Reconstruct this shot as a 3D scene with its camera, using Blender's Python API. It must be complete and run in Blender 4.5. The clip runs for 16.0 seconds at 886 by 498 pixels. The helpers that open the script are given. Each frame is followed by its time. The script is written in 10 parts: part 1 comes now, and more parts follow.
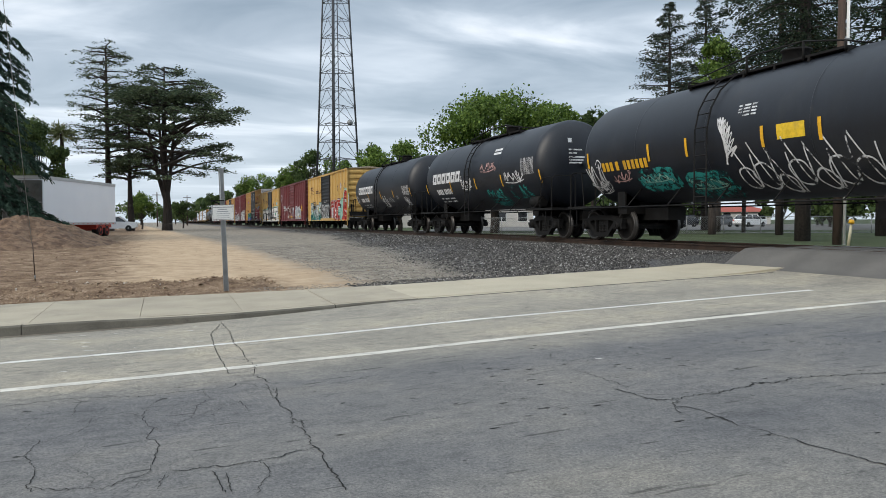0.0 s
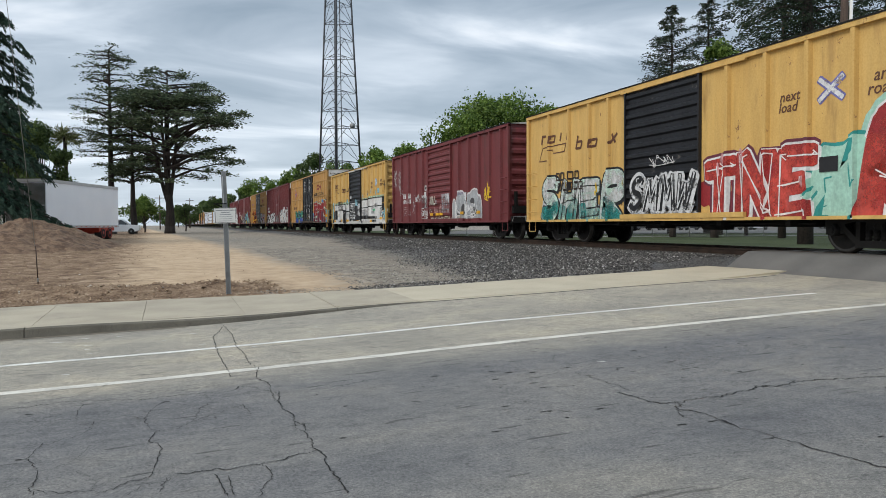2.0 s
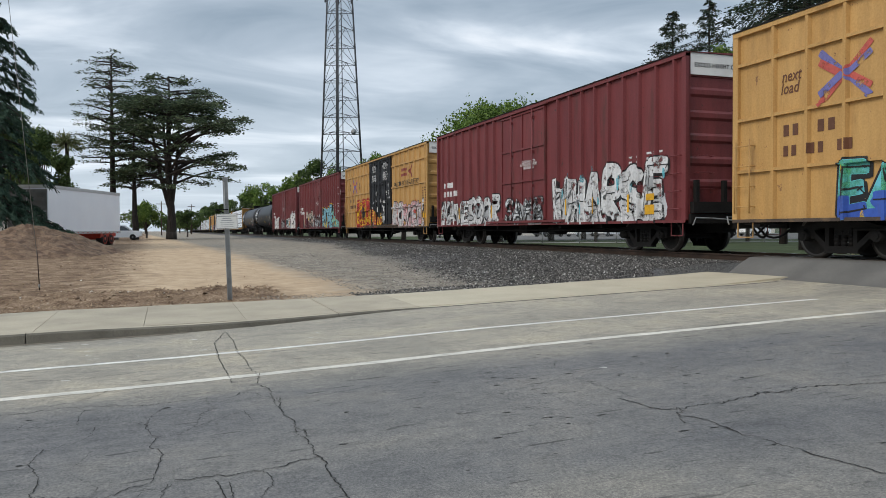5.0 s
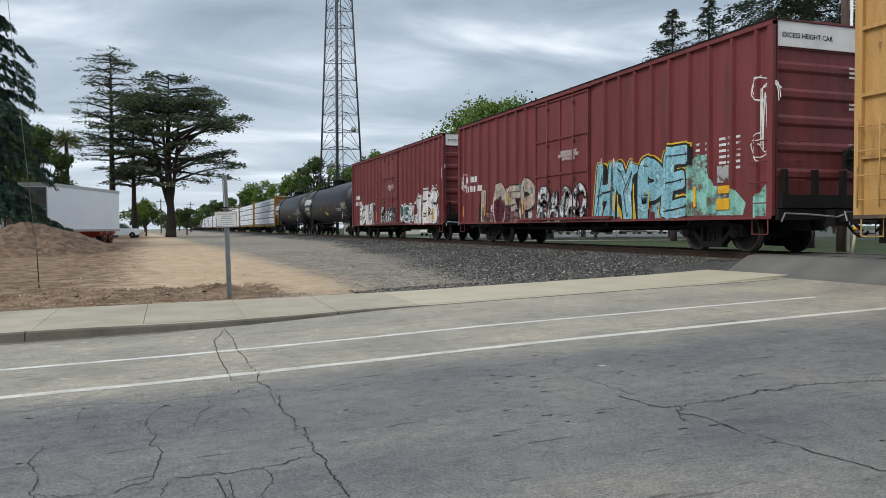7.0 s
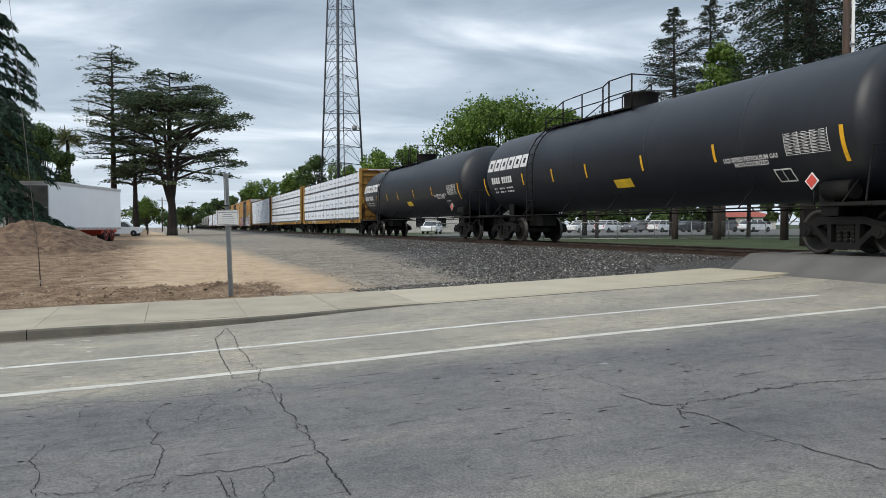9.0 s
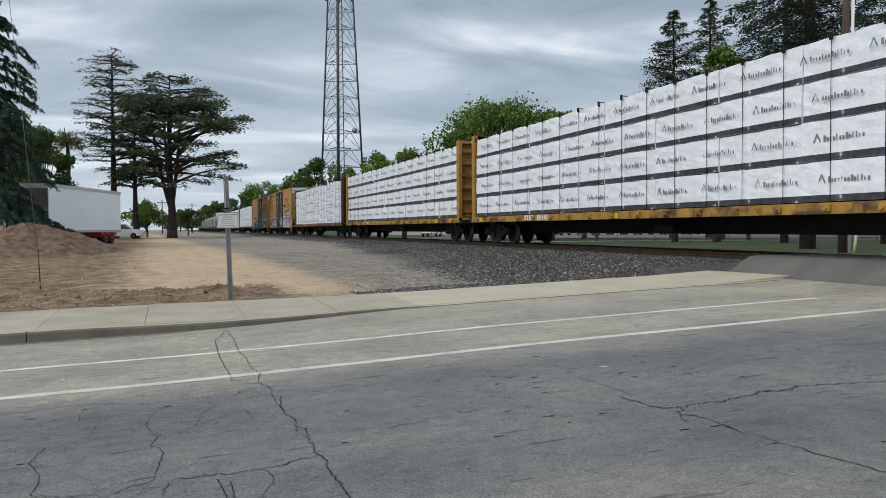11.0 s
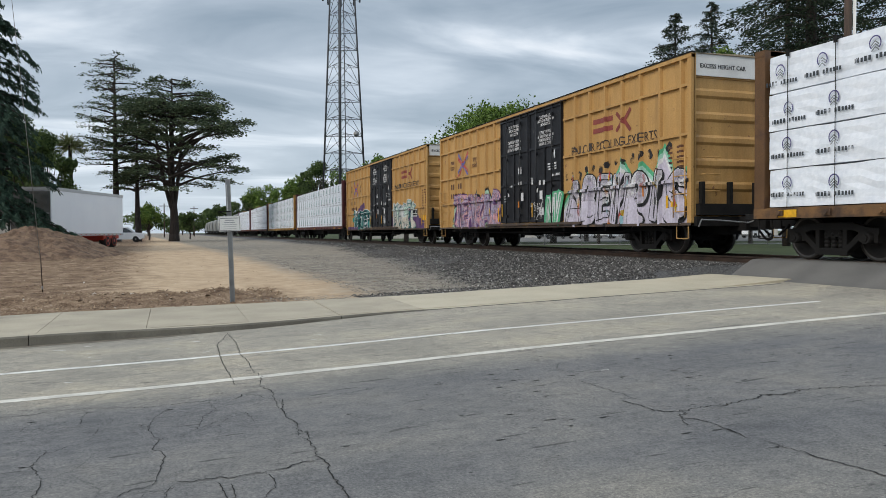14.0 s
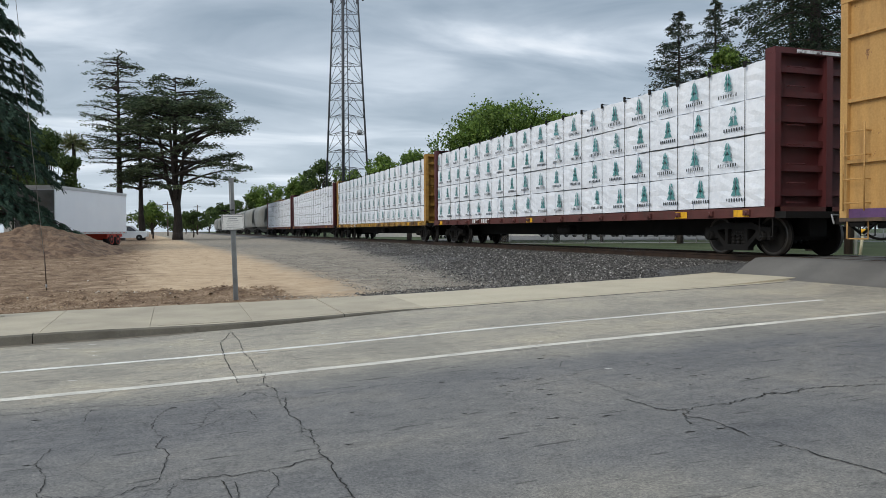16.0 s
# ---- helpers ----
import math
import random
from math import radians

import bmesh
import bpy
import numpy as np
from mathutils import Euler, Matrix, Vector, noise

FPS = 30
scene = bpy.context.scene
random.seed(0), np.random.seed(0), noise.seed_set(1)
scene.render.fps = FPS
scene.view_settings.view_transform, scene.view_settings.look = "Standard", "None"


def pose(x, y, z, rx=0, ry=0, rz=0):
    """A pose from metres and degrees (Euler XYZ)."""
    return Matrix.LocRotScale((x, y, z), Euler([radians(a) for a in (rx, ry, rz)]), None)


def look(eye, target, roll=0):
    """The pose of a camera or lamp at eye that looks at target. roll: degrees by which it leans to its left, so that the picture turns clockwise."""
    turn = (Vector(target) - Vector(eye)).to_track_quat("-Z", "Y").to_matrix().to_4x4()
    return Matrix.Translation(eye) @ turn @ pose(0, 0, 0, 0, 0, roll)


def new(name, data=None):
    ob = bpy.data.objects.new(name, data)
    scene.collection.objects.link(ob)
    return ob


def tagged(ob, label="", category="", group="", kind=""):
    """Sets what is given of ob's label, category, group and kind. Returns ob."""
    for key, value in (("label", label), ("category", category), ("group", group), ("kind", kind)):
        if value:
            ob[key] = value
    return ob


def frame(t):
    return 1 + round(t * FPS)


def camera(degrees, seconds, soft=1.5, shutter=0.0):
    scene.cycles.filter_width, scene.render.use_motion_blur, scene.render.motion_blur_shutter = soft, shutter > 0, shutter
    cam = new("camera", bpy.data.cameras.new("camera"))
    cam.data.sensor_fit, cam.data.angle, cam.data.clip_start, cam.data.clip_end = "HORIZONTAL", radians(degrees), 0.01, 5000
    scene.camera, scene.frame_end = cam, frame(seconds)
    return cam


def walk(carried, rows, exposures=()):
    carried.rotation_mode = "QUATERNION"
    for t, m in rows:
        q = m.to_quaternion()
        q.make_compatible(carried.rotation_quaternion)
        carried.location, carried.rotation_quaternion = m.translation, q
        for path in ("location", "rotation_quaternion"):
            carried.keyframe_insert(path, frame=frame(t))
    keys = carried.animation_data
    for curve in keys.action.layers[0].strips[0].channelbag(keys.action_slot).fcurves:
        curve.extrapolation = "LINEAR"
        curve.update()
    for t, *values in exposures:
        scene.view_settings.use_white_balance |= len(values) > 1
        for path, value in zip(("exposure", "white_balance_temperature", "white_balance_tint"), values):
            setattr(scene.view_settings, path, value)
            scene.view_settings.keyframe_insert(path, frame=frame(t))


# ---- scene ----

# ------------------------------------------------------------------ camera
EYE = (0.0, 0.0, 1.45)
cam = camera(60.33, 16.0, soft=0.7)
FOCAL = 1349.0
# drift of the held camera, in seconds and in 1/FOCAL radians (to its left, up)
DRIFT = [(0, -5.6, -12), (0.5, -4.3, -10.2), (1, -3.2, -9), (1.5, -2.2, -8), (2, -1.5, -6.6), (2.5, -1, -3.4), (3, -0.6, -0.3),
         (3.5, 0.6, 2.5), (4, 0.9, 4.3), (4.5, 1.0, 4.6), (5.5, 0.1, 2.4), (6.3, -0.4, 1.0), (7, 0, 0), (7.5, 0.3, -0.2), (8, 0.8, -1.6),
         (8.5, 1.5, -2.2), (9, 2.1, -3), (9.6, 2.2, -2.2), (10.6, 2.0, 0.6), (11.3, 2.0, 2.2), (12, 2.8, 4.3), (12.5, 3, 5.8),
         (13, 3.2, 7.2), (13.5, 3.8, 7.8), (14, 5, 7.4), (14.5, 6.8, 6.2), (15, 8.2, 5.9), (15.5, 9.3, 5.4), (16, 10.5, 4.6)]


def view(dx, dy):
    turn = radians(19.824) - dx / FOCAL
    down = math.atan(38.06 / FOCAL) - dy / FOCAL
    way = Vector((math.sin(turn) * math.cos(down), math.cos(turn) * math.cos(down), -math.sin(down)))
    return look(EYE, Vector(EYE) + way * 10, -0.289)


walk(cam, [(t, view(dx, dy)) for t, dx, dy in DRIFT], [(0, 0.34), (3.5, 0.24), (7, 0.27), (9, 0.31), (11.5, 0.08), (12.5, 0.11), (14, 0.18), (16, 0.18)])

# ------------------------------------------------------------------ light
SPEED, TRACK_X, RAIL_Z = 21.95, 13.78, 0.816


def make_world():
    w = bpy.data.worlds.new("overcast_sky")
    scene.world = w
    w.use_nodes = True
    n, l = w.node_tree.nodes, w.node_tree.links
    n.clear()
    sky = n.new("ShaderNodeTexSky")
    sky.sky_type, sky.sun_disc = "NISHITA", False
    sky.sun_elevation, sky.sun_rotation = radians(37), radians(249)
    co = n.new("ShaderNodeTexCoord")
    sep = n.new("ShaderNodeSeparateXYZ")
    l.new(co.outputs["Generated"], sep.inputs[0])
    add = n.new("ShaderNodeMath"); add.operation = "ADD"; add.inputs[1].default_value = 0.12
    mx = n.new("ShaderNodeMath"); mx.operation = "MAXIMUM"; mx.inputs[1].default_value = 0.0
    l.new(sep.outputs[2], mx.inputs[0]); l.new(mx.outputs[0], add.inputs[0])
    dv = n.new("ShaderNodeVectorMath"); dv.operation = "DIVIDE"
    cmb = n.new("ShaderNodeCombineXYZ")
    for k in range(3):
        l.new(add.outputs[0], cmb.inputs[k])
    l.new(co.outputs["Generated"], dv.inputs[0]); l.new(cmb.outputs[0], dv.inputs[1])
    mp = n.new("ShaderNodeMapping"); mp.inputs["Scale"].default_value = (0.75, 1.2, 0.0)
    mp.inputs["Rotation"].default_value = (0, 0, radians(-35))
    mp.inputs["Location"].default_value = (1.3, 0.4, 0.0)
    l.new(dv.outputs[0], mp.inputs[0])
    nz = n.new("ShaderNodeTexNoise"); nz.inputs["Scale"].default_value = 1.25; nz.inputs["Detail"].default_value = 6
    nz.inputs["Roughness"].default_value = 0.5; nz.inputs["Distortion"].default_value = 0.6
    l.new(mp.outputs[0], nz.inputs[0])
    ramp = n.new("ShaderNodeValToRGB")
    e = ramp.color_ramp.elements
    e[0].position, e[0].color = 0.34, (0.272, 0.345, 0.425, 1)
    e[1].position, e[1].color = 0.70, (0.77, 0.825, 0.89, 1)
    m1 = ramp.color_ramp.elements.new(0.50); m1.color = (0.405, 0.48, 0.565, 1)
    m2 = ramp.color_ramp.elements.new(0.60); m2.color = (0.57, 0.645, 0.73, 1)
    l.new(nz.outputs[0], ramp.inputs[0])
    # paler towards the horizon
    hr = n.new("ShaderNodeMapRange"); hr.inputs[1].default_value = 0.0; hr.inputs[2].default_value = 0.22
    hr.inputs[3].default_value = 0.6; hr.inputs[4].default_value = 0.0
    l.new(mx.outputs[0], hr.inputs[0])
    pale = n.new("ShaderNodeMixRGB"); pale.inputs[2].default_value = (0.65, 0.735, 0.815, 1)
    l.new(hr.outputs[0], pale.inputs[0]); l.new(ramp.outputs[0], pale.inputs[1])
    zen = n.new("ShaderNodeMapRange"); zen.inputs[1].default_value, zen.inputs[2].default_value = 0.34, 0.9
    zen.inputs[3].default_value, zen.inputs[4].default_value = 1.0, 1.75
    l.new(mx.outputs[0], zen.inputs[0])
    b1 = n.new("ShaderNodeBackground"); b1.inputs[1].default_value = 0.09
    b2 = n.new("ShaderNodeBackground"); b2.inputs[1].default_value = 1.0
    l.new(sky.outputs[0], b1.inputs[0]); l.new(pale.outputs[0], b2.inputs[0])
    l.new(zen.outputs[0], b2.inputs[1])
    mixs = n.new("ShaderNodeMixShader"); mixs.inputs[0].default_value = 0.93
    out = n.new("ShaderNodeOutputWorld")
    l.new(b1.outputs[0], mixs.inputs[1]); l.new(b2.outputs[0], mixs.inputs[2]); l.new(mixs.outputs[0], out.inputs[0])


make_world()
sun = new("sun", bpy.data.lights.new("sun", "SUN"))
sun.data.energy, sun.data.angle, sun.data.color = 1.75, radians(35), (1.0, 0.925, 0.82)
sun.matrix_world = look((-42, -16, 34), (0, 0, 0))


# ------------------------------------------------------------------ materials
def material(name, base, dark=None, rough=0.7, metal=0.0, scale=6.0, detail=6, bump=0.2, grain=80.0, spots=None, spot_scale=1.5, spot_low=0.55, spot_high=0.7, spec=0.4, per_object=0.0, stretch=(1, 1, 1), coords="Object", bump_dist=0.01, streaks=0.0, flecks=None):
    """Two scales of noise mixed into the colour, fine relief, and optional stains of a second colour."""
    m = bpy.data.materials.new(name)
    m.use_nodes = True
    n, l = m.node_tree.nodes, m.node_tree.links
    p = n["Principled BSDF"]
    p.inputs["Roughness"].default_value, p.inputs["Metallic"].default_value = rough, metal
    p.inputs["Specular IOR Level"].default_value = spec
    co = n.new("ShaderNodeTexCoord")
    mp = n.new("ShaderNodeMapping"); mp.inputs["Scale"].default_value = stretch
    l.new(co.outputs[coords], mp.inputs[0])
    a = n.new("ShaderNodeTexNoise"); a.inputs["Scale"].default_value = scale; a.inputs["Detail"].default_value = detail
    b = n.new("ShaderNodeTexNoise"); b.inputs["Scale"].default_value = grain; b.inputs["Detail"].default_value = 3
    l.new(mp.outputs[0], a.inputs[0]); l.new(co.outputs[coords], b.inputs[0])
    av = n.new("ShaderNodeMath"); av.operation = "MULTIPLY_ADD"; av.inputs[1].default_value = 0.45
    l.new(b.outputs[0], av.inputs[0])
    hf = n.new("ShaderNodeMath"); hf.operation = "MULTIPLY"; hf.inputs[1].default_value = 0.55
    l.new(a.outputs[0], hf.inputs[0]); l.new(hf.outputs[0], av.inputs[2])
    r = n.new("ShaderNodeValToRGB")
    dark = dark or tuple(c * 0.62 for c in base)
    r.color_ramp.elements[0].position, r.color_ramp.elements[0].color = 0.36, (*dark, 1)
    r.color_ramp.elements[1].position, r.color_ramp.elements[1].color = 0.62, (*base, 1)
    l.new(av.outputs[0], r.inputs[0])
    col = r.outputs[0]
    if spots:
        c = n.new("ShaderNodeTexNoise"); c.inputs["Scale"].default_value = spot_scale; c.inputs["Detail"].default_value = 8
        c.inputs["Roughness"].default_value = 0.62
        l.new(mp.outputs[0], c.inputs[0])
        k = n.new("ShaderNodeMapRange"); k.inputs[1].default_value, k.inputs[2].default_value = spot_low, spot_high
        l.new(c.outputs[0], k.inputs[0])
        mx = n.new("ShaderNodeMixRGB"); mx.inputs[2].default_value = (*spots, 1)
        l.new(k.outputs[0], mx.inputs[0]); l.new(col, mx.inputs[1])
        col = mx.outputs[0]
    if streaks:  # rain-washed runs down the sides
        sm = n.new("ShaderNodeMapping"); sm.inputs["Scale"].default_value = (2.6, 2.6, 0.3)
        l.new(co.outputs[coords], sm.inputs[0])
        sn = n.new("ShaderNodeTexNoise"); sn.inputs["Scale"].default_value = 1.5; sn.inputs["Detail"].default_value = 7; sn.inputs["Roughness"].default_value = 0.68
        l.new(sm.outputs[0], sn.inputs[0])
        sr = n.new("ShaderNodeMapRange"); sr.inputs[1].default_value, sr.inputs[2].default_value, sr.inputs[3].default_value, sr.inputs[4].default_value = 0.34, 0.66, 1 - streaks, 1 + streaks * 0.45
        l.new(sn.outputs[0], sr.inputs[0])
        sh = n.new("ShaderNodeHueSaturation")
        l.new(sr.outputs[0], sh.inputs["Value"]); l.new(col, sh.inputs["Color"])
        col = sh.outputs[0]
    if flecks:  # chips and rust spots
        for size, lo, hi in ((6.0, 0.65, 0.68), (1.9, 0.645, 0.67)):
            fn = n.new("ShaderNodeTexNoise"); fn.inputs["Scale"].default_value = size; fn.inputs["Detail"].default_value = 9; fn.inputs["Roughness"].default_value = 0.7
            l.new(co.outputs[coords], fn.inputs[0])
            fr = n.new("ShaderNodeMapRange"); fr.inputs[1].default_value, fr.inputs[2].default_value = lo, hi
            l.new(fn.outputs[0], fr.inputs[0])
            fx = n.new("ShaderNodeMixRGB"); fx.inputs[2].default_value = (*flecks, 1)
            l.new(fr.outputs[0], fx.inputs[0]); l.new(col, fx.inputs[1])
            col = fx.outputs[0]
    if per_object:
        oi = n.new("ShaderNodeObjectInfo")
        hv = n.new("ShaderNodeHueSaturation")
        mr = n.new("ShaderNodeMapRange"); mr.inputs[3].default_value, mr.inputs[4].default_value = 1 - per_object, 1 + per_object
        l.new(oi.outputs["Random"], mr.inputs[0]); l.new(mr.outputs[0], hv.inputs["Value"]); l.new(col, hv.inputs["Color"])
        col = hv.outputs[0]
    l.new(col, p.inputs["Base Color"])
    if bump:
        bp = n.new("ShaderNodeBump"); bp.inputs["Strength"].default_value = bump; bp.inputs["Distance"].default_value = bump_dist
        l.new(av.outputs[0], bp.inputs["Height"]); l.new(bp.outputs[0], p.inputs["Normal"])
    return m


M = {}
M["asphalt"] = material("asphalt", (0.155, 0.155, 0.15), (0.085, 0.087, 0.09), 0.85, scale=0.7, grain=90, bump=0.5, spots=(0.19, 0.18, 0.155), spot_scale=0.35)
M["crossing_asphalt"] = material("crossing_asphalt", (0.16, 0.152, 0.14), (0.10, 0.096, 0.09), 0.85, scale=1.2, grain=90, bump=0.5)
M["concrete"] = material("concrete", (0.40, 0.375, 0.32), (0.26, 0.245, 0.21), 0.85, scale=1.5, grain=120, bump=0.3, spots=(0.25, 0.23, 0.19), spot_scale=1.1)
M["ground"] = material("ground", (0.36, 0.235, 0.145), (0.22, 0.145, 0.09), 0.95, scale=0.5, grain=14, bump=0.8, spots=(0.20, 0.17, 0.13), spot_scale=0.3, bump_dist=0.04)
M["dirt"] = material("dirt", (0.20, 0.125, 0.075), (0.10, 0.062, 0.04), 0.95, scale=1.5, grain=20, bump=0.9, bump_dist=0.05)
M["white_line"] = material("white_line", (0.68, 0.65, 0.57), (0.42, 0.40, 0.35), 0.75, scale=2.2, grain=45, bump=0.2, spots=(0.27, 0.26, 0.23), spot_scale=7.0, spot_low=0.59, spot_high=0.70)
M["rail"] = material("rail", (0.085, 0.055, 0.040), (0.035, 0.025, 0.020), 0.6, 0.5, scale=3)
M["rail_top"] = material("rail_top", (0.45, 0.44, 0.42), None, 0.25, 0.9)
M["tie"] = material("tie", (0.10, 0.075, 0.055), None, 0.9, per_object=0.3)
M["ballast"] = material("ballast", (0.19, 0.19, 0.2), (0.06, 0.06, 0.065), 0.9, scale=9, grain=25, bump=1.0, bump_dist=0.04)
M["tank_black"] = material("tank_black", (0.0075, 0.0102, 0.0165), (0.0048, 0.0066, 0.011), 0.46, scale=0.8, grain=30, bump=0.05, spots=(0.015, 0.016, 0.019), spot_scale=0.8, spec=0.55, streaks=0.3, flecks=(0.018, 0.018, 0.020))
M["truck_black"] = material("truck_black", (0.0115, 0.0105, 0.010), (0.004, 0.004, 0.004), 0.75, spec=0.25, scale=3, grain=40, bump=0.3)
M["wheel_steel"] = material("wheel_steel", (0.020, 0.017, 0.015), (0.009, 0.008, 0.007), 0.7, 0.2)
M["tread"] = material("tread", (0.10, 0.092, 0.085), None, 0.4, 0.7)
M["yellow_paint"] = material("yellow_paint", (0.62, 0.405, 0.135), (0.53, 0.325, 0.095), 0.55, scale=0.7, grain=25, bump=0.1, spots=(0.30, 0.17, 0.06), spot_scale=1.3, spot_low=0.57, spot_high=0.76, stretch=(1.5, 1.5, 0.3), streaks=0.15, flecks=(0.20, 0.10, 0.045))
M["tan_paint"] = material("tan_paint", (0.50, 0.30, 0.108), (0.40, 0.225, 0.072), 0.55, scale=0.7, grain=25, bump=0.1, spots=(0.24, 0.13, 0.05), spot_scale=1.3, spot_low=0.56, spot_high=0.78, stretch=(1.5, 1.5, 0.3), streaks=0.15, flecks=(0.19, 0.095, 0.045))
M["sill_grime"] = material("sill_grime", (0.085, 0.06, 0.045), (0.05, 0.038, 0.032), 0.8, scale=1.5, grain=30, bump=0.2, spots=(0.24, 0.15, 0.07), spot_scale=1.2, spot_low=0.55, spot_high=0.7)
M["sill_white"] = material("sill_white", (0.60, 0.60, 0.58), (0.42, 0.42, 0.40), 0.7, scale=1.5, grain=30, bump=0.2, spots=(0.05, 0.05, 0.05), spot_scale=0.8, spot_low=0.55, spot_high=0.62)
M["red_paint"] = material("red_paint", (0.172, 0.037, 0.039), (0.126, 0.026, 0.029), 0.55, scale=0.7, grain=25, bump=0.1, spots=(0.085, 0.03, 0.026), spot_scale=1.3, stretch=(1.5, 1.5, 0.3), streaks=0.2, flecks=(0.06, 0.03, 0.025))
M["black_paint"] = material("black_paint", (0.014, 0.015, 0.019), (0.008, 0.008, 0.010), 0.5, scale=1.0, bump=0.1, streaks=0.4, flecks=(0.07, 0.065, 0.06))
M["grey_paint"] = material("grey_paint", (0.28, 0.29, 0.28), (0.2, 0.21, 0.2), 0.6, scale=0.8, bump=0.1)
M["white_paint"] = material("white_paint", (0.72, 0.72, 0.70), (0.58, 0.58, 0.57), 0.6, scale=2, bump=0.05)
M["wrap"] = material("wrap", (0.78, 0.82, 0.88), (0.66, 0.71, 0.78), 0.45, scale=2.2, grain=9, bump=0.6, bump_dist=0.03)
M["bark"] = material("bark", (0.050, 0.040, 0.034), (0.018, 0.015, 0.013), 0.95, scale=3, grain=12, bump=1.0, bump_dist=0.05, stretch=(3, 3, 0.5))
M["galvanised"] = material("galvanised", (0.34, 0.35, 0.35), (0.2, 0.2, 0.2), 0.5, 0.6, scale=4)


# ------------------------------------------------------------------ mesh helpers
def quad(bm, pts):
    return bm.faces.new([bm.verts.new(p) for p in pts])


def box(bm, x0, x1, y0, y1, z0, z1):
    v = [bm.verts.new((x, y, z)) for z in (z0, z1) for y in (y0, y1) for x in (x0, x1)]
    for f in ((0, 2, 3, 1), (4, 5, 7, 6), (0, 1, 5, 4), (2, 6, 7, 3), (0, 4, 6, 2), (1, 3, 7, 5)):
        bm.faces.new([v[i] for i in f])


def tube(bm, p0, p1, r0, r1=None, seg=8, cap=True):
    p0, p1 = Vector(p0), Vector(p1)
    r1 = r0 if r1 is None else r1
    q = (p1 - p0).to_track_quat("Z", "Y")
    ring = []
    for p, r in ((p0, r0), (p1, r1)):
        ring.append([bm.verts.new(p + q @ Vector((math.cos(2 * math.pi * k / seg) * r, math.sin(2 * math.pi * k / seg) * r, 0))) for k in range(seg)])
    for k in range(seg):
        f = bm.faces.new((ring[0][k], ring[0][(k + 1) % seg], ring[1][(k + 1) % seg], ring[1][k]))
        f.smooth = True
    if cap:
        bm.faces.new(ring[0][::-1])
        bm.faces.new(ring[1])


def pipe(bm, pts, r, seg=6):
    """A bent bar through the points, in one piece."""
    pts = [Vector(p) for p in pts]
    rings = []
    for k, p in enumerate(pts):
        d = (pts[min(k + 1, len(pts) - 1)] - pts[max(k - 1, 0)]).normalized()
        q = d.to_track_quat("Z", "Y")
        if rings:
            turn = last.rotation_difference(q)
            if turn.angle > 2.2:
                q = turn @ last
        last = q
        ring = [bm.verts.new(p + q @ Vector((math.cos(2 * math.pi * j / seg) * r, math.sin(2 * math.pi * j / seg) * r, 0))) for j in range(seg)]
        if rings:  # match the rings where the frame has turned
            best = min(range(seg), key=lambda o: sum((ring[(j + o) % seg].co - p - (rings[-1][j].co - pts[k - 1])).length for j in range(seg)))
            ring = ring[best:] + ring[:best]
            for j in range(seg):
                bm.faces.new((rings[-1][j], rings[-1][(j + 1) % seg], ring[(j + 1) % seg], ring[j]))
        rings.append(ring)
    bm.faces.new(rings[0][::-1])
    bm.faces.new(rings[-1])


def smooth3(pts, steps=6):
    p = [Vector(q) for q in pts]
    a, b, c = p
    return [tuple(a * (1 - t) ** 2 + b * 2 * t * (1 - t) + c * t * t) for t in [k / (steps) for k in range(steps + 1)]]


def part(name, bm, mat, parent=None, label="", m=None):
    me = bpy.data.meshes.new(name)
    bm.to_mesh(me)
    bm.free()
    for k in mat if isinstance(mat, (list, tuple)) else [mat]:
        me.materials.append(M[k])
    ob = new(name, me)
    if parent is not None:
        ob.parent = parent
    if m is not None:
        ob.matrix_basis = m
    if label:
        ob["label"] = label
    return ob


def parts_of(name, bm, mat, parent, label=""):
    """Links every loose piece of bm as a part of its own."""
    bm.verts.index_update()
    left = set(bm.faces)
    out = []
    while left:
        seed = left.pop()
        group, stack = [seed], [seed]
        while stack:
            for e in stack.pop().edges:
                for g in e.link_faces:
                    if g in left:
                        left.discard(g)
                        group.append(g)
                        stack.append(g)
        one, seen = bmesh.new(), {}
        for f in group:
            vs = []
            for v in f.verts:
                if v not in seen:
                    seen[v] = one.verts.new(v.co)
                vs.append(seen[v])
            one.faces.new(vs).smooth = f.smooth
        out.append(part(name, one, mat, parent, label))
    bm.free()
    return out


def thing(name, label, category, group="", kind="", m=None):
    ob = new(name)
    ob.empty_display_size = 0.3
    if m is not None:
        ob.matrix_basis = m
    return tagged(ob, label, category, group, kind)


def lerp_table(table, v):
    if v <= table[0][0]:
        return table[0][1]
    for (a, p), (b, q) in zip(table, table[1:]):
        if v <= b:
            k = (v - a) / (b - a)
            return p + (q - p) * k
    return table[-1][1]


# ------------------------------------------------------------------ ground, road, track
ROAD = [(-400, -0.3), (-30, -0.25), (-6, -0.16), (-2, -0.055), (0, 0.0), (2, 0.075), (4, 0.16), (6, 0.225), (8, 0.29), (9.4, 0.33), (10.6, 0.365), (11.4, 0.40), (11.75, 0.46), (12.25, 0.79), (12.4, 0.80), (15.2, 0.80), (18, 0.6), (24, 0.4), (60, 0.3), (400, 0.3)]
ROAD_Y0, KERB_Y, WALK_Y = -9.0, 11.4, 14.3


def road_z(x):
    return lerp_table(ROAD, x)


def kerb_top(x):
    k = min(1, max(0, (4.2 - x) / 5.5))
    return road_z(x) + 0.005 + 0.135 * k


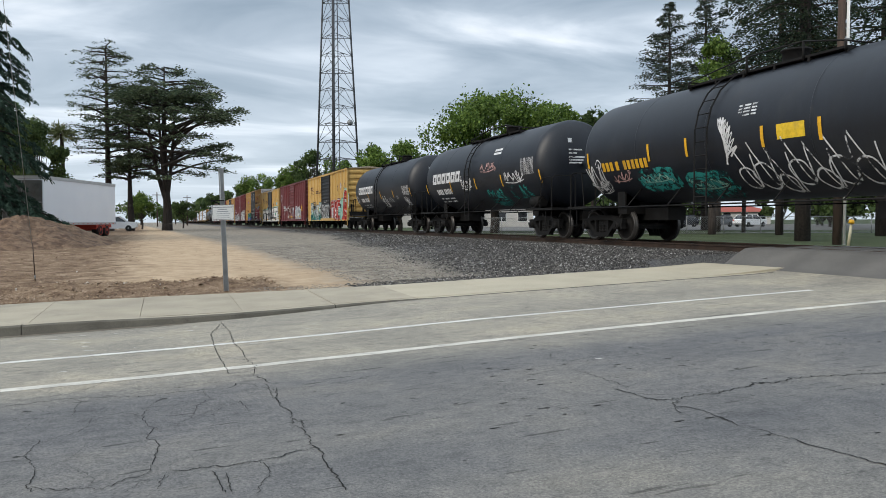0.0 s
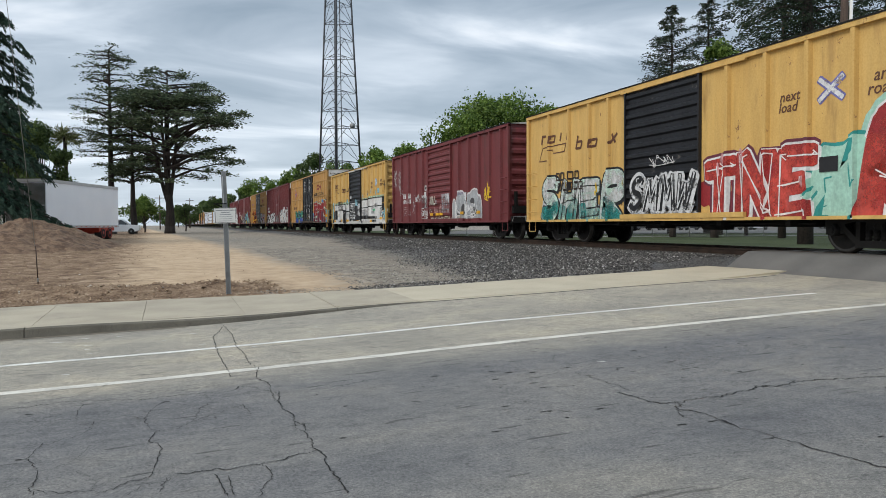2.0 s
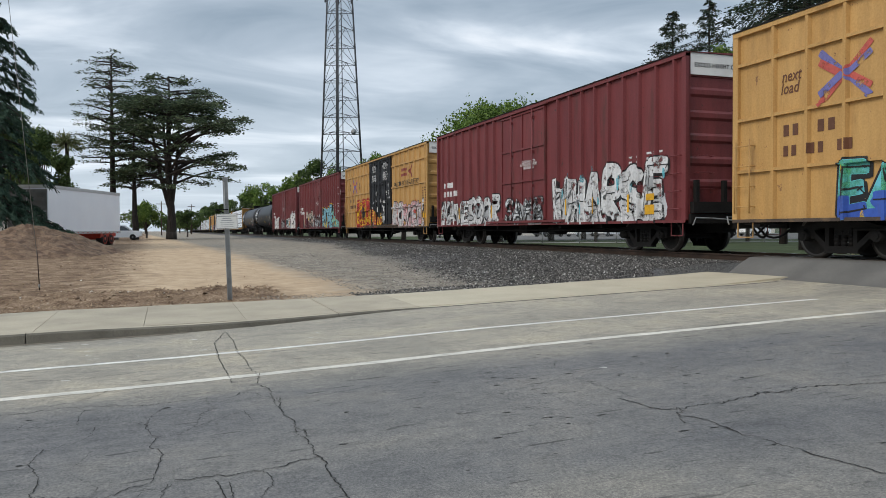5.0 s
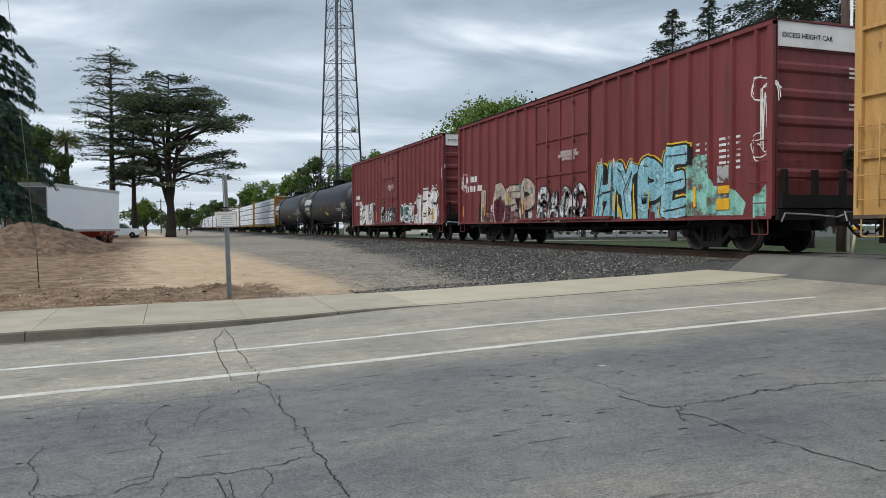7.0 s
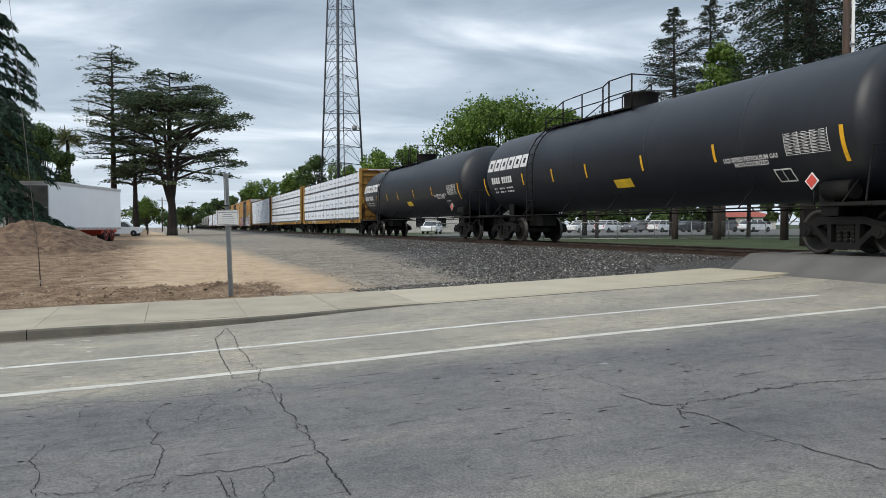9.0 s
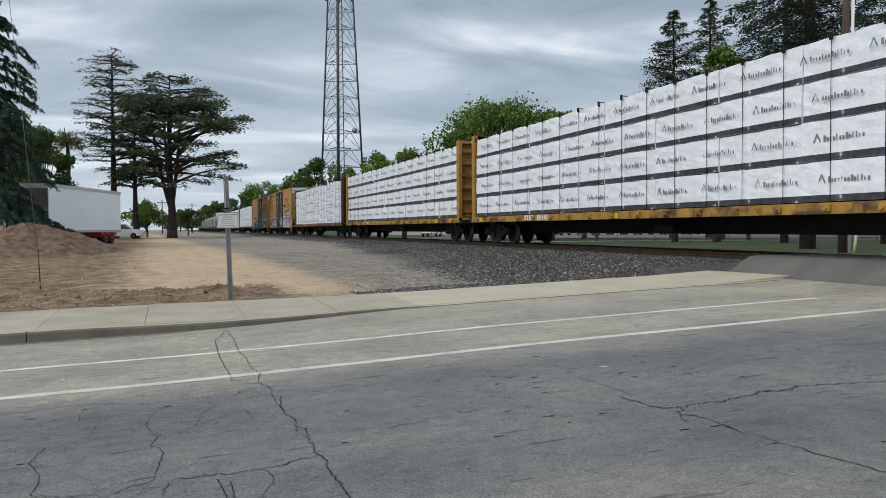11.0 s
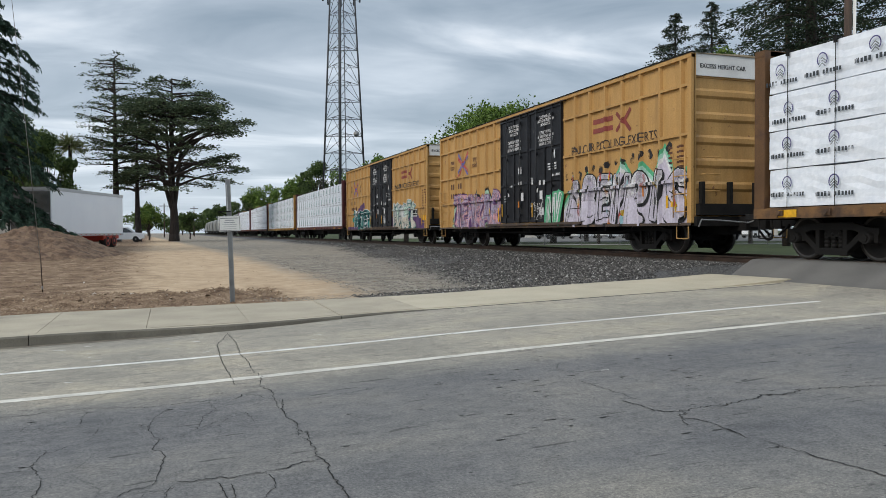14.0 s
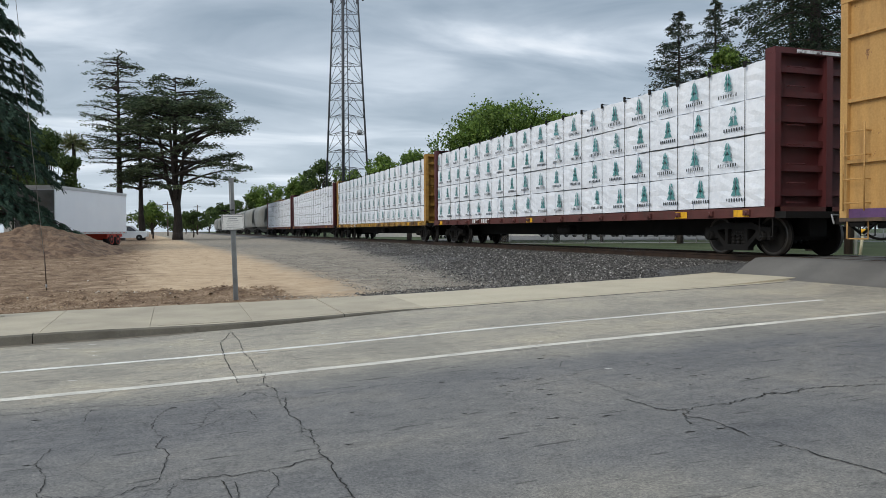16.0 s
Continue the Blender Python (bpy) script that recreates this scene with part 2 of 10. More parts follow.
def kerb_y(x):
    k = min(1, max(0, (x - 0.4) / 3.4))
    return KERB_Y + 0.5 * k * k * (3 - 2 * k)


def ground_z(x, y):
    """The lot climbs from the pavement to the trees; the ballast shoulder carries the track; the far side is a lawn."""
    if y < WALK_Y:
        return road_z(x) - (0.15 if y > ROAD_Y0 else -0.03)
    near = kerb_top(min(x, 10.2)) + 0.02
    lot = near + (0.42 - near) * min(1, (y - WALK_Y) / 35.0)
    k = lerp_table([(-1000, 0), (7.6, 0), (9.0, 0.12), (11.0, 0.8), (11.5, 1), (16.1, 1), (19.0, 0), (1000, 0)], x)
    fade = 1 if y > WALK_Y + 0.6 else (y - WALK_Y) / 0.6
    z = lot + k * (0.645 - lot) * (fade if x < 10.5 else 1)
    if 14.35 < y < 60 and x < 9:
        rough = 1.0 if (x < 1.6 and y < 18.0) or x < -1.8 else 0.35
        z += rough * (0.055 * noise.noise((x * 1.1, y * 1.1, 3.1)) + 0.03 * noise.noise((x * 3.2, y * 3.2, 7.7)))
        if y < 17.6 and x < 2.2:  # low windrow of turned earth behind the pavement
            z += 0.19 * math.exp(-((y - 16.3) / 0.7) ** 2) * (0.6 + 0.6 * noise.noise((x * 1.7, 0.4, 9.0))) * min(1, (2.2 - x))
        d = math.hypot((x + 6.4) / 4.4, (y - 41.5) / 5.5)  # foot of the heap
        if d < 1.3:
            z += 0.1 * (1.3 - d)
    if x > 19:
        z = 0.42 + 0.03 * noise.noise((x * 0.1, y * 0.1, 0))
    return z


def strip(bm, xs, ys, zf):
    grid = [[bm.verts.new((x, y, zf(x, y))) for x in xs] for y in ys]
    for r0, r1 in zip(grid, grid[1:]):
        for k in range(len(xs) - 1):
            f = bm.faces.new((r0[k], r0[k + 1], r1[k + 1], r1[k]))
            f.smooth = True


def ground_material():
    """Bare earth, a smooth tan track across it, turned earth, grey gravel by the rails and grass beyond them."""
    m = bpy.data.materials.new("ground_cover")
    m.use_nodes = True
    n, l = m.node_tree.nodes, m.node_tree.links
    p = n["Principled BSDF"]
    p.inputs["Roughness"].default_value = 0.95
    p.inputs["Specular IOR Level"].default_value = 0.2
    co = n.new("ShaderNodeTexCoord")
    sep = n.new("ShaderNodeSeparateXYZ")
    l.new(co.outputs["Object"], sep.inputs[0])

    def tex(scale, detail=6, rough=0.6, stretch=None):
        t = n.new("ShaderNodeTexNoise")
        t.inputs["Scale"].default_value, t.inputs["Detail"].default_value, t.inputs["Roughness"].default_value = scale, detail, rough
        if stretch:
            mp = n.new("ShaderNodeMapping"); mp.inputs["Scale"].default_value = stretch
            l.new(co.outputs["Object"], mp.inputs[0]); l.new(mp.outputs[0], t.inputs[0])
        else:
            l.new(co.outputs["Object"], t.inputs[0])
        return t.outputs[0]

    def math_(op, a, b, c=None):
        k = n.new("ShaderNodeMath"); k.operation = op
        for i, v in enumerate((a, b, c)):
            if v is None:
                continue
            if isinstance(v, (int, float)):
                k.inputs[i].default_value = v
            else:
                l.new(v, k.inputs[i])
        return k.outputs[0]

    def ramp(v, stops):
        r = n.new("ShaderNodeValToRGB")
        e = r.color_ramp.elements
        e[0].position, e[0].color = stops[0][0], (*stops[0][1], 1)
        e[1].position, e[1].color = stops[-1][0], (*stops[-1][1], 1)
        for pos, c in stops[1:-1]:
            q = e.new(pos); q.color = (*c, 1)
        l.new(v, r.inputs[0])
        return r.outputs[0]

    def step(v, a, b):
        k = n.new("ShaderNodeMapRange"); k.inputs[1].default_value, k.inputs[2].default_value = a, b
        k.interpolation_type = "SMOOTHSTEP"
        l.new(v, k.inputs[0])
        return k.outputs[0]

    def mix(f, a, b):
        k = n.new("ShaderNodeMixRGB")
        l.new(f, k.inputs[0]); l.new(a, k.inputs[1]); l.new(b, k.inputs[2])
        return k.outputs[0]
    x, y = sep.outputs[0], sep.outputs[1]
    big, mid, fine = tex(0.35, 5), tex(2.2, 7, 0.65), tex(28, 4, 0.7)
    wob = math_("MULTIPLY_ADD", mid, 2.2, -1.1)
    tan = ramp(math_("MULTIPLY_ADD", fine, 0.35, math_("MULTIPLY", mid, 0.65)), [(0.32, (0.31, 0.225, 0.15)), (0.5, (0.47, 0.345, 0.225)), (0.68, (0.58, 0.45, 0.31))])
    dark = ramp(math_("MULTIPLY_ADD", fine, 0.5, math_("MULTIPLY", mid, 0.5)), [(0.38, (0.075, 0.045, 0.028)), (0.46, (0.15, 0.095, 0.058)), (0.54, (0.26, 0.18, 0.115)), (0.63, (0.42, 0.32, 0.23))])
    sandy = ramp(math_("MULTIPLY_ADD", fine, 0.45, math_("MULTIPLY", mid, 0.55)), [(0.36, (0.12, 0.105, 0.088)), (0.5, (0.25, 0.218, 0.175)), (0.64, (0.40, 0.355, 0.29))])
    stone = ramp(fine, [(0.32, (0.035, 0.035, 0.037)), (0.5, (0.10, 0.10, 0.10)), (0.7, (0.2, 0.2, 0.2))])
    grass = ramp(math_("MULTIPLY_ADD", fine, 0.5, math_("MULTIPLY", big, 0.5)), [(0.35, (0.032, 0.044, 0.020)), (0.52, (0.058, 0.076, 0.034)), (0.68, (0.105, 0.11, 0.06))])
    # smooth track: left bound leans, near bound behind the turned earth
    edge_l = math_("ADD", math_("ADD", x, wob), math_("MULTIPLY", math_("SUBTRACT", y, 18.0), 0.02))
    smooth_l = step(edge_l, -2.2, 0.2)
    smooth_n = step(math_("ADD", y, math_("MULTIPLY", wob, 0.8)), 16.9, 17.9)
    right = step(math_("ADD", x, math_("MULTIPLY", wob, 0.5)), 1.9, 2.6)
    near_or = math_("MAXIMUM", smooth_n, right)
    col = mix(math_("MULTIPLY", smooth_l, near_or), dark, tan)
    b1 = math_("ADD", math_("ADD", x, math_("MULTIPLY", wob, 0.45)), math_("MULTIPLY", math_("SUBTRACT", y, 18.0), 0.042))
    col = mix(step(math_("MULTIPLY_ADD", math_("SUBTRACT", fine, 0.5), 2.2, math_("MULTIPLY_ADD", math_("SUBTRACT", big, 0.5), 2.0, b1)), 3.0, 4.3), col, sandy)
    lean_b = math_("MULTIPLY", math_("MINIMUM", math_("MAXIMUM", math_("SUBTRACT", y, 15.0), 0.0), 34.0), 0.115)
    col = mix(step(math_("SUBTRACT", math_("ADD", x, math_("MULTIPLY", wob, 0.9)), lean_b), 5.4, 7.3), col, stone)
    col = mix(step(math_("ADD", x, math_("MULTIPLY", wob, 0.5)), 18.2, 19.4), col, grass)
    l.new(col, p.inputs["Base Color"])
    bp = n.new("ShaderNodeBump"); bp.inputs["Strength"].default_value = 0.8; bp.inputs["Distance"].default_value = 0.05
    l.new(math_("MULTIPLY_ADD", fine, 0.5, mid), bp.inputs["Height"]); l.new(bp.outputs[0], p.inputs["Normal"])
    M["ground_cover"] = m


ground_material()


def road_material():
    """Weathered asphalt: wheel-worn bands along the road, stone grain, pale patches and short dark scuffs."""
    m = M["asphalt"] = bpy.data.materials.new("road_asphalt")
    m.use_nodes = True
    n, l = m.node_tree.nodes, m.node_tree.links
    p = n["Principled BSDF"]
    p.inputs["Roughness"].default_value = 0.82
    p.inputs["Specular IOR Level"].default_value = 0.3
    co = n.new("ShaderNodeTexCoord")

    def tex(scale, detail, stretch, rough=0.6):
        mp = n.new("ShaderNodeMapping"); mp.inputs["Scale"].default_value = stretch
        l.new(co.outputs["Object"], mp.inputs[0])
        t = n.new("ShaderNodeTexNoise"); t.inputs["Scale"].default_value, t.inputs["Detail"].default_value, t.inputs["Roughness"].default_value = scale, detail, rough
        l.new(mp.outputs[0], t.inputs[0])
        return t.outputs[0]

    def ramp(v, stops):
        r = n.new("ShaderNodeValToRGB")
        e = r.color_ramp.elements
        e[0].position, e[0].color = stops[0][0], (*stops[0][1], 1)
        e[1].position, e[1].color = stops[-1][0], (*stops[-1][1], 1)
        for pos, c in stops[1:-1]:
            q = e.new(pos); q.color = (*c, 1)
        l.new(v, r.inputs[0])
        return r.outputs[0]

    def mix(f, a, b, mode="MIX"):
        k = n.new("ShaderNodeMixRGB"); k.blend_type = mode
        for i, v in ((0, f), (1, a), (2, b)):
            if isinstance(v, float):
                k.inputs[i].default_value = v
            else:
                l.new(v, k.inputs[i])
        return k.outputs[0]
    sep = n.new("ShaderNodeSeparateXYZ")
    l.new(co.outputs["Object"], sep.inputs[0])
    bands = tex(0.5, 3, (0.22, 1.0, 1), 0.5)
    patches = tex(0.9, 6, (0.75, 1, 1), 0.6)
    blots = tex(9, 6, (0.7, 1, 1), 0.72)
    grit = tex(55, 4, (1, 1, 1), 0.8)
    stones = tex(190, 2, (1, 1, 1), 0.8)
    scuffs = tex(6, 2, (0.30, 2.4, 1), 0.5)
    # the shoulder beyond the lane line is paler and dustier than the driven lane
    lane = n.new("ShaderNodeMapRange"); lane.inputs[1].default_value, lane.inputs[2].default_value = 6.6, 7.9
    lane.inputs[3].default_value, lane.inputs[4].default_value = 0.0, 0.34
    l.new(sep.outputs[1], lane.inputs[0])
    f = n.new("ShaderNodeMath"); f.operation = "ADD"
    # wheel tracks, polished darker, along the driven lane
    across = n.new("ShaderNodeMapRange"); across.inputs[1].default_value, across.inputs[2].default_value = 0.0, 8.0
    l.new(sep.outputs[1], across.inputs[0])
    track = ramp(across.outputs[0], [(0.0, (0.46, 0.46, 0.46)), (0.36, (0.57, 0.57, 0.57)), (0.50, (0.43, 0.43, 0.43)), (0.60, (0.51, 0.51, 0.51)), (0.73, (0.39, 0.39, 0.39)), (0.90, (0.42, 0.42, 0.42)), (1.0, (0.5, 0.5, 0.5))])
    tk = n.new("ShaderNodeMath"); tk.operation = "MULTIPLY_ADD"; tk.inputs[1].default_value = 0.62
    l.new(track, tk.inputs[0])
    hb = n.new("ShaderNodeMath"); hb.operation = "MULTIPLY"; hb.inputs[1].default_value = 0.42
    l.new(bands, hb.inputs[0]); l.new(hb.outputs[0], tk.inputs[2])
    l.new(tk.outputs[0], f.inputs[0]); l.new(lane.outputs[0], f.inputs[1])
    base = ramp(f.outputs[0], [(0.40, (0.136, 0.136, 0.140)), (0.50, (0.172, 0.168, 0.162)), (0.62, (0.228, 0.216, 0.192)), (0.88, (0.345, 0.315, 0.258))])
    col = mix(1.0, base, ramp(patches, [(0.34, (0.80, 0.81, 0.83)), (0.52, (1, 1, 1)), (0.68, (1.20, 1.17, 1.10))]), "MULTIPLY")
    col = mix(1.0, col, ramp(blots, [(0.30, (0.74, 0.74, 0.75)), (0.5, (1, 1, 1)), (0.72, (1.2, 1.19, 1.15))]), "MULTIPLY")
    col = mix(1.0, col, ramp(grit, [(0.32, (0.52, 0.52, 0.53)), (0.5, (1, 1, 1)), (0.70, (1.52, 1.50, 1.46))]), "MULTIPLY")
    col = mix(1.0, col, ramp(stones, [(0.30, (0.62, 0.62, 0.62)), (0.5, (1, 1, 1)), (0.66, (1.25, 1.25, 1.22)), (0.74, (2.1, 2.05, 1.95))]), "MULTIPLY")
    col = mix(1.0, col, ramp(scuffs, [(0.285, (0.5, 0.5, 0.5)), (0.325, (1, 1, 1))]), "MULTIPLY")
    l.new(col, p.inputs["Base Color"])
    bp = n.new("ShaderNodeBump"); bp.inputs["Strength"].default_value = 0.6; bp.inputs["Distance"].default_value = 0.006
    l.new(stones, bp.inputs["Height"]); l.new(bp.outputs[0], p.inputs["Normal"])


road_material()
M["crack"] = material("crack", (0.022, 0.021, 0.020), (0.010, 0.010, 0.010), 0.95, scale=9, grain=60, bump=0.3)
M["white_line_new"] = material("white_line_new", (0.76, 0.745, 0.69), (0.48, 0.465, 0.43), 0.7, scale=2.2, grain=45, bump=0.2, spots=(0.27, 0.26, 0.24), spot_scale=7.0, spot_low=0.62, spot_high=0.70)
M["gutter_dirt"] = material("gutter_dirt", (0.20, 0.175, 0.135), (0.10, 0.088, 0.07), 0.95, scale=6, bump=0.3)
M["new_concrete"] = material("new_concrete", (0.49, 0.435, 0.325), (0.40, 0.355, 0.265), 0.85, scale=1.2, grain=120, bump=0.25, per_object=0.04)
M["concrete"] = material("concrete", (0.425, 0.375, 0.283), (0.31, 0.272, 0.207), 0.85, scale=1.3, grain=120, bump=0.3, spots=(0.24, 0.22, 0.18), spot_scale=1.4, spot_low=0.58, spot_high=0.78, per_object=0.035)
# darker concrete: shade put into the kerb's road face; also the slab bed
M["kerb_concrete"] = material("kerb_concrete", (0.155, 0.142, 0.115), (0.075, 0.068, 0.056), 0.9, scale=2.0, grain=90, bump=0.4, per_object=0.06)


def axis(lo, hi, step):
    return [lo + step * k for k in range(int(round((hi - lo) / step)) + 1)]


def make_ground():
    xs = [-900, -400, -150, -80, -50, -35, -24, -18, -14] + axis(-11, 12, 0.4) + axis(12.5, 20, 0.8) + [24, 30, 40, 60, 100, 200, 500, 900]
    ys = [-900, -300, -100, -40, -20, -9.2, -9.0, 0, 11.0, 14.28] + axis(14.3, 22, 0.28) + axis(22.5, 46, 0.6) + [48, 50, 53, 56, 60, 66, 75, 85, 100, 130, 180, 260, 400, 900, 2500]
    bm = bmesh.new()
    strip(bm, xs, ys, ground_z)
    tagged(part("ground", bm, "ground_cover"), "bare tan earth lot running into grey gravel", "ground", kind="structure")
    bm = bmesh.new()
    rx = [-400, -100, -40, -20] + axis(-14, 11, 0.5) + [11.4, 11.75, 12.0, 12.25, 12.4] + axis(13, 31, 0.5) + [32, 40, 60, 120, 400]
    strip(bm, rx, [ROAD_Y0, -4, 0, 2, 4, 6, 8, 10, KERB_Y + 0.02], lambda x, y: road_z(x))
    strip(bm, axis(0.4, 11.4, 0.5), [KERB_Y + 0.01, 12.2], lambda x, y: road_z(x) - 0.003)
    strip(bm, [11.1, 11.4, 11.75, 12.0, 12.25, 12.4] + axis(12.9, 20.4, 0.5), [KERB_Y + 0.01, 12.6, 13.55, 13.75], lambda x, y: road_z(x) - 0.002)
    strip(bm, [11.1, 11.4, 11.75, 12.0, 12.25], [13.75, 14.3], lambda x, y: road_z(x) - 0.002 - (0.3 if y > 14 else 0))
    tagged(part("road", bm, "asphalt"), "worn cracked grey asphalt road rising to the crossing", "road", kind="structure")
    # darker, newer asphalt ramp at the rails, with a sloping end
    bm = bmesh.new()
    strip(bm, [11.5, 11.75, 12.0, 12.25, 12.4, 12.96], [-9, 0, 8, 12.5, 13.6, 13.75], lambda x, y: road_z(x) + (0.008 if x > 11.6 else 0.002))
    strip(bm, [11.5, 11.75, 12.0, 12.25, 12.4, 12.96], [13.75, 14.25], lambda x, y: road_z(x) + 0.008 - (0.25 if y > 14 else 0))
    strip(bm, [13.11, 14.45], [-9, 13.9], lambda x, y: RAIL_Z - 0.012)
    strip(bm, [14.6, 15.2, 17.0], [-9, 13.9], lambda x, y: road_z(x) + 0.008)
    tagged(part("crossing", bm, "crossing_asphalt"), "dark asphalt ramp over the level crossing", "level crossing", kind="structure")
    for y, w, x1 in ((7.65, 0.14, 11.4), (9.2, 0.105, 9.5)):
        bm = bmesh.new()
        xs = [-60, -20] + axis(-14, 9, 0.1) + ([x1] if x1 < 10 else [9.4, 10, 10.6, 11.4])
        rows = []
        for x in xs:
            d = 0.02 * noise.noise((x * 0.35, y, 1.0))
            e = [0.016 * noise.noise((x * 5.1, y, 5.0 + k)) + 0.008 * noise.noise((x * 17, y, 9.0 + k)) for k in (0, 1)]
            rows.append([bm.verts.new((x, y + d + s * w / 2 + q, road_z(x) + 0.003)) for s, q in zip((-1, 1), e)])
        for r0, r1 in zip(rows, rows[1:]):
            bm.faces.new((r0[0], r1[0], r1[1], r0[1]))
        tagged(part("lane_line", bm, "white_line" if y < 9 else "white_line_new"), "worn white painted lane line", "road marking", "lane lines", "structure")
    # pavement: a bed, slabs and kerb stones
    bm = bmesh.new()
    strip(bm, [-60, -30, -15] + axis(-10, 9.5, 0.5), [KERB_Y + 0.1, WALK_Y], lambda x, y: kerb_top(x) - 0.03 + 0.01 * (y - KERB_Y))
    for v in bm.verts:
        if v.co.y < WALK_Y - 1:
            v.co.y += kerb_y(v.co.x) - KERB_Y + 0.04
    bed = tagged(part("pavement", bm, "kerb_concrete"), "concrete pavement of large slabs with a ramped kerb", "pavement", kind="structure")
    rng = random.Random(3)
    joints = [-14.35, -12.95, -11.55, -10.15, -8.75, -7.35, -5.95, -4.55, -3.15, -1.75, -0.35, 1.07, 2.49, 3.9, 5.4, 6.9, 8.4, 10.0]

    def front(x):  # the ramped end of the pavement runs out obliquely to the rails
        return kerb_y(x) + 0.145

    def slab(xs0, xs1, y_back, key):
        bm = bmesh.new()
        up = rng.uniform(-0.002, 0.003)
        rows = []
        for x, last in ((xs0, 0), (xs1, 1)):
            f, b = (x, front(x)), (x if x < 11.7 else 11.55, y_back)
            rows.append([bm.verts.new((q[0], q[1], kerb_top(q[0]) + dz + 0.01 * (q[1] - KERB_Y))) for q, dz in ((f, -0.08), (f, up), (b, up), (b, -0.08))])
        for k in range(4):
            bm.faces.new((rows[0][k], rows[1][k], rows[1][(k + 1) % 4], rows[0][(k + 1) % 4]))
        bm.faces.new(rows[0][::-1]); bm.faces.new(rows[1])
        bmesh.ops.recalc_face_normals(bm, faces=bm.faces[:])
        part("slab", bm, key, bed)
    for x0, x1 in zip(joints, joints[1:]):
        g = 0.0035 if abs(x1 - 2.49) > 0.1 else 0.014
        slab(x0 + 0.0035, x1 - g, WALK_Y, "concrete" if x0 < 3.8 else "new_concrete")
    slab(10.0035, 11.72, WALK_Y, "new_concrete")
    ks = [-20.0, -15.7, -11.4, -7.1, -1.81, 2.49, 3.9, 6.9, 11.3]
    for x0, x1 in zip(ks, ks[1:]):
        bm = bmesh.new()
        n = 12
        xs = [x0 + 0.006 + (x1 - x0 - 0.012) * k / n for k in range(n + 1)]
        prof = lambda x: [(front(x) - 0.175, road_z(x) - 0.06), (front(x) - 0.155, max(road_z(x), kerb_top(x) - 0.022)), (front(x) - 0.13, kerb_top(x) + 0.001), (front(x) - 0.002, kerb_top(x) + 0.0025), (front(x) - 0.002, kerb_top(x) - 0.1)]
        rows = [[bm.verts.new((x, y + (0.006 * noise.noise((x * 3.0, 2.0, 0)) if q < 3 else 0), z)) for q, (y, z) in enumerate(prof(x))] for x in xs]
        for r0, r1 in zip(rows, rows[1:]):
            for k in range(4):
                # road face takes the darker concrete as its shade, the top the plain one
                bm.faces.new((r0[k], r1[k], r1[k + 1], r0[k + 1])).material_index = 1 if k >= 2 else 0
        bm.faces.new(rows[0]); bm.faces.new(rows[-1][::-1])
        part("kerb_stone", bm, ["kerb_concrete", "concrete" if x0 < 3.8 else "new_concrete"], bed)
    # dust lying in the gutter
    bm = bmesh.new()
    strip(bm, axis(-12, 0.25, 0.25), [KERB_Y - 0.13, KERB_Y - 0.02], lambda x, y: road_z(x) + (0.003 if y < KERB_Y - 0.1 else 0.009))
    for v in bm.verts:
        v.co.y += kerb_y(v.co.x) - KERB_Y
        v.co.y += 0.05 * noise.noise((v.co.x * 2.3, 0, 0)) if v.co.y < kerb_y(v.co.x) - 0.1 else 0.0
    tagged(part("gutter_dust", bm, "gutter_dirt"), "dusty earth lying along the kerb foot", "dirt", kind="structure")


make_ground()


def crack(pts, w):
    """An open crack: a ragged, narrow groove of dark fill along the road."""
    rng = random.Random(int(pts[0][0] * 100) + len(pts))
    fine = []
    for a, b in zip(pts, pts[1:]):
        n = max(2, int(math.hypot(b[0] - a[0], b[1] - a[1]) / 0.024))
        for k in range(n):
            q = k / n
            u = 0.012 * noise.noise((a[0] * 7 + k * 0.3, a[1] * 5, 2.0))
            v = 0.045 * noise.noise((a[0] * 5, a[1] * 7 + k * 0.4, 6.0))
            fine.append((a[0] + (b[0] - a[0]) * q + u + rng.uniform(-0.009, 0.009), a[1] + (b[1] - a[1]) * q + v + rng.uniform(-0.018, 0.018)))
    fine.append(pts[-1])
    bm = bmesh.new()
    last = None
    for k, (x, y) in enumerate(fine):
        a, b = fine[max(0, k - 1)], fine[min(len(fine) - 1, k + 1)]
        d = Vector((b[0] - a[0], b[1] - a[1])).normalized()
        wide = min(1.35, max(0.15, 0.75 + 0.75 * noise.noise((k * 0.13, pts[0][0], pts[0][1])) + rng.uniform(-0.3, 0.3)))
        h = w * 0.165 * wide + 0.0008 * (0.3 if k in (0, len(fine) - 1) else 1)
        pair = [bm.verts.new((x - s * d.y * h, y + s * d.x * h, road_z(x) + 0.0045)) for s in (-1, 1)]
        if last:
            bm.faces.new((last[0], last[1], pair[1], pair[0]))
        last = pair
    tagged(part("crack", bm, "crack"), "dark ragged crack in the asphalt", "road crack", "cracks of the road", "structure")


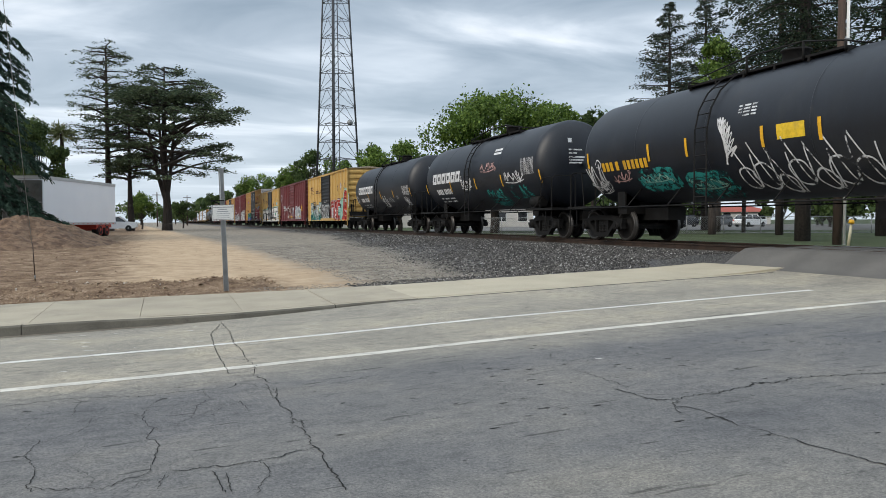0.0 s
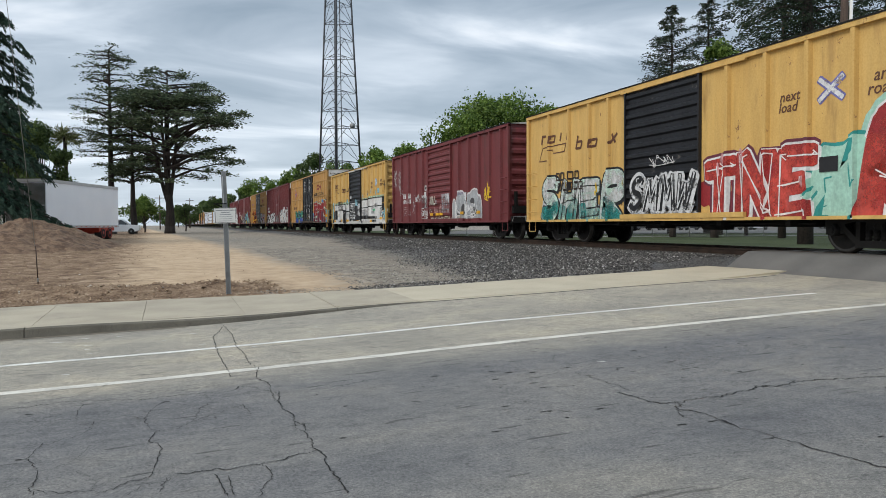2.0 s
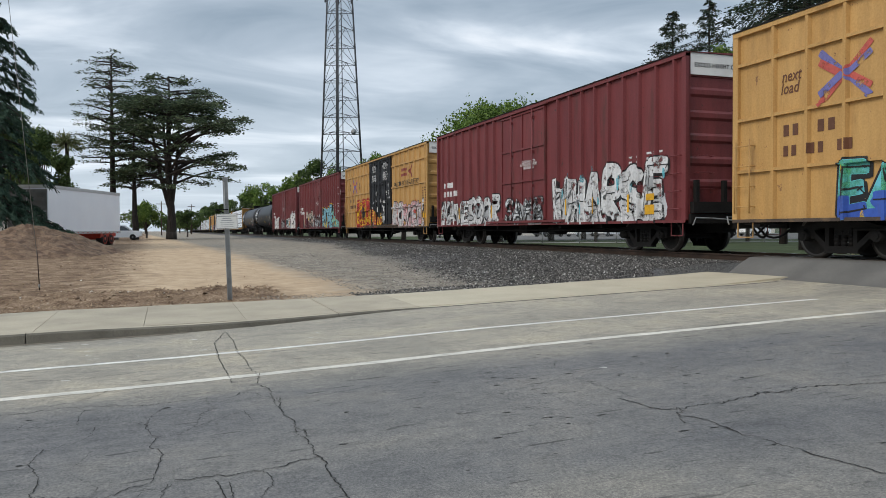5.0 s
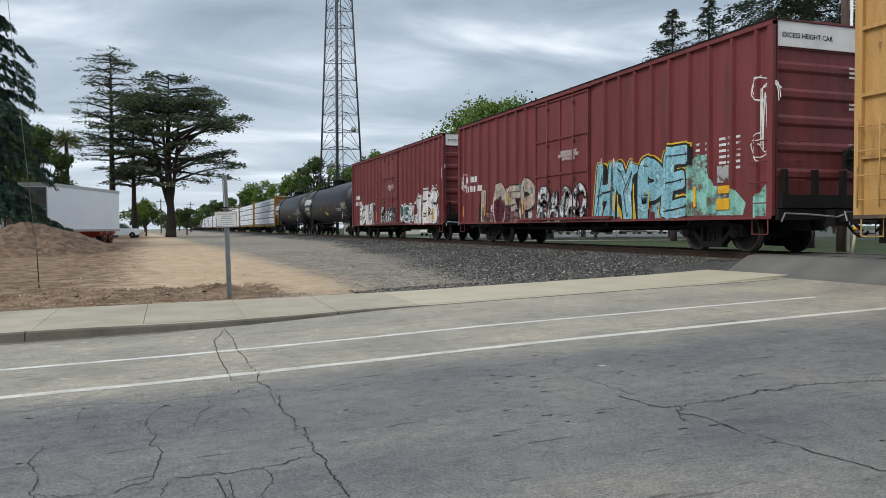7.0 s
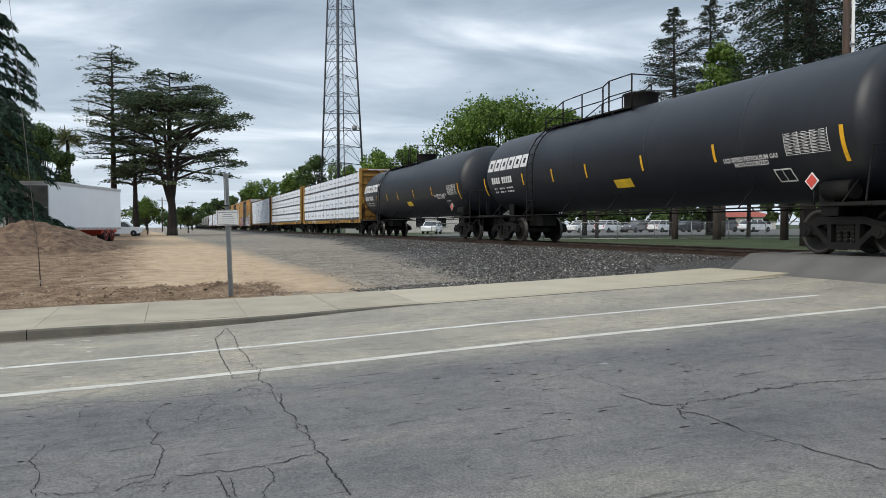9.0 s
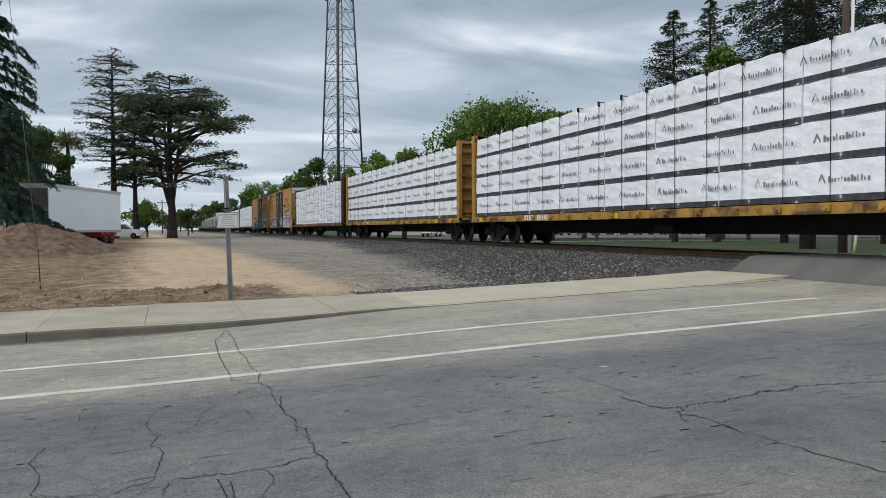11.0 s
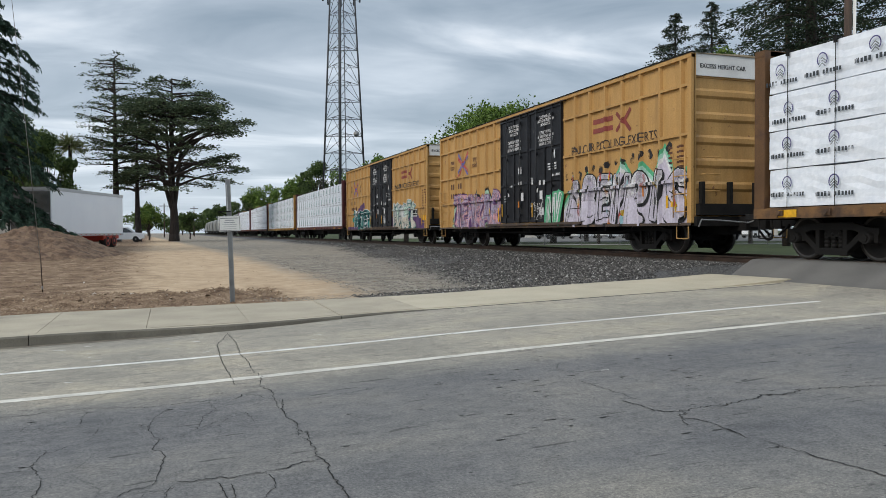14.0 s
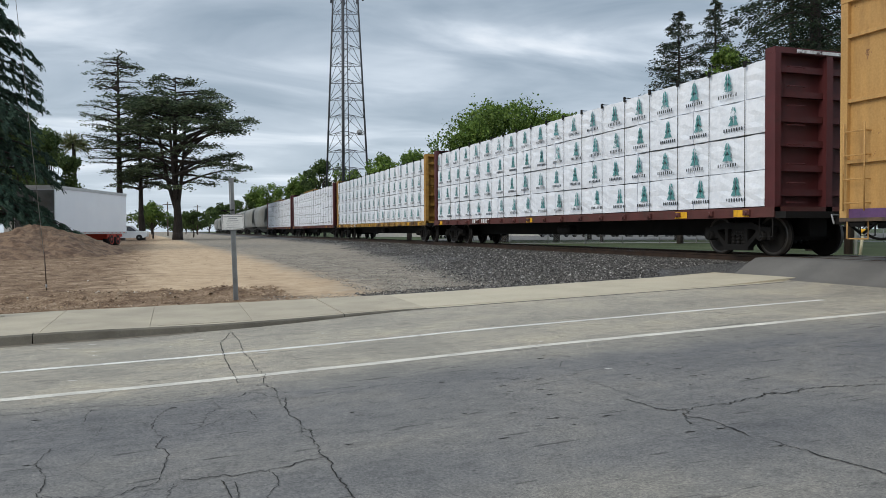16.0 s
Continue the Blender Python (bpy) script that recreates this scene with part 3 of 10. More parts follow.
crack([(0.73, 11.12), (0.77, 10.15), (0.74, 9.19), (0.78, 8.58), (0.77, 8.0), (0.82, 7.65), (0.76, 7.21)], 0.02)
crack([(0.71, 11.0), (0.53, 10.09), (0.52, 9.33), (0.51, 8.63), (0.53, 8.15), (0.54, 7.69), (0.54, 7.39)], 0.024)
crack([(0.55, 7.28), (0.67, 7.18), (0.76, 7.15), (0.81, 7.02), (0.83, 6.8)], 0.026)
crack([(0.83, 6.8), (0.81, 6.52), (0.79, 6.18)], 0.01)
crack([(0.86, 6.49), (0.81, 6.04), (0.83, 5.84), (0.86, 5.68), (0.83, 5.48), (0.86, 5.4), (0.9, 5.41), (0.87, 5.21), (0.86, 5.03), (0.88, 4.94), (0.84, 4.8), (0.87, 4.71), (0.88, 4.56), (0.86, 4.38), (0.87, 4.27), (0.88, 4.16), (0.87, 4.03), (0.87, 3.9)], 0.026)
crack([(0.83, 5.48), (0.83, 5.29), (0.86, 5.18)], 0.012)
crack([(0.6, 6.88), (0.71, 6.77), (0.79, 6.58), (0.87, 6.44)], 0.01)
crack([(-1.39, 6.99), (-1.14, 6.94), (-0.82, 7.03), (-0.46, 6.9), (-0.19, 6.8), (0.12, 6.82), (0.35, 6.76), (0.54, 6.77), (0.57, 6.9)], 0.02)
crack([(-1.43, 7.22), (-1.08, 7.13), (-0.79, 7.2), (-0.67, 7.32), (-0.59, 7.48), (-0.54, 7.61)], 0.009)
crack([(-0.46, 6.92), (-0.11, 7.03), (0.17, 7.0), (0.46, 7.06), (0.58, 7.04)], 0.009)
crack([(-0.77, 7.01), (-0.67, 6.87), (-0.68, 6.58), (-0.67, 6.33)], 0.009)
crack([(-1.7, 8.87), (-1.49, 8.82), (-1.32, 8.76)], 0.02)
crack([(-1.49, 8.51), (-1.27, 8.39), (-1.17, 8.43), (-0.91, 8.32), (-0.6, 8.37), (-0.34, 8.42), (-0.01, 8.48), (0.27, 8.45), (0.49, 8.46)], 0.014)
crack([(-0.8, 8.77), (-0.29, 8.71), (0.16, 8.63), (0.49, 8.68)], 0.007)
crack([(-0.15, 7.94), (-0.01, 7.96)], 0.03)
crack([(0.53, 8.25), (0.68, 8.13), (0.75, 8.01)], 0.01)
crack([(-1.21, 6.48), (-1.02, 6.43), (-0.66, 6.33), (-0.46, 6.34), (-0.43, 6.49)], 0.007)
crack([(-1.13, 6.03), (-1.0, 6.06), (-0.95, 6.23), (-0.84, 6.24)], 0.006)
crack([(-0.82, 5.64), (-0.74, 5.72), (-0.61, 5.81), (-0.55, 5.93), (-0.54, 6.2)], 0.008)
crack([(-0.92, 5.36), (-0.86, 5.36), (-0.84, 5.5), (-0.82, 5.64), (-0.82, 5.74)], 0.012)
crack([(-0.86, 5.36), (-0.79, 5.19), (-0.74, 5.05), (-0.73, 4.94), (-0.75, 4.78), (-0.71, 4.63)], 0.016)
crack([(-0.72, 4.69), (-0.54, 4.59), (-0.37, 4.53), (-0.3, 4.55), (-0.23, 4.62), (-0.13, 4.66), (-0.1, 4.75), (-0.09, 4.9), (-0.08, 5.09), (-0.06, 5.23), (-0.07, 5.35), (-0.14, 5.44), (-0.12, 5.6), (-0.09, 5.71), (-0.14, 5.8), (-0.18, 6.09), (-0.26, 6.2)], 0.014)
crack([(-0.18, 6.09), (-0.16, 6.26), (-0.12, 6.47), (-0.02, 6.65)], 0.008)
crack([(-0.09, 5.71), (0.01, 5.69), (0.08, 5.75), (0.17, 5.87), (0.27, 5.96), (0.37, 6.03), (0.54, 6.2)], 0.009)
crack([(0.16, 5.84), (0.19, 6.04), (0.23, 6.25), (0.29, 6.38)], 0.009)
crack([(0.29, 6.74), (0.3, 6.54), (0.33, 6.43)], 0.009)
crack([(0.38, 5.8), (0.48, 5.81), (0.57, 5.83), (0.57, 5.98), (0.54, 6.19)], 0.008)
crack([(-0.42, 6.26), (-0.3, 6.25), (-0.18, 6.2)], 0.006)
crack([(0.02, 4.66), (0.11, 4.63), (0.19, 4.65), (0.3, 4.62), (0.39, 4.62), (0.52, 4.6), (0.63, 4.63), (0.74, 4.7), (0.87, 4.71)], 0.024)
crack([(0.24, 4.54), (0.26, 4.41), (0.27, 4.27), (0.28, 4.15)], 0.016)
crack([(0.3, 4.47), (0.31, 4.31), (0.31, 4.14)], 0.012)
crack([(0.5, 4.58), (0.54, 4.48), (0.54, 4.35), (0.49, 4.25), (0.45, 4.14), (0.43, 4.06)], 0.013)
crack([(-0.02, 4.6), (-0.05, 4.5), (-0.06, 4.37)], 0.008)
crack([(0.87, 6.44), (1.07, 6.42), (1.36, 6.44), (1.69, 6.56), (2.0, 6.54), (2.3, 6.46)], 0.009)
crack([(3.36, 5.89), (3.38, 5.64), (3.39, 5.38), (3.4, 5.24), (3.39, 5.07)], 0.011)
crack([(3.27, 5.1), (3.31, 4.95), (3.32, 4.82), (3.32, 4.7), (3.48, 4.62), (3.6, 4.62), (3.72, 4.61), (3.84, 4.6), (3.99, 4.63), (4.18, 4.65), (4.35, 4.73), (4.44, 4.64), (4.66, 4.7), (4.85, 4.69), (5.07, 4.59), (5.26, 4.55), (5.55, 4.48)], 0.034)
crack([(3.33, 4.9), (3.42, 4.8), (3.49, 4.74)], 0.010)
crack([(4.44, 4.64), (4.57, 4.61), (4.71, 4.6)], 0.008)
crack([(3.49, 4.61), (3.43, 4.53), (3.35, 4.45), (3.33, 4.38), (3.27, 4.28)], 0.025)
crack([(3.37, 4.46), (3.42, 4.36), (3.45, 4.28), (3.44, 4.15), (3.43, 4.03), (3.44, 3.94), (3.4, 3.86), (3.45, 3.82), (3.47, 3.72), (3.47, 3.61), (3.5, 3.53), (3.48, 3.4), (3.51, 3.31), (3.52, 3.22), (3.55, 3.13), (3.55, 3.03), (3.58, 2.88)], 0.031)
crack([(3.45, 4.1), (3.42, 3.97)], 0.017)
crack([(2.88, 9.05), (3.15, 9.08), (3.43, 9.21), (3.83, 9.41), (4.08, 9.42), (4.08, 9.04), (4.12, 8.88)], 0.017)


def fine_cracks():
    """Hair cracks: a faint web in the crazed corner and a few short ones along the lane."""
    rng = random.Random(17)
    for k in range(26):
        x, y = (rng.uniform(-2.6, 0.3), rng.uniform(3.8, 7.0)) if k < 15 else (rng.uniform(1.2, 8.5), rng.uniform(3.5, 11.0))
        a = rng.uniform(-0.5, 0.5) + (1.5 if rng.random() < 0.3 else 0)
        pts = [(x, y)]
        for _ in range(rng.randint(2, 5)):
            a += rng.uniform(-0.6, 0.6)
            pts.append((pts[-1][0] + 0.16 * math.cos(a), pts[-1][1] + 0.16 * math.sin(a)))
        crack(pts, rng.choice((0.001, 0.002, 0.005)))
    for y, x, n in ((10.3, 2.6, 6), (8.4, 5.2, 7), (10.9, 5.5, 5), (9.9, -2.2, 5)):  # long faint seams along the shoulder
        crack([(x + 0.5 * j, y + rng.uniform(-0.05, 0.05)) for j in range(n)], 0.003)


fine_cracks()


def road_flecks():
    """Short dark rubber scuffs and a few white paint chips lying on the lane."""
    rng = random.Random(23)
    for key, n, label, cat in (("scuff", 150, "short dark rubber scuffs on the asphalt", "road scuffs"), ("paint_chip", 26, "small white chips of old paint", "paint chips")):
        bm = bmesh.new()
        for k in range(n):
            if key == "scuff":
                x, y = (rng.uniform(2.0, 8.0), rng.gauss(5.6, 0.7)) if k < 90 else (rng.uniform(-2.5, 8.0), rng.uniform(3.0, 7.2))
                w, h = rng.uniform(0.012, 0.05), rng.uniform(0.004, 0.012)
            else:
                x, y = (rng.uniform(-1.4, 0.5), rng.uniform(9.5, 11.1)) if k < 18 else (rng.uniform(-2, 7), rng.uniform(3.5, 10.5))
                w, h = rng.uniform(0.01, 0.07), rng.uniform(0.006, 0.02)
            bm.faces.new([bm.verts.new((x + w * rng.uniform(0.7, 1.2) * math.cos(a * 0.9), y + h * rng.uniform(0.6, 1.3) * math.sin(a * 0.9), road_z(x) + 0.0035)) for a in range(7)])
        tagged(part("road_" + key, bm, "crack" if key == "scuff" else "white_line_new"), label, cat, kind="stuff")


road_flecks()


def rocks(name, pts, sizes, mat, label, category, seed, flat=0.7):
    """Many loose stones in one mesh: bent four-sided caps sunk in the ground, each of its own size and turn."""
    rng = np.random.default_rng(seed)
    n = len(pts)
    base = np.array([(1, 0, 0), (0, 1, 0), (-1, 0, 0), (0, -1, 0), (0, 0, 0.85)], float)
    v = base[None] * rng.uniform(0.6, 1.25, (n, 5, 1)) + rng.uniform(-0.22, 0.22, (n, 5, 3))
    v *= np.array(sizes)[:, None, None]
    v[:, :, 2] *= flat
    v[:, :4, 2] -= 0.18 * np.array(sizes)[:, None]
    a = rng.uniform(0, 6.283, n)
    c, s = np.cos(a)[:, None], np.sin(a)[:, None]
    tilt = rng.uniform(-0.5, 0.5, (n, 1))
    x, y, z = v[:, :, 0], v[:, :, 1], v[:, :, 2]
    z2 = z + tilt * x
    out = np.stack([x * c - y * s, x * s + y * c, z2], -1) + np.array(pts)[:, None, :]
    f = np.array([(0, 1, 4), (1, 2, 4), (2, 3, 4), (3, 0, 4)])  # the lower half is buried
    faces = (f[None] + 5 * np.arange(n)[:, None, None]).reshape(-1, 3)
    me = bpy.data.meshes.new(name)
    me.from_pydata(out.reshape(-1, 3).tolist(), [], faces.tolist())
    me.materials.append(M[mat])
    return tagged(new(name, me), label, category, kind="stuff")


def island_material(name, stops, rough=0.9, rand_scale=1.0, translucent=0.0):
    """A colour of its own for every stone or leaf, with fine grain."""
    m = bpy.data.materials.new(name)
    m.use_nodes = True
    n, l = m.node_tree.nodes, m.node_tree.links
    p = n["Principled BSDF"]
    p.inputs["Roughness"].default_value = rough
    p.inputs["Specular IOR Level"].default_value = 0.25
    g = n.new("ShaderNodeNewGeometry")
    r = n.new("ShaderNodeValToRGB")
    e = r.color_ramp.elements
    e[0].position, e[0].color = stops[0][0], (*stops[0][1], 1)
    e[1].position, e[1].color = stops[-1][0], (*stops[-1][1], 1)
    for pos, c in stops[1:-1]:
        q = e.new(pos); q.color = (*c, 1)
    l.new(g.outputs["Random Per Island"], r.inputs[0])
    co = n.new("ShaderNodeTexCoord")
    t = n.new("ShaderNodeTexNoise"); t.inputs["Scale"].default_value = 0.45 if translucent else 30; t.inputs["Detail"].default_value = 4
    l.new(co.outputs["Object"], t.inputs[0])
    k = n.new("ShaderNodeMapRange"); k.inputs[1].default_value, k.inputs[2].default_value, k.inputs[3].default_value, k.inputs[4].default_value = 0.3, 0.7, 0.65, 1.3
    l.new(t.outputs[0], k.inputs[0])
    hv = n.new("ShaderNodeHueSaturation")
    l.new(k.outputs[0], hv.inputs["Value"]); l.new(r.outputs[0], hv.inputs["Color"])
    l.new(hv.outputs[0], p.inputs["Base Color"])
    if translucent:
        tr = n.new("ShaderNodeBsdfTranslucent")
        l.new(hv.outputs[0], tr.inputs[0])
        mx = n.new("ShaderNodeMixShader"); mx.inputs[0].default_value = translucent
        l.new(p.outputs[0], mx.inputs[1]); l.new(tr.outputs[0], mx.inputs[2]); l.new(mx.outputs[0], n["Material Output"].inputs[0])
    M[name] = m


island_material("ballast_stone", [(0, (0.018, 0.017, 0.017)), (0.45, (0.056, 0.053, 0.050)), (0.8, (0.12, 0.114, 0.107)), (0.96, (0.24, 0.23, 0.215)), (1, (0.5, 0.49, 0.47))])
island_material("gravel_stone", [(0, (0.06, 0.055, 0.05)), (0.5, (0.19, 0.175, 0.15)), (0.85, (0.32, 0.30, 0.265)), (1, (0.5, 0.47, 0.43))])
island_material("clod", [(0, (0.15, 0.10, 0.066)), (0.6, (0.25, 0.17, 0.11)), (0.96, (0.36, 0.27, 0.18)), (1, (0.5, 0.47, 0.42))])


def scatter():
    rng = np.random.default_rng(4)
    pts, size = [], []

    def add(n, fx, fy, lo, hi, sink=0.3):
        for _ in range(n):
            x, y = fx(), fy()
            s = lo + (hi - lo) * rng.random() ** 2
            pts.append((x, y, ground_z(x, y) + s * sink))
            size.append(s)
    U = rng.uniform
    for y0, y1, n in ((14.35, 18, 21000), (18, 24, 19000), (24, 34, 13000), (34, 50, 7000), (50, 75, 4000)):
        for _ in range(n):
            y = U(y0, y1)
            lo_x = min(9.8, 5.4 + 0.125 * (y - 14)) + 1.0 * noise.noise((y * 0.5, 3.3, 0)) + 0.4 * noise.noise((y * 2.0, 7.3, 0))
            x = lo_x + (12.9 - lo_x) * rng.random() ** 0.7
            if rng.random() < 0.9 * max(0.0, 1 - (x - lo_x) / 2.4):
                continue
            s = 0.014 + 0.027 * rng.random() ** 2 + (0.012 if y > 30 else 0)
            pts.append((x, y, ground_z(x, y) + s * 0.3))
            size.append(s)
    add(2600, lambda: U(3.4, 8.0), lambda: 14.33 + 0.8 * rng.random() ** 1.6, 0.012, 0.034)
    add(5000, lambda: U(14.5, 18.2), lambda: U(14, 60), 0.025, 0.06)
    add(2500, lambda: U(13.1, 14.4), lambda: U(14.2, 40), 0.025, 0.05)
    rocks("ballast", pts, size, "ballast_stone", "grey crushed stone ballast heaped along the rails", "ballast", 5)
    pts.clear(); size.clear()
    add(17000, lambda: 3.6 + 5.4 * rng.random(), lambda: 14.35 + 22 * rng.random() ** 1.5, 0.007, 0.026)
    add(1500, lambda: U(1.5, 5.0), lambda: 14.33 + 0.9 * rng.random() ** 2, 0.006, 0.02)
    rocks("gravel", pts, size, "gravel_stone", "loose sandy gravel between earth and ballast", "gravel", 6)
    pts.clear(); size.clear()
    add(5200, lambda: U(-7, 2.2), lambda: 14.35 + 3.6 * rng.random() ** 1.2, 0.004, 0.030)
    add(420, lambda: U(-7, 2.2), lambda: 14.6 + 3.0 * rng.random(), 0.02, 0.06)
    add(1900, lambda: U(-9, -1.0), lambda: 17 + 23 * rng.random() ** 1.3, 0.005, 0.045)
    add(260, lambda: U(-1, 5), lambda: U(18, 45), 0.006, 0.03)
    rocks("clods", pts, size, "clod", "brown clods of turned earth with pale stones", "earth clods", 7)
    pts.clear(); size.clear()


scatter()


def heap(name, cx, cy, rx, ry, h, seed, label):
    """A dumped heap of earth with a ragged skirt."""
    bm = bmesh.new()
    n, rings = 140, 52
    rows = []
    for j in range(rings + 1):
        q = j / rings
        row = []
        for k in range(n):
            a = 2 * math.pi * k / n
            w = 1 + 0.16 * noise.noise((math.cos(a) * 1.3, math.sin(a) * 1.3, seed))
            x, y = cx + rx * q * w * math.cos(a), cy + ry * q * w * math.sin(a)
            z = h * max(0, (1 - q) ** 0.95) * (1 + 0.1 * noise.noise((x * 0.8, y * 0.8, seed))) - 0.12 * q * q
            z += (0.16 * noise.noise((x * 1.4, y * 1.4, seed + 2)) + 0.12 * noise.noise((x * 3.3, y * 3.3, seed + 4)) + 0.075 * noise.noise((x * 8, y * 8, seed + 6))) * (1 - q * 0.55)
            row.append(bm.verts.new((x, y, ground_z(cx + rx * w * math.cos(a), cy + ry * w * math.sin(a)) * q + 0.33 * (1 - q) + z)))
        rows.append(row)
    for r0, r1 in zip(rows, rows[1:]):
        for k in range(n):
            bm.faces.new((r0[k], r1[k], r1[(k + 1) % n], r0[(k + 1) % n])).smooth = True
    tagged(part(name, bm, "dirt"), label, "dirt heap")


M["dirt"] = material("dirt", (0.225, 0.148, 0.095), (0.085, 0.052, 0.033), 0.95, scale=2.6, grain=16, bump=1.0, spots=(0.085, 0.05, 0.033), spot_scale=2.2, spot_low=0.52, spot_high=0.62, bump_dist=0.08)
heap("earth_mound", -6.2, 40.5, 4.3, 5.2, 1.55, 2.0, "large brown heap of dumped earth")
heap("earth_mound", -10.6, 41.5, 3.6, 4.4, 1.1, 8.0, "lower brown heap of dumped earth beside it")


def make_track():
    for x in (TRACK_X - 0.755, TRACK_X + 0.755):
        bm = bmesh.new()
        y0, y1 = -60, 700
        prof = [(-0.036, 0), (0.036, 0), (0.036, -0.035), (0.010, -0.048), (0.010, -0.145), (0.075, -0.165), (0.075, -0.18), (-0.075, -0.18), (-0.075, -0.165), (-0.010, -0.145), (-0.010, -0.048), (-0.036, -0.035)]
        a = [bm.verts.new((x + px, y0, RAIL_Z + pz)) for px, pz in prof]
        b = [bm.verts.new((x + px, y1, RAIL_Z + pz)) for px, pz in prof]
        for k in range(len(prof)):
            f = bm.faces.new((a[k], b[k], b[(k + 1) % len(prof)], a[(k + 1) % len(prof)]))
            f.material_index = 1 if k == 0 else 0
        tagged(part("rail", bm, ["rail", "rail_top"]), "rusty steel rail with a bright worn top", "rail", "rails of the track", "structure")
    bm = bmesh.new()
    box(bm, -1.3, 1.3, -0.11, 0.11, -0.17, 0.0)
    me = mesh_tie(bm)
    bed = tagged(new("track_bed"), "wooden sleepers under the rails", "railway track", kind="structure")
    for k in range(170):
        y = 14.4 + 0.55 * k
        o = new("sleeper", me)
        o.parent = bed
        o.matrix_basis = pose(TRACK_X, y, RAIL_Z - 0.185)


def mesh_tie(bm):
    me = bpy.data.meshes.new("sleeper")
    bm.to_mesh(me)
    bm.free()
    me.materials.append(M["tie"])
    return me


make_track()

# ------------------------------------------------------------------ train: paint on the cars
def paint(name, colour, worn=0.0, rough=0.55, soft=0.05, size=3.2):
    """Sprayed or stencilled paint; worn lets the metal below show through in flecks."""
    m = material("paint_" + name, colour, tuple(c * 0.66 for c in colour), rough, scale=1.6, grain=14, bump=0.0, spots=tuple(c * 0.5 + 0.04 for c in colour), spot_scale=2.2, spot_low=0.58, spot_high=0.78, stretch=(1, 1.6, 0.5))
    if worn:
        n, l = m.node_tree.nodes, m.node_tree.links
        out, p = n["Material Output"], n["Principled BSDF"]
        co = n.new("ShaderNodeTexCoord")
        t = n.new("ShaderNodeTexNoise"); t.inputs["Scale"].default_value = size; t.inputs["Detail"].default_value = 9; t.inputs["Roughness"].default_value = 0.68
        l.new(co.outputs["Object"], t.inputs[0])
        k = n.new("ShaderNodeMapRange"); k.inputs[1].default_value = worn - soft; k.inputs[2].default_value = worn + soft
        l.new(t.outputs[0], k.inputs[0])
        tr = n.new("ShaderNodeBsdfTransparent")
        mx = n.new("ShaderNodeMixShader")
        l.new(k.outputs[0], mx.inputs[0]); l.new(tr.outputs[0], mx.inputs[1]); l.new(p.outputs[0], mx.inputs[2])
        l.new(mx.outputs[0], out.inputs[0])
    M["p_" + name] = m


for nm, col, wr in [("white", (0.72, 0.72, 0.72), 0), ("white_worn", (0.66, 0.67, 0.68), 0.44), ("white_thin", (0.62, 0.64, 0.66), 0.50), ("black", (0.016, 0.016, 0.018), 0), ("black_worn", (0.02, 0.02, 0.022), 0.47),
                    ("red", (0.30, 0.025, 0.03), 0), ("fire_red", (0.30, 0.022, 0.018), 0), ("yellow", (0.75, 0.50, 0.03), 0), ("amber", (0.78, 0.42, 0.02), 0), ("mint", (0.36, 0.60, 0.50), 0),
                    ("green", (0.10, 0.42, 0.22), 0), ("teal", (0.03, 0.27, 0.25), 0), ("cyan", (0.13, 0.48, 0.58), 0), ("blue", (0.10, 0.33, 0.66), 0.36), ("pink", (0.68, 0.36, 0.38), 0), ("lilac", (0.50, 0.45, 0.60), 0),
                    ("purple", (0.12, 0.06, 0.16), 0), ("brown", (0.13, 0.055, 0.03), 0), ("grey", (0.35, 0.36, 0.37), 0.42), ("silver", (0.55, 0.57, 0.59), 0.40), ("maroon", (0.14, 0.03, 0.05), 0), ("logo_red", (0.26, 0.06, 0.05), 0.35),
                    ("royal", (0.04, 0.10, 0.42), 0), ("sky", (0.36, 0.62, 0.68), 0), ("deep_teal", (0.03, 0.11, 0.12), 0), ("pale_mint", (0.52, 0.70, 0.60), 0), ("pale_lilac", (0.60, 0.56, 0.66), 0), ("bone", (0.60, 0.56, 0.48), 0.40), ("signal_red", (0.60, 0.08, 0.06), 0), ("skin_pink", (0.55, 0.33, 0.30), 0.4), ("tag_teal", (0.03, 0.30, 0.27), 0.5), ("orange", (0.62, 0.20, 0.02), 0), ("royal_worn", (0.16, 0.16, 0.40), 0.42), ("red_worn", (0.5, 0.10, 0.08), 0.42)]:
    paint(nm, col, wr)
    paint(nm + "_fade", col, 0.5, soft=0.13, size=1.7)


def text_bm(words, size, bold=0.0, spacing=1.0, line=1.0):
    """Lettering in the built-in font, centred, in the plane of x and y."""
    cu = bpy.data.curves.new("lettering", "FONT")
    cu.body, cu.size, cu.align_x, cu.align_y = words, size, "CENTER", "CENTER"
    cu.offset, cu.space_character, cu.space_line, cu.resolution_u = bold, spacing, line, 2
    ob = bpy.data.objects.new("lettering", cu)
    me = bpy.data.meshes.new_from_object(ob)
    bm = bmesh.new()
    bm.from_mesh(me)
    bpy.data.objects.remove(ob)
    bpy.data.curves.remove(cu)
    bpy.data.meshes.remove(me)
    return bm


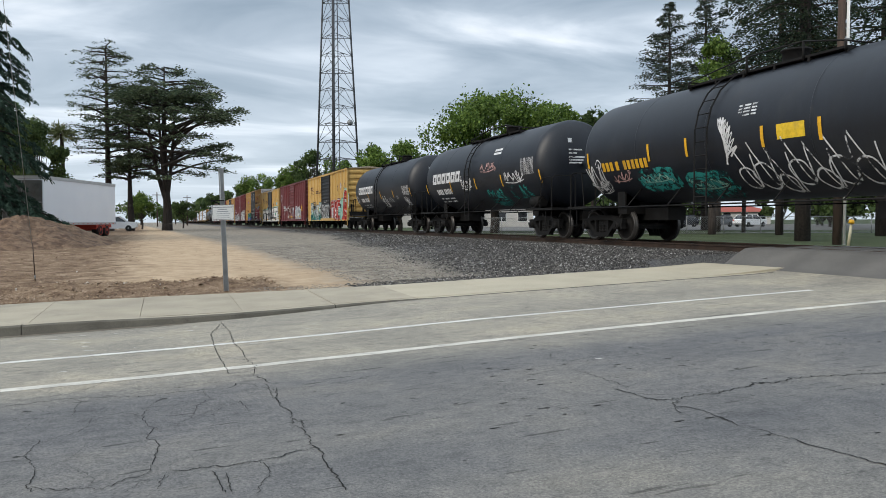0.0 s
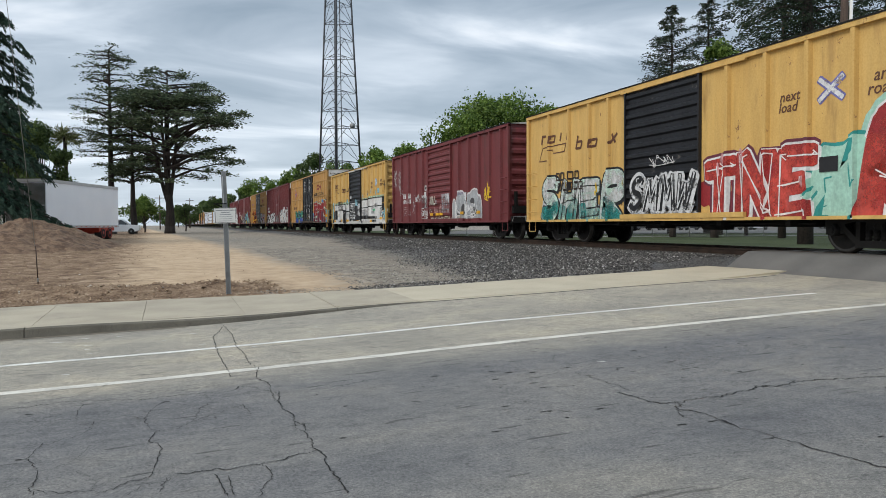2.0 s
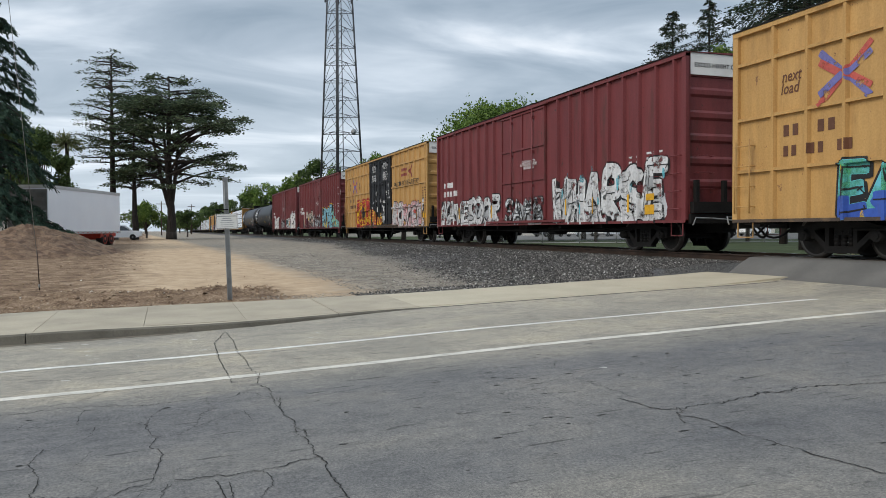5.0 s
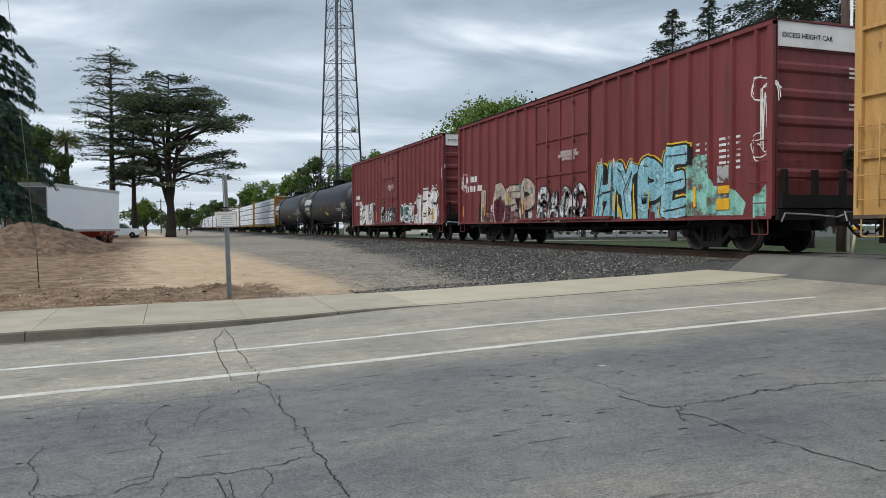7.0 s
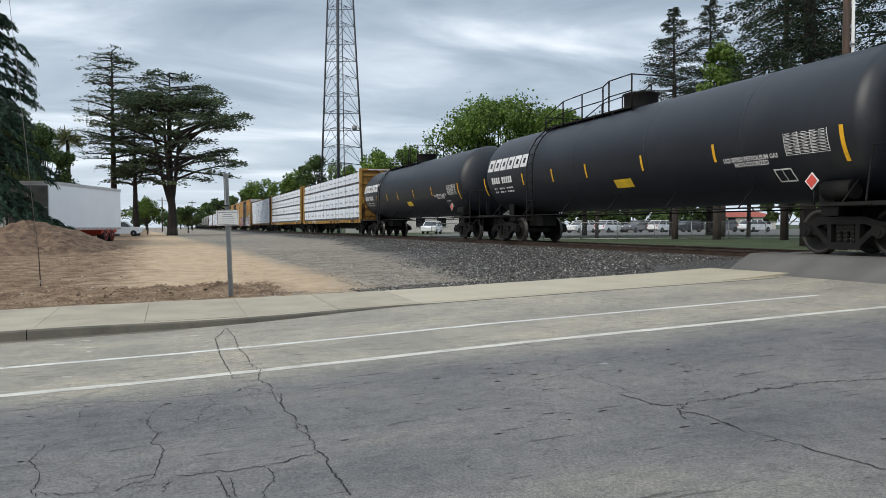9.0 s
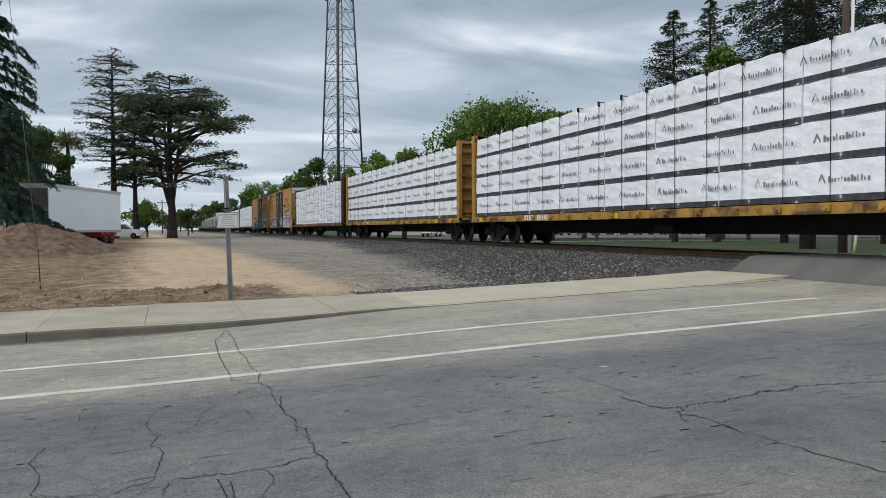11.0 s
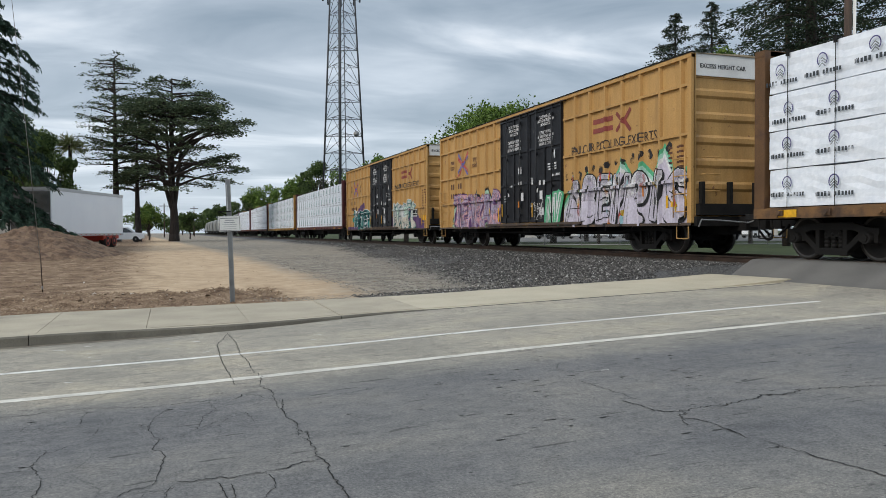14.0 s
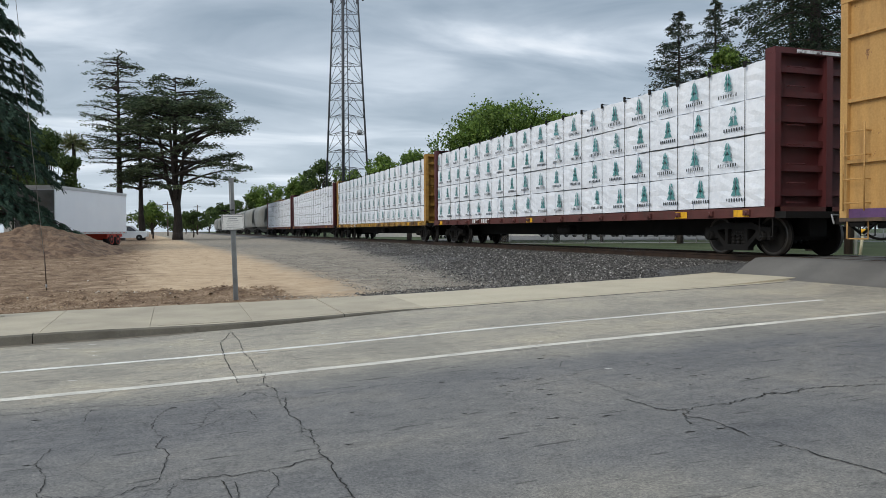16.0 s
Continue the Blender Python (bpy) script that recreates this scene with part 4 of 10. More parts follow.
class Skin:
    """The near side of a car: how far it stands out at (y, z), and where it breaks."""

    def __init__(self, base, ribs=(), bands=(), depth=0.07, half=0.055, tank=None, floor=-9.0):
        self.floor = floor
        self.base, self.ribs, self.bands, self.depth, self.half, self.tank = base, ribs, bands, depth, half, tank

    def out(self, y, z):
        if self.tank:
            zc, r = self.tank
            return math.sqrt(max(0.02, r * r - (z - zc) ** 2))
        near = min([abs(y - r) for r in self.ribs] or [9])
        near = min([near] + [abs(z - b) for b in self.bands])
        k = min(1, max(0, (self.half + 0.03 - near) / 0.03))
        return self.base + self.depth * k

    def cuts(self, y0, y1, z0, z1):
        for r in self.ribs:
            if y0 - 0.1 < r < y1 + 0.1:
                for d in (-self.half - 0.03, -self.half, self.half, self.half + 0.03):
                    yield (0, r + d, 0), (0, 1, 0)
        for b in self.bands:
            if z0 - 0.1 < b < z1 + 0.1:
                for d in (-self.half - 0.03, -self.half, self.half, self.half + 0.03):
                    yield (0, 0, b + d), (0, 0, 1)
        if self.tank:
            z = z0 + 0.17
            while z < z1:
                yield (0, 0, z), (0, 0, 1)
                z += 0.17


def lay(car, skin, bm, mat, layer=1, name="graffiti", label=""):
    """Lays a flat figure, drawn in y and z, on the near side of a car."""
    if not bm.verts:
        bm.free()
        return None
    ys, zs = [v.co.y for v in bm.verts], [v.co.z for v in bm.verts]
    if min(zs) < skin.floor:  # paint ends at the lower edge of the side
        bmesh.ops.bisect_plane(bm, geom=bm.verts[:] + bm.edges[:] + bm.faces[:], plane_co=(0, 0, skin.floor), plane_no=(0, 0, 1), dist=1e-5, clear_inner=True)
    for co, no in skin.cuts(min(ys), max(ys), min(zs), max(zs)):
        bmesh.ops.bisect_plane(bm, geom=bm.verts[:] + bm.edges[:] + bm.faces[:], plane_co=co, plane_no=no, dist=1e-5)
    for v in bm.verts:
        v.co.x = -skin.out(v.co.y, v.co.z) - 0.0045 * layer - v.co.x
    return tagged(part(name, bm, mat, car, label), kind="stuff")


def put_text(car, skin, words, y, z, size, mat, bold=0.0, name="lettering", layer=2, spacing=1.0, wide=1.0, lean=0.0, line=1.0):
    bm = text_bm(words, size, bold, spacing, line)
    for v in bm.verts:
        tx, ty = v.co.x, v.co.y
        v.co = (0, y - (tx + lean * ty) * wide, z + ty)
    return lay(car, skin, bm, mat, layer, name)


def rect(bm, y0, y1, z0, z1, lean=0.0):
    a, b = sorted((y0, y1))
    quad(bm, [(0, b - 0 * lean, z0), (0, a, z0), (0, a - lean, z1), (0, b - lean, z1)])


def bars(car, skin, y, z, widths, height, mat, gap=0.05, lean=0.0, layer=2, name="lettering"):
    """Plain bars in place of marks: y is the left end as one looks at the side."""
    bm = bmesh.new()
    for w in widths:
        if w > 0:
            rect(bm, y - w, y, z, z + height, lean)
        y -= abs(w) + gap
    return lay(car, skin, bm, mat, layer, name)


def ribbon(bm, pts, w):
    """A stroke with round ends, in the plane of y and z. Points are (y, z)."""
    pts = [Vector(p) for p in pts]
    for a, b in zip(pts, pts[1:]):
        d = b - a
        if d.length < 1e-4:
            continue
        d.normalize()
        n = Vector((-d.y, d.x)) * (w / 2)
        e = d * (w * 0.22)
        corners = [a - e + n * 0.8, a + n, b + n, b + e + n * 0.8, b + e - n * 0.8, b - n, a - n, a - e - n * 0.8]
        lift = 0.00028 * (len(bm.faces) % 14)
        bm.faces.new([bm.verts.new((lift, c.x, c.y)) for c in corners])


def smooth(pts, steps=5):
    out = []
    p = [pts[0], *pts, pts[-1]]
    for i in range(1, len(p) - 2):
        for s in range(steps):
            t = s / steps
            out.append(tuple(0.5 * (2 * p[i][k] + (p[i + 1][k] - p[i - 1][k]) * t + (2 * p[i - 1][k] - 5 * p[i][k] + 4 * p[i + 1][k] - p[i + 2][k]) * t * t
                                    + (3 * p[i][k] - p[i - 1][k] - 3 * p[i + 1][k] + p[i + 2][k]) * t ** 3) for k in (0, 1)))
    out.append(pts[-1])
    return out


GLYPH = {"J": [[(0.2, 0.2), (0.45, 0.02), (0.7, 0.25), (0.7, 1.0)], [(0.35, 1), (1, 1)]], "E": [[(0.15, 0), (0.15, 1)], [(0.15, 0.03), (0.9, 0.1)], [(0.15, 0.5), (0.75, 0.55)], [(0.15, 0.97), (0.9, 0.95)]],
         "L": [[(0.2, 1), (0.15, 0.05), (0.9, 0.08)]], "O": [[(0.5, 1), (0.12, 0.72), (0.15, 0.25), (0.5, 0), (0.88, 0.28), (0.86, 0.74), (0.5, 1)]], "U": [[(0.1, 1), (0.15, 0.2), (0.5, 0), (0.85, 0.2), (0.9, 1)]],
         "S": [[(0.9, 0.85), (0.5, 1), (0.12, 0.78), (0.3, 0.55), (0.75, 0.45), (0.9, 0.2), (0.5, 0), (0.1, 0.12)]], "H": [[(0.15, 0), (0.18, 1)], [(0.85, 0), (0.82, 1)], [(0.15, 0.45), (0.85, 0.55)]],
         "Y": [[(0.1, 1), (0.45, 0.5), (0.5, 0)], [(0.9, 1), (0.45, 0.5)]], "P": [[(0.2, 0), (0.2, 1), (0.8, 0.9), (0.85, 0.6), (0.2, 0.45)]],
         "B": [[(0.15, 0), (0.15, 1), (0.7, 0.9), (0.65, 0.6), (0.2, 0.52), (0.85, 0.4), (0.8, 0.08), (0.15, 0)]], "C": [[(0.9, 0.8), (0.5, 1), (0.12, 0.6), (0.2, 0.15), (0.55, 0), (0.9, 0.15)]],
         "D": [[(0.15, 0), (0.15, 1), (0.75, 0.8), (0.85, 0.35), (0.6, 0.05), (0.15, 0)]], "F": [[(0.2, 0), (0.15, 1), (0.9, 0.95)], [(0.18, 0.5), (0.75, 0.52)]],
         "G": [[(0.9, 0.82), (0.5, 1), (0.12, 0.6), (0.2, 0.12), (0.6, 0), (0.9, 0.2), (0.88, 0.46), (0.55, 0.46)]], "I": [[(0.5, 0), (0.5, 1)]],
         "K": [[(0.15, 0), (0.15, 1)], [(0.9, 1), (0.2, 0.45), (0.9, 0)]], "M": [[(0.08, 0), (0.2, 1)], [(0.2, 1), (0.5, 0.3)], [(0.5, 0.3), (0.8, 1)], [(0.8, 1), (0.92, 0)]],
         "N": [[(0.12, 0), (0.15, 1)], [(0.15, 1), (0.85, 0)], [(0.85, 0), (0.88, 1)]], "T": [[(0.5, 0), (0.5, 1)], [(0.05, 0.93), (0.95, 1)]],
         "V": [[(0.08, 1), (0.5, 0)], [(0.5, 0), (0.92, 1)]], "W": [[(0.05, 1), (0.25, 0)], [(0.25, 0), (0.5, 0.7)], [(0.5, 0.7), (0.75, 0)], [(0.75, 0), (0.95, 1)]],
         "1": [[(0.2, 0.72), (0.6, 1)], [(0.6, 1), (0.55, 0)]], "3": [[(0.1, 0.95), (0.7, 0.95), (0.75, 0.65), (0.35, 0.52), (0.85, 0.42), (0.75, 0.05), (0.1, 0.05)]],
         "A": [[(0.05, 0), (0.4, 1), (0.9, 0)], [(0.2, 0.35), (0.8, 0.35)]], "R": [[(0.15, 0), (0.15, 1), (0.75, 0.95), (0.8, 0.6), (0.2, 0.5), (0.9, 0)]]}


def block(rng, yc, zc, hw, hh, lean, grow=0.0):
    """Outline of one fat sprayed letter: a blocky, uneven figure round its middle, as radii."""
    out = []
    for k in range(22):
        a = 2 * math.pi * (k + 0.5) / 22
        c, q = math.cos(a), math.sin(a)
        r = 1 / ((abs(c) / hw) ** 4 + (abs(q) / hh) ** 4) ** 0.25
        out.append((a, r))
    kinks = [rng.uniform(-0.24, 0.13) for _ in range(11)]
    return [(a, r * (1 + (kinks[(k // 2) % 11]))) for k, (a, r) in enumerate(out)]


def ring(bm, shape, yc, zc, lean, grow, lift):
    """A filled outline, pushed out by grow."""
    vs = []
    for a, r in shape:
        z = (r + grow) * math.sin(a)
        vs.append(bm.verts.new((lift, yc + (r + grow) * math.cos(a) - lean * z, zc + z)))
    bm.faces.new(vs)


def poly(bm, pts, lift):
    bm.faces.new([bm.verts.new((lift, y, z)) for y, z in pts])


def piece(car, skin, y0, y1, z0, z1, fill, edge, halo=None, seed=1, letters=None, count=5, weight=0.22, accents=(), shine=None, fill2=None, back=None, layer=1, lean=0.12, glow=0.26, foot=None, edge_w=0.10, label="spray-painted graffiti letters"):
    """A sprayed piece from y0 (left as one looks) to y1, z0 to z1: halo, outline, fill, fades and inner lines."""
    rng = random.Random(seed)
    n = len(letters) if letters else count
    cell = (y0 - y1) / n
    H = z1 - z0
    fade = fill2 + "_fade" if fill2 and fill2 + "_fade" in M else fill2
    F = {}

    def layer_of(mat):
        return F.setdefault(mat, bmesh.new())
    if back:
        bm = layer_of(back)
        for k in range(int((y0 - y1) * 4)):
            yy, zz, r = rng.uniform(y1 + 0.1, y0 - 0.1), z0 + H * rng.uniform(0.0, 0.62), rng.uniform(0.14, 0.34)
            bm.faces.new([bm.verts.new((0.00028 * (k % 14), yy + r * rng.uniform(0.7, 1.2) * math.cos(a * math.pi / 5), zz + r * 1.2 * rng.uniform(0.7, 1.2) * math.sin(a * math.pi / 5))) for a in range(10)])
        lay(car, skin, F.pop(back), back, layer, label=label)
    if letters:
        strokes = []
        for k in range(n):
            g = [s if len(s) < 4 else smooth(s, 4) for s in GLYPH[letters[k]]]
            h, dz = rng.uniform(0.84, 1.0), rng.uniform(-0.05, 0.05)
            tip, wide = rng.uniform(-0.16, 0.16), rng.uniform(0.86, 1.04)
            for s in g:
                strokes.append([(y0 - cell * (k + 0.06 + 0.92 * (0.5 + (px - 0.5) * wide + tip * (pz - 0.5))) - lean * pz, z0 + H * min(1, max(0, pz * h + 0.04 + dz))) for px, pz in s])
        w = min(weight * 1.45 * H, cell * 0.42)
        for mat, extra, up in ((halo, glow, 1), (edge, edge_w, 2), (fill, 0.0, 3)) + (((fade, -0.02, 4),) if fade else ()):
            if mat:
                bm = bmesh.new()
                for s in strokes:
                    ribbon(bm, [(p[0], max(z0 + 0.02, p[1])) for p in s], w + extra)
                    if mat == edge and H > 0.7:  # the block that the letters throw down and aside
                        ribbon(bm, [(p[0] - 0.07, max(z0, p[1] - 0.06)) for p in s], w + extra * 0.5)
                lay(car, skin, bm, mat, layer + up, label=label)
        if foot:  # lower half of the letters in a second colour, its edge uneven
            bm = bmesh.new()
            for s in strokes:
                cut = z0 + H * rng.uniform(0.30, 0.5)
                low = [p for p in s if p[1] < cut]
                for a, b in zip(s, s[1:]):
                    if (a[1] < cut) != (b[1] < cut):
                        q = (cut - a[1]) / (b[1] - a[1])
                        low.append((a[0] + (b[0] - a[0]) * q, cut))
                low.sort(key=lambda p: p[1])
                for a, b in zip(low, low[1:]):
                    ribbon(bm, [(a[0], max(z0 + 0.02, a[1])), (b[0], max(z0 + 0.02, b[1]))], w - 0.015)
            lay(car, skin, bm, foot, layer + 5, label=label)
        bm = bmesh.new()
        for s in strokes:
            for _ in range(2):
                i = rng.randrange(len(s) - 1)
                a, b = s[i], s[i + 1]
                ribbon(bm, [(a[0] + rng.uniform(-0.3, 0.3) * w, a[1]), (b[0] + rng.uniform(-0.3, 0.3) * w, b[1]), (b[0] + rng.uniform(-0.3, 0.3) * w, b[1] + rng.uniform(-0.12, 0.12))], 0.028)
        lay(car, skin, bm, edge, layer + 6)
        spots = [(s[len(s) // 2][0], s[len(s) // 2][1], w * 0.4, H * 0.3) for s in strokes]
    else:
        spots = []
        small = H < 0.6
        for k in range(n):
            hw = cell * rng.uniform(0.46, 0.60)
            hh = H * rng.uniform(0.42, 0.50)
            yc, zc = y0 - cell * (k + 0.5) + rng.uniform(-0.05, 0.05), z0 + hh + (0.0 if rng.random() < 0.7 else H * 0.06)
            up = 0.0022 * (k % 2)
            shape = block(rng, yc, zc, hw, hh, lean)
            spots.append((yc, zc, hw, hh))
            ln = lean + rng.uniform(-0.14, 0.16)
            if not small:
                ring(layer_of((edge, 1)), shape, yc - 0.07, zc - 0.05, ln, 0.05, 0.0032 + 0.0002 * k)
                for side in (1, -1):  # arms that reach past the letter's block
                    if rng.random() < 0.55:
                        u, v = side * rng.uniform(0.1, 0.5), rng.uniform(-0.5, 0.6)
                        a = (yc - u * hw - ln * v * hh, zc + v * hh)
                        m = (a[0] - side * hw * rng.uniform(0.2, 0.5), min(z1, max(z0, a[1] + hh * rng.uniform(-0.4, 0.5))))
                        b = (m[0] - side * hw * rng.uniform(0.2, 0.45), min(z1 + 0.15, max(z0, m[1] + hh * rng.uniform(-0.6, 0.7))))
                        w = rng.uniform(0.10, 0.2) * min(1, H / 1.2)
                        if halo:
                            ribbon(layer_of((halo, 1)), [a, m, b], w + glow + 0.06)
                        ribbon(layer_of((edge, 2)), [a, m, b], w + 0.12)
                        ribbon(layer_of((fill, 3)), [a, m, b], w)
            if halo:
                ring(layer_of((halo, 1)), shape, yc, zc, ln, glow * 0.5 + 0.03, 0.00028 * k)
            ring(layer_of((edge, 2)), shape, yc, zc, ln, 0.075 if not small else 0.02, up)
            ring(layer_of((fill, 2)), shape, yc, zc, ln, 0.0, up + 0.0007)
            if fade:
                ring(layer_of((fade, 2)), shape, yc, zc, ln, -0.01, up + 0.0012)

            def at(u, v):
                return (yc - u * hw - ln * v * hh, zc + v * hh)
            # counters: dark or light cuts that make the block read as a letter
            cuts = rng.choice((((-0.2, 0.55, 0.28, 0.30), (0.1, -0.95, 0.24, 0.75)), ((0.0, 0.98, 0.26, 0.7), (-0.05, -0.4, 0.3, 0.3)), ((0.05, 0.1, 0.3, 0.5),), ((-0.98, 0.05, 0.75, 0.22), (0.3, 0.55, 0.25, 0.22)), ((0.3, 0.95, 0.22, 0.65), (-0.3, -0.95, 0.22, 0.65))))
            inner = back if back and back != fill else edge
            for u, v, du, dv in cuts:
                j = [rng.uniform(0.55, 1.2) for _ in range(5)]
                tri = [(u - du * j[0], v - dv * j[1]), (u + du * j[2], v - dv * 0.6 * j[3]), (u + du * 0.4 * j[4], v + dv * j[0]), (u - du * 0.7 * j[1], v + dv * 0.8 * j[2])]
                tri = [(a, min(1.0, max(-1.0, b))) for a, b in tri]
                poly(layer_of((edge, 3)), [at(a, b) for a, b in tri], up)
                mid = (sum(a for a, _ in tri) / 4, sum(b for _, b in tri) / 4)
                poly(layer_of((inner, 3)), [at(mid[0] + (a - mid[0]) * 0.62, mid[1] + (b - mid[1]) * 0.66) for a, b in tri], up + 0.0007)
            for _ in range(2 if small else 3):  # inner lines and cracks
                u, v = rng.uniform(-0.7, 0.7), rng.uniform(-0.7, 0.7)
                ribbon(layer_of((edge, 3)), [at(u, v), at(u + rng.uniform(-0.35, 0.35), v + rng.uniform(-0.35, 0.35)), at(u + rng.uniform(-0.5, 0.5), v + rng.uniform(-0.4, 0.5))], rng.uniform(0.018, 0.04))
            if shine:
                ribbon(layer_of((shine, 4)), [at(-0.75, 0.3), at(-0.7, 0.75), at(-0.3, 0.85)], 0.03)
    up_top = 4 if not letters else 7
    for mat in accents:  # sprayed touches of other colours
        key = mat + "_fade" if mat + "_fade" in M else mat
        for yc, zc, hw, hh in spots:
            if rng.random() < 0.6:
                u, v = rng.uniform(-0.6, 0.6), rng.uniform(-0.7, 0.6)
                r = rng.uniform(0.25, 0.5)
                poly(layer_of((key, up_top)), [(yc + hw * (u + r * rng.uniform(0.7, 1.1) * math.cos(a * 0.785)), zc + hh * (v + r * rng.uniform(0.7, 1.1) * math.sin(a * 0.785))) for a in range(8)], 0.0003 * len(F))
        if rng.random() < 0.8:
            yc, zc, hw, hh = rng.choice(spots)
            ribbon(layer_of((mat, up_top)), [(yc + 0.5 * hw, zc + 0.2 * hh), (yc + 0.3 * hw, zc - 0.5 * hh)], 0.06)
    for (mat, up), bm in F.items():
        lay(car, skin, bm, mat, layer + up, label=label)


def spiky(car, skin, y0, y1, z0, rises, mats, label="jagged sprayed cloud behind the letters"):
    """A jagged band of paint behind a piece: outer, middle and inner colours, each a little smaller."""
    n = len(rises)
    for k, mat in enumerate(mats):
        bm = bmesh.new()
        step = (y0 - y1) / (n - 1)
        for i in range(n - 1):
            a, b = rises[i] - 0.13 * k, rises[i + 1] - 0.13 * k
            ya, yb = y0 - i * step, y0 - (i + 1) * step
            poly(bm, [(ya, z0), (ya, max(z0 + 0.1, a)), (yb, max(z0 + 0.1, b)), (yb, z0)], 0.0)
        lay(car, skin, bm, mat, 1 + k, label=label)


def scrawl(car, skin, y0, y1, z0, z1, mat, seed, width=0.035, turns=9, layer=2):
    """A quick unreadable tag drawn with one thin line."""
    rng = random.Random(seed)
    pts = []
    for k in range(turns):
        q = k / (turns - 1)
        pts.append((y0 + (y1 - y0) * min(1, max(0, q + rng.uniform(-0.12, 0.12))), rng.uniform(z0, z0 + (z1 - z0) * 0.35) if k % 2 else rng.uniform(z1 - (z1 - z0) * 0.35, z1)))
    bm = bmesh.new()
    ribbon(bm, smooth(pts, 6), width)
    h = (z1 - z0)
    for k in range(turns // 2):  # loops and crossing strokes
        c = rng.choice(pts)
        a = rng.uniform(0, 6.28)
        ribbon(bm, smooth([(c[0] + h * 0.22 * math.cos(a + 1.4 * j), c[1] + h * 0.2 * math.sin(a + 1.4 * j)) for j in range(rng.randint(3, 5))], 4), width * 0.85)
    ribbon(bm, smooth([(y0, z0 + 0.1 * h), ((y0 + y1) / 2, z0 - 0.04 * h), (y1, z0 + 0.2 * h)], 5), width * 0.8)
    lay(car, skin, bm, mat, layer, label="thin sprayed graffiti line")


def reflectors(car, skin, ys, z, w=0.1, h=0.42, mat="p_amber"):
    for y in ys:
        bm = bmesh.new()
        rect(bm, y - w / 2, y + w / 2, z, z + h)
        lay(car, skin, bm, mat, 3, "reflector", "yellow reflective strip")


# ------------------------------------------------------------------ train: running gear
WHEEL_R, TRUCK_BASE = 0.468, 1.78


def revolve(bm, prof, seg, axis="x", centre=(0, 0, 0), mats=None):
    """Turns a profile of (along, radius) about the x or y axis."""
    rings = []
    c = Vector(centre)
    for a, r in prof:
        ring = []
        for k in range(seg):
            t = 2 * math.pi * k / seg
            p = (a, r * math.cos(t), r * math.sin(t)) if axis == "x" else (r * math.cos(t), a, r * math.sin(t))
            ring.append(bm.verts.new(c + Vector(p)))
        rings.append(ring)
    for i, (r0, r1) in enumerate(zip(rings, rings[1:])):
        for k in range(seg):
            f = bm.faces.new((r0[k], r0[(k + 1) % seg], r1[(k + 1) % seg], r1[k]))
            f.smooth = True
            if mats:
                f.material_index = mats[i]
    bm.faces.new(rings[0]); bm.faces.new(rings[-1])


def wheelset_mesh():
    bm = bmesh.new()
    R = WHEEL_R
    for s in (-1, 1):
        prof = [(s * 0.84, 0.10), (s * 0.83, 0.13), (s * 0.78, 0.16), (s * 0.765, R - 0.10), (s * 0.81, R - 0.075), (s * 0.815, R - 0.012), (s * 0.80, R), (s * 0.715, R + 0.004), (s * 0.70, R + 0.028), (s * 0.675, R + 0.022), (s * 0.67, R - 0.08), (s * 0.72, R - 0.10), (s * 0.72, 0.16), (s * 0.68, 0.12)]
        revolve(bm, prof, 22, "x", mats=[0, 0, 0, 0, 1, 1, 1, 0, 0, 0, 0, 0, 0])
    tube(bm, (-1.05, 0, 0), (1.05, 0, 0), 0.075, seg=10)
    return bm


def side_frame(bm, s):
    """A cast truck side, in bars that leave its windows open."""
    x0, x1 = s * 0.93, s * 1.10
    lo, hi = min(x0, x1), max(x0, x1)

    def bar(p, q, t):
        a, b = Vector((0, *p)), Vector((0, *q))
        d = (b - a).normalized()
        n = Vector((0, -d.z, d.y)) * t / 2
        e = d * t * 0.3
        v = [Vector((x, *c[1:])) for x in (lo, hi) for c in (a - e - n, b + e - n, b + e + n, a - e + n)]
        w = [bm.verts.new(c) for c in v]
        for f in ((0, 1, 2, 3), (7, 6, 5, 4), (0, 4, 5, 1), (1, 5, 6, 2), (2, 6, 7, 3), (3, 7, 4, 0)):
            bm.faces.new([w[i] for i in f])
    B = TRUCK_BASE / 2
    bar((-0.50, 0.70), (0.50, 0.70), 0.15)
    for k in (-1, 1):
        bar((k * 0.50, 0.70), (k * (B - 0.02), 0.60), 0.14)
        bar((k * (B - 0.12), 0.58), (k * 0.33, 0.20), 0.11)
        bar((k * 0.34, 0.20), (k * 0.34, 0.66), 0.10)
        bar((k * (B - 0.2), 0.62), (k * (B + 0.2), 0.60), 0.13)
        bar((k * (B + 0.16), 0.60), (k * (B + 0.17), 0.40), 0.09)
        bar((k * (B - 0.16), 0.60), (k * (B - 0.17), 0.42), 0.08)
        tube(bm, (s * 0.98, k * B, WHEEL_R), (s * 1.20, k * B, WHEEL_R), 0.125, 0.115, seg=14)
        tube(bm, (s * 1.20, k * B, WHEEL_R), (s * 1.22, k * B, WHEEL_R), 0.07, seg=8)
    bar((-0.36, 0.19), (0.36, 0.19), 0.14)


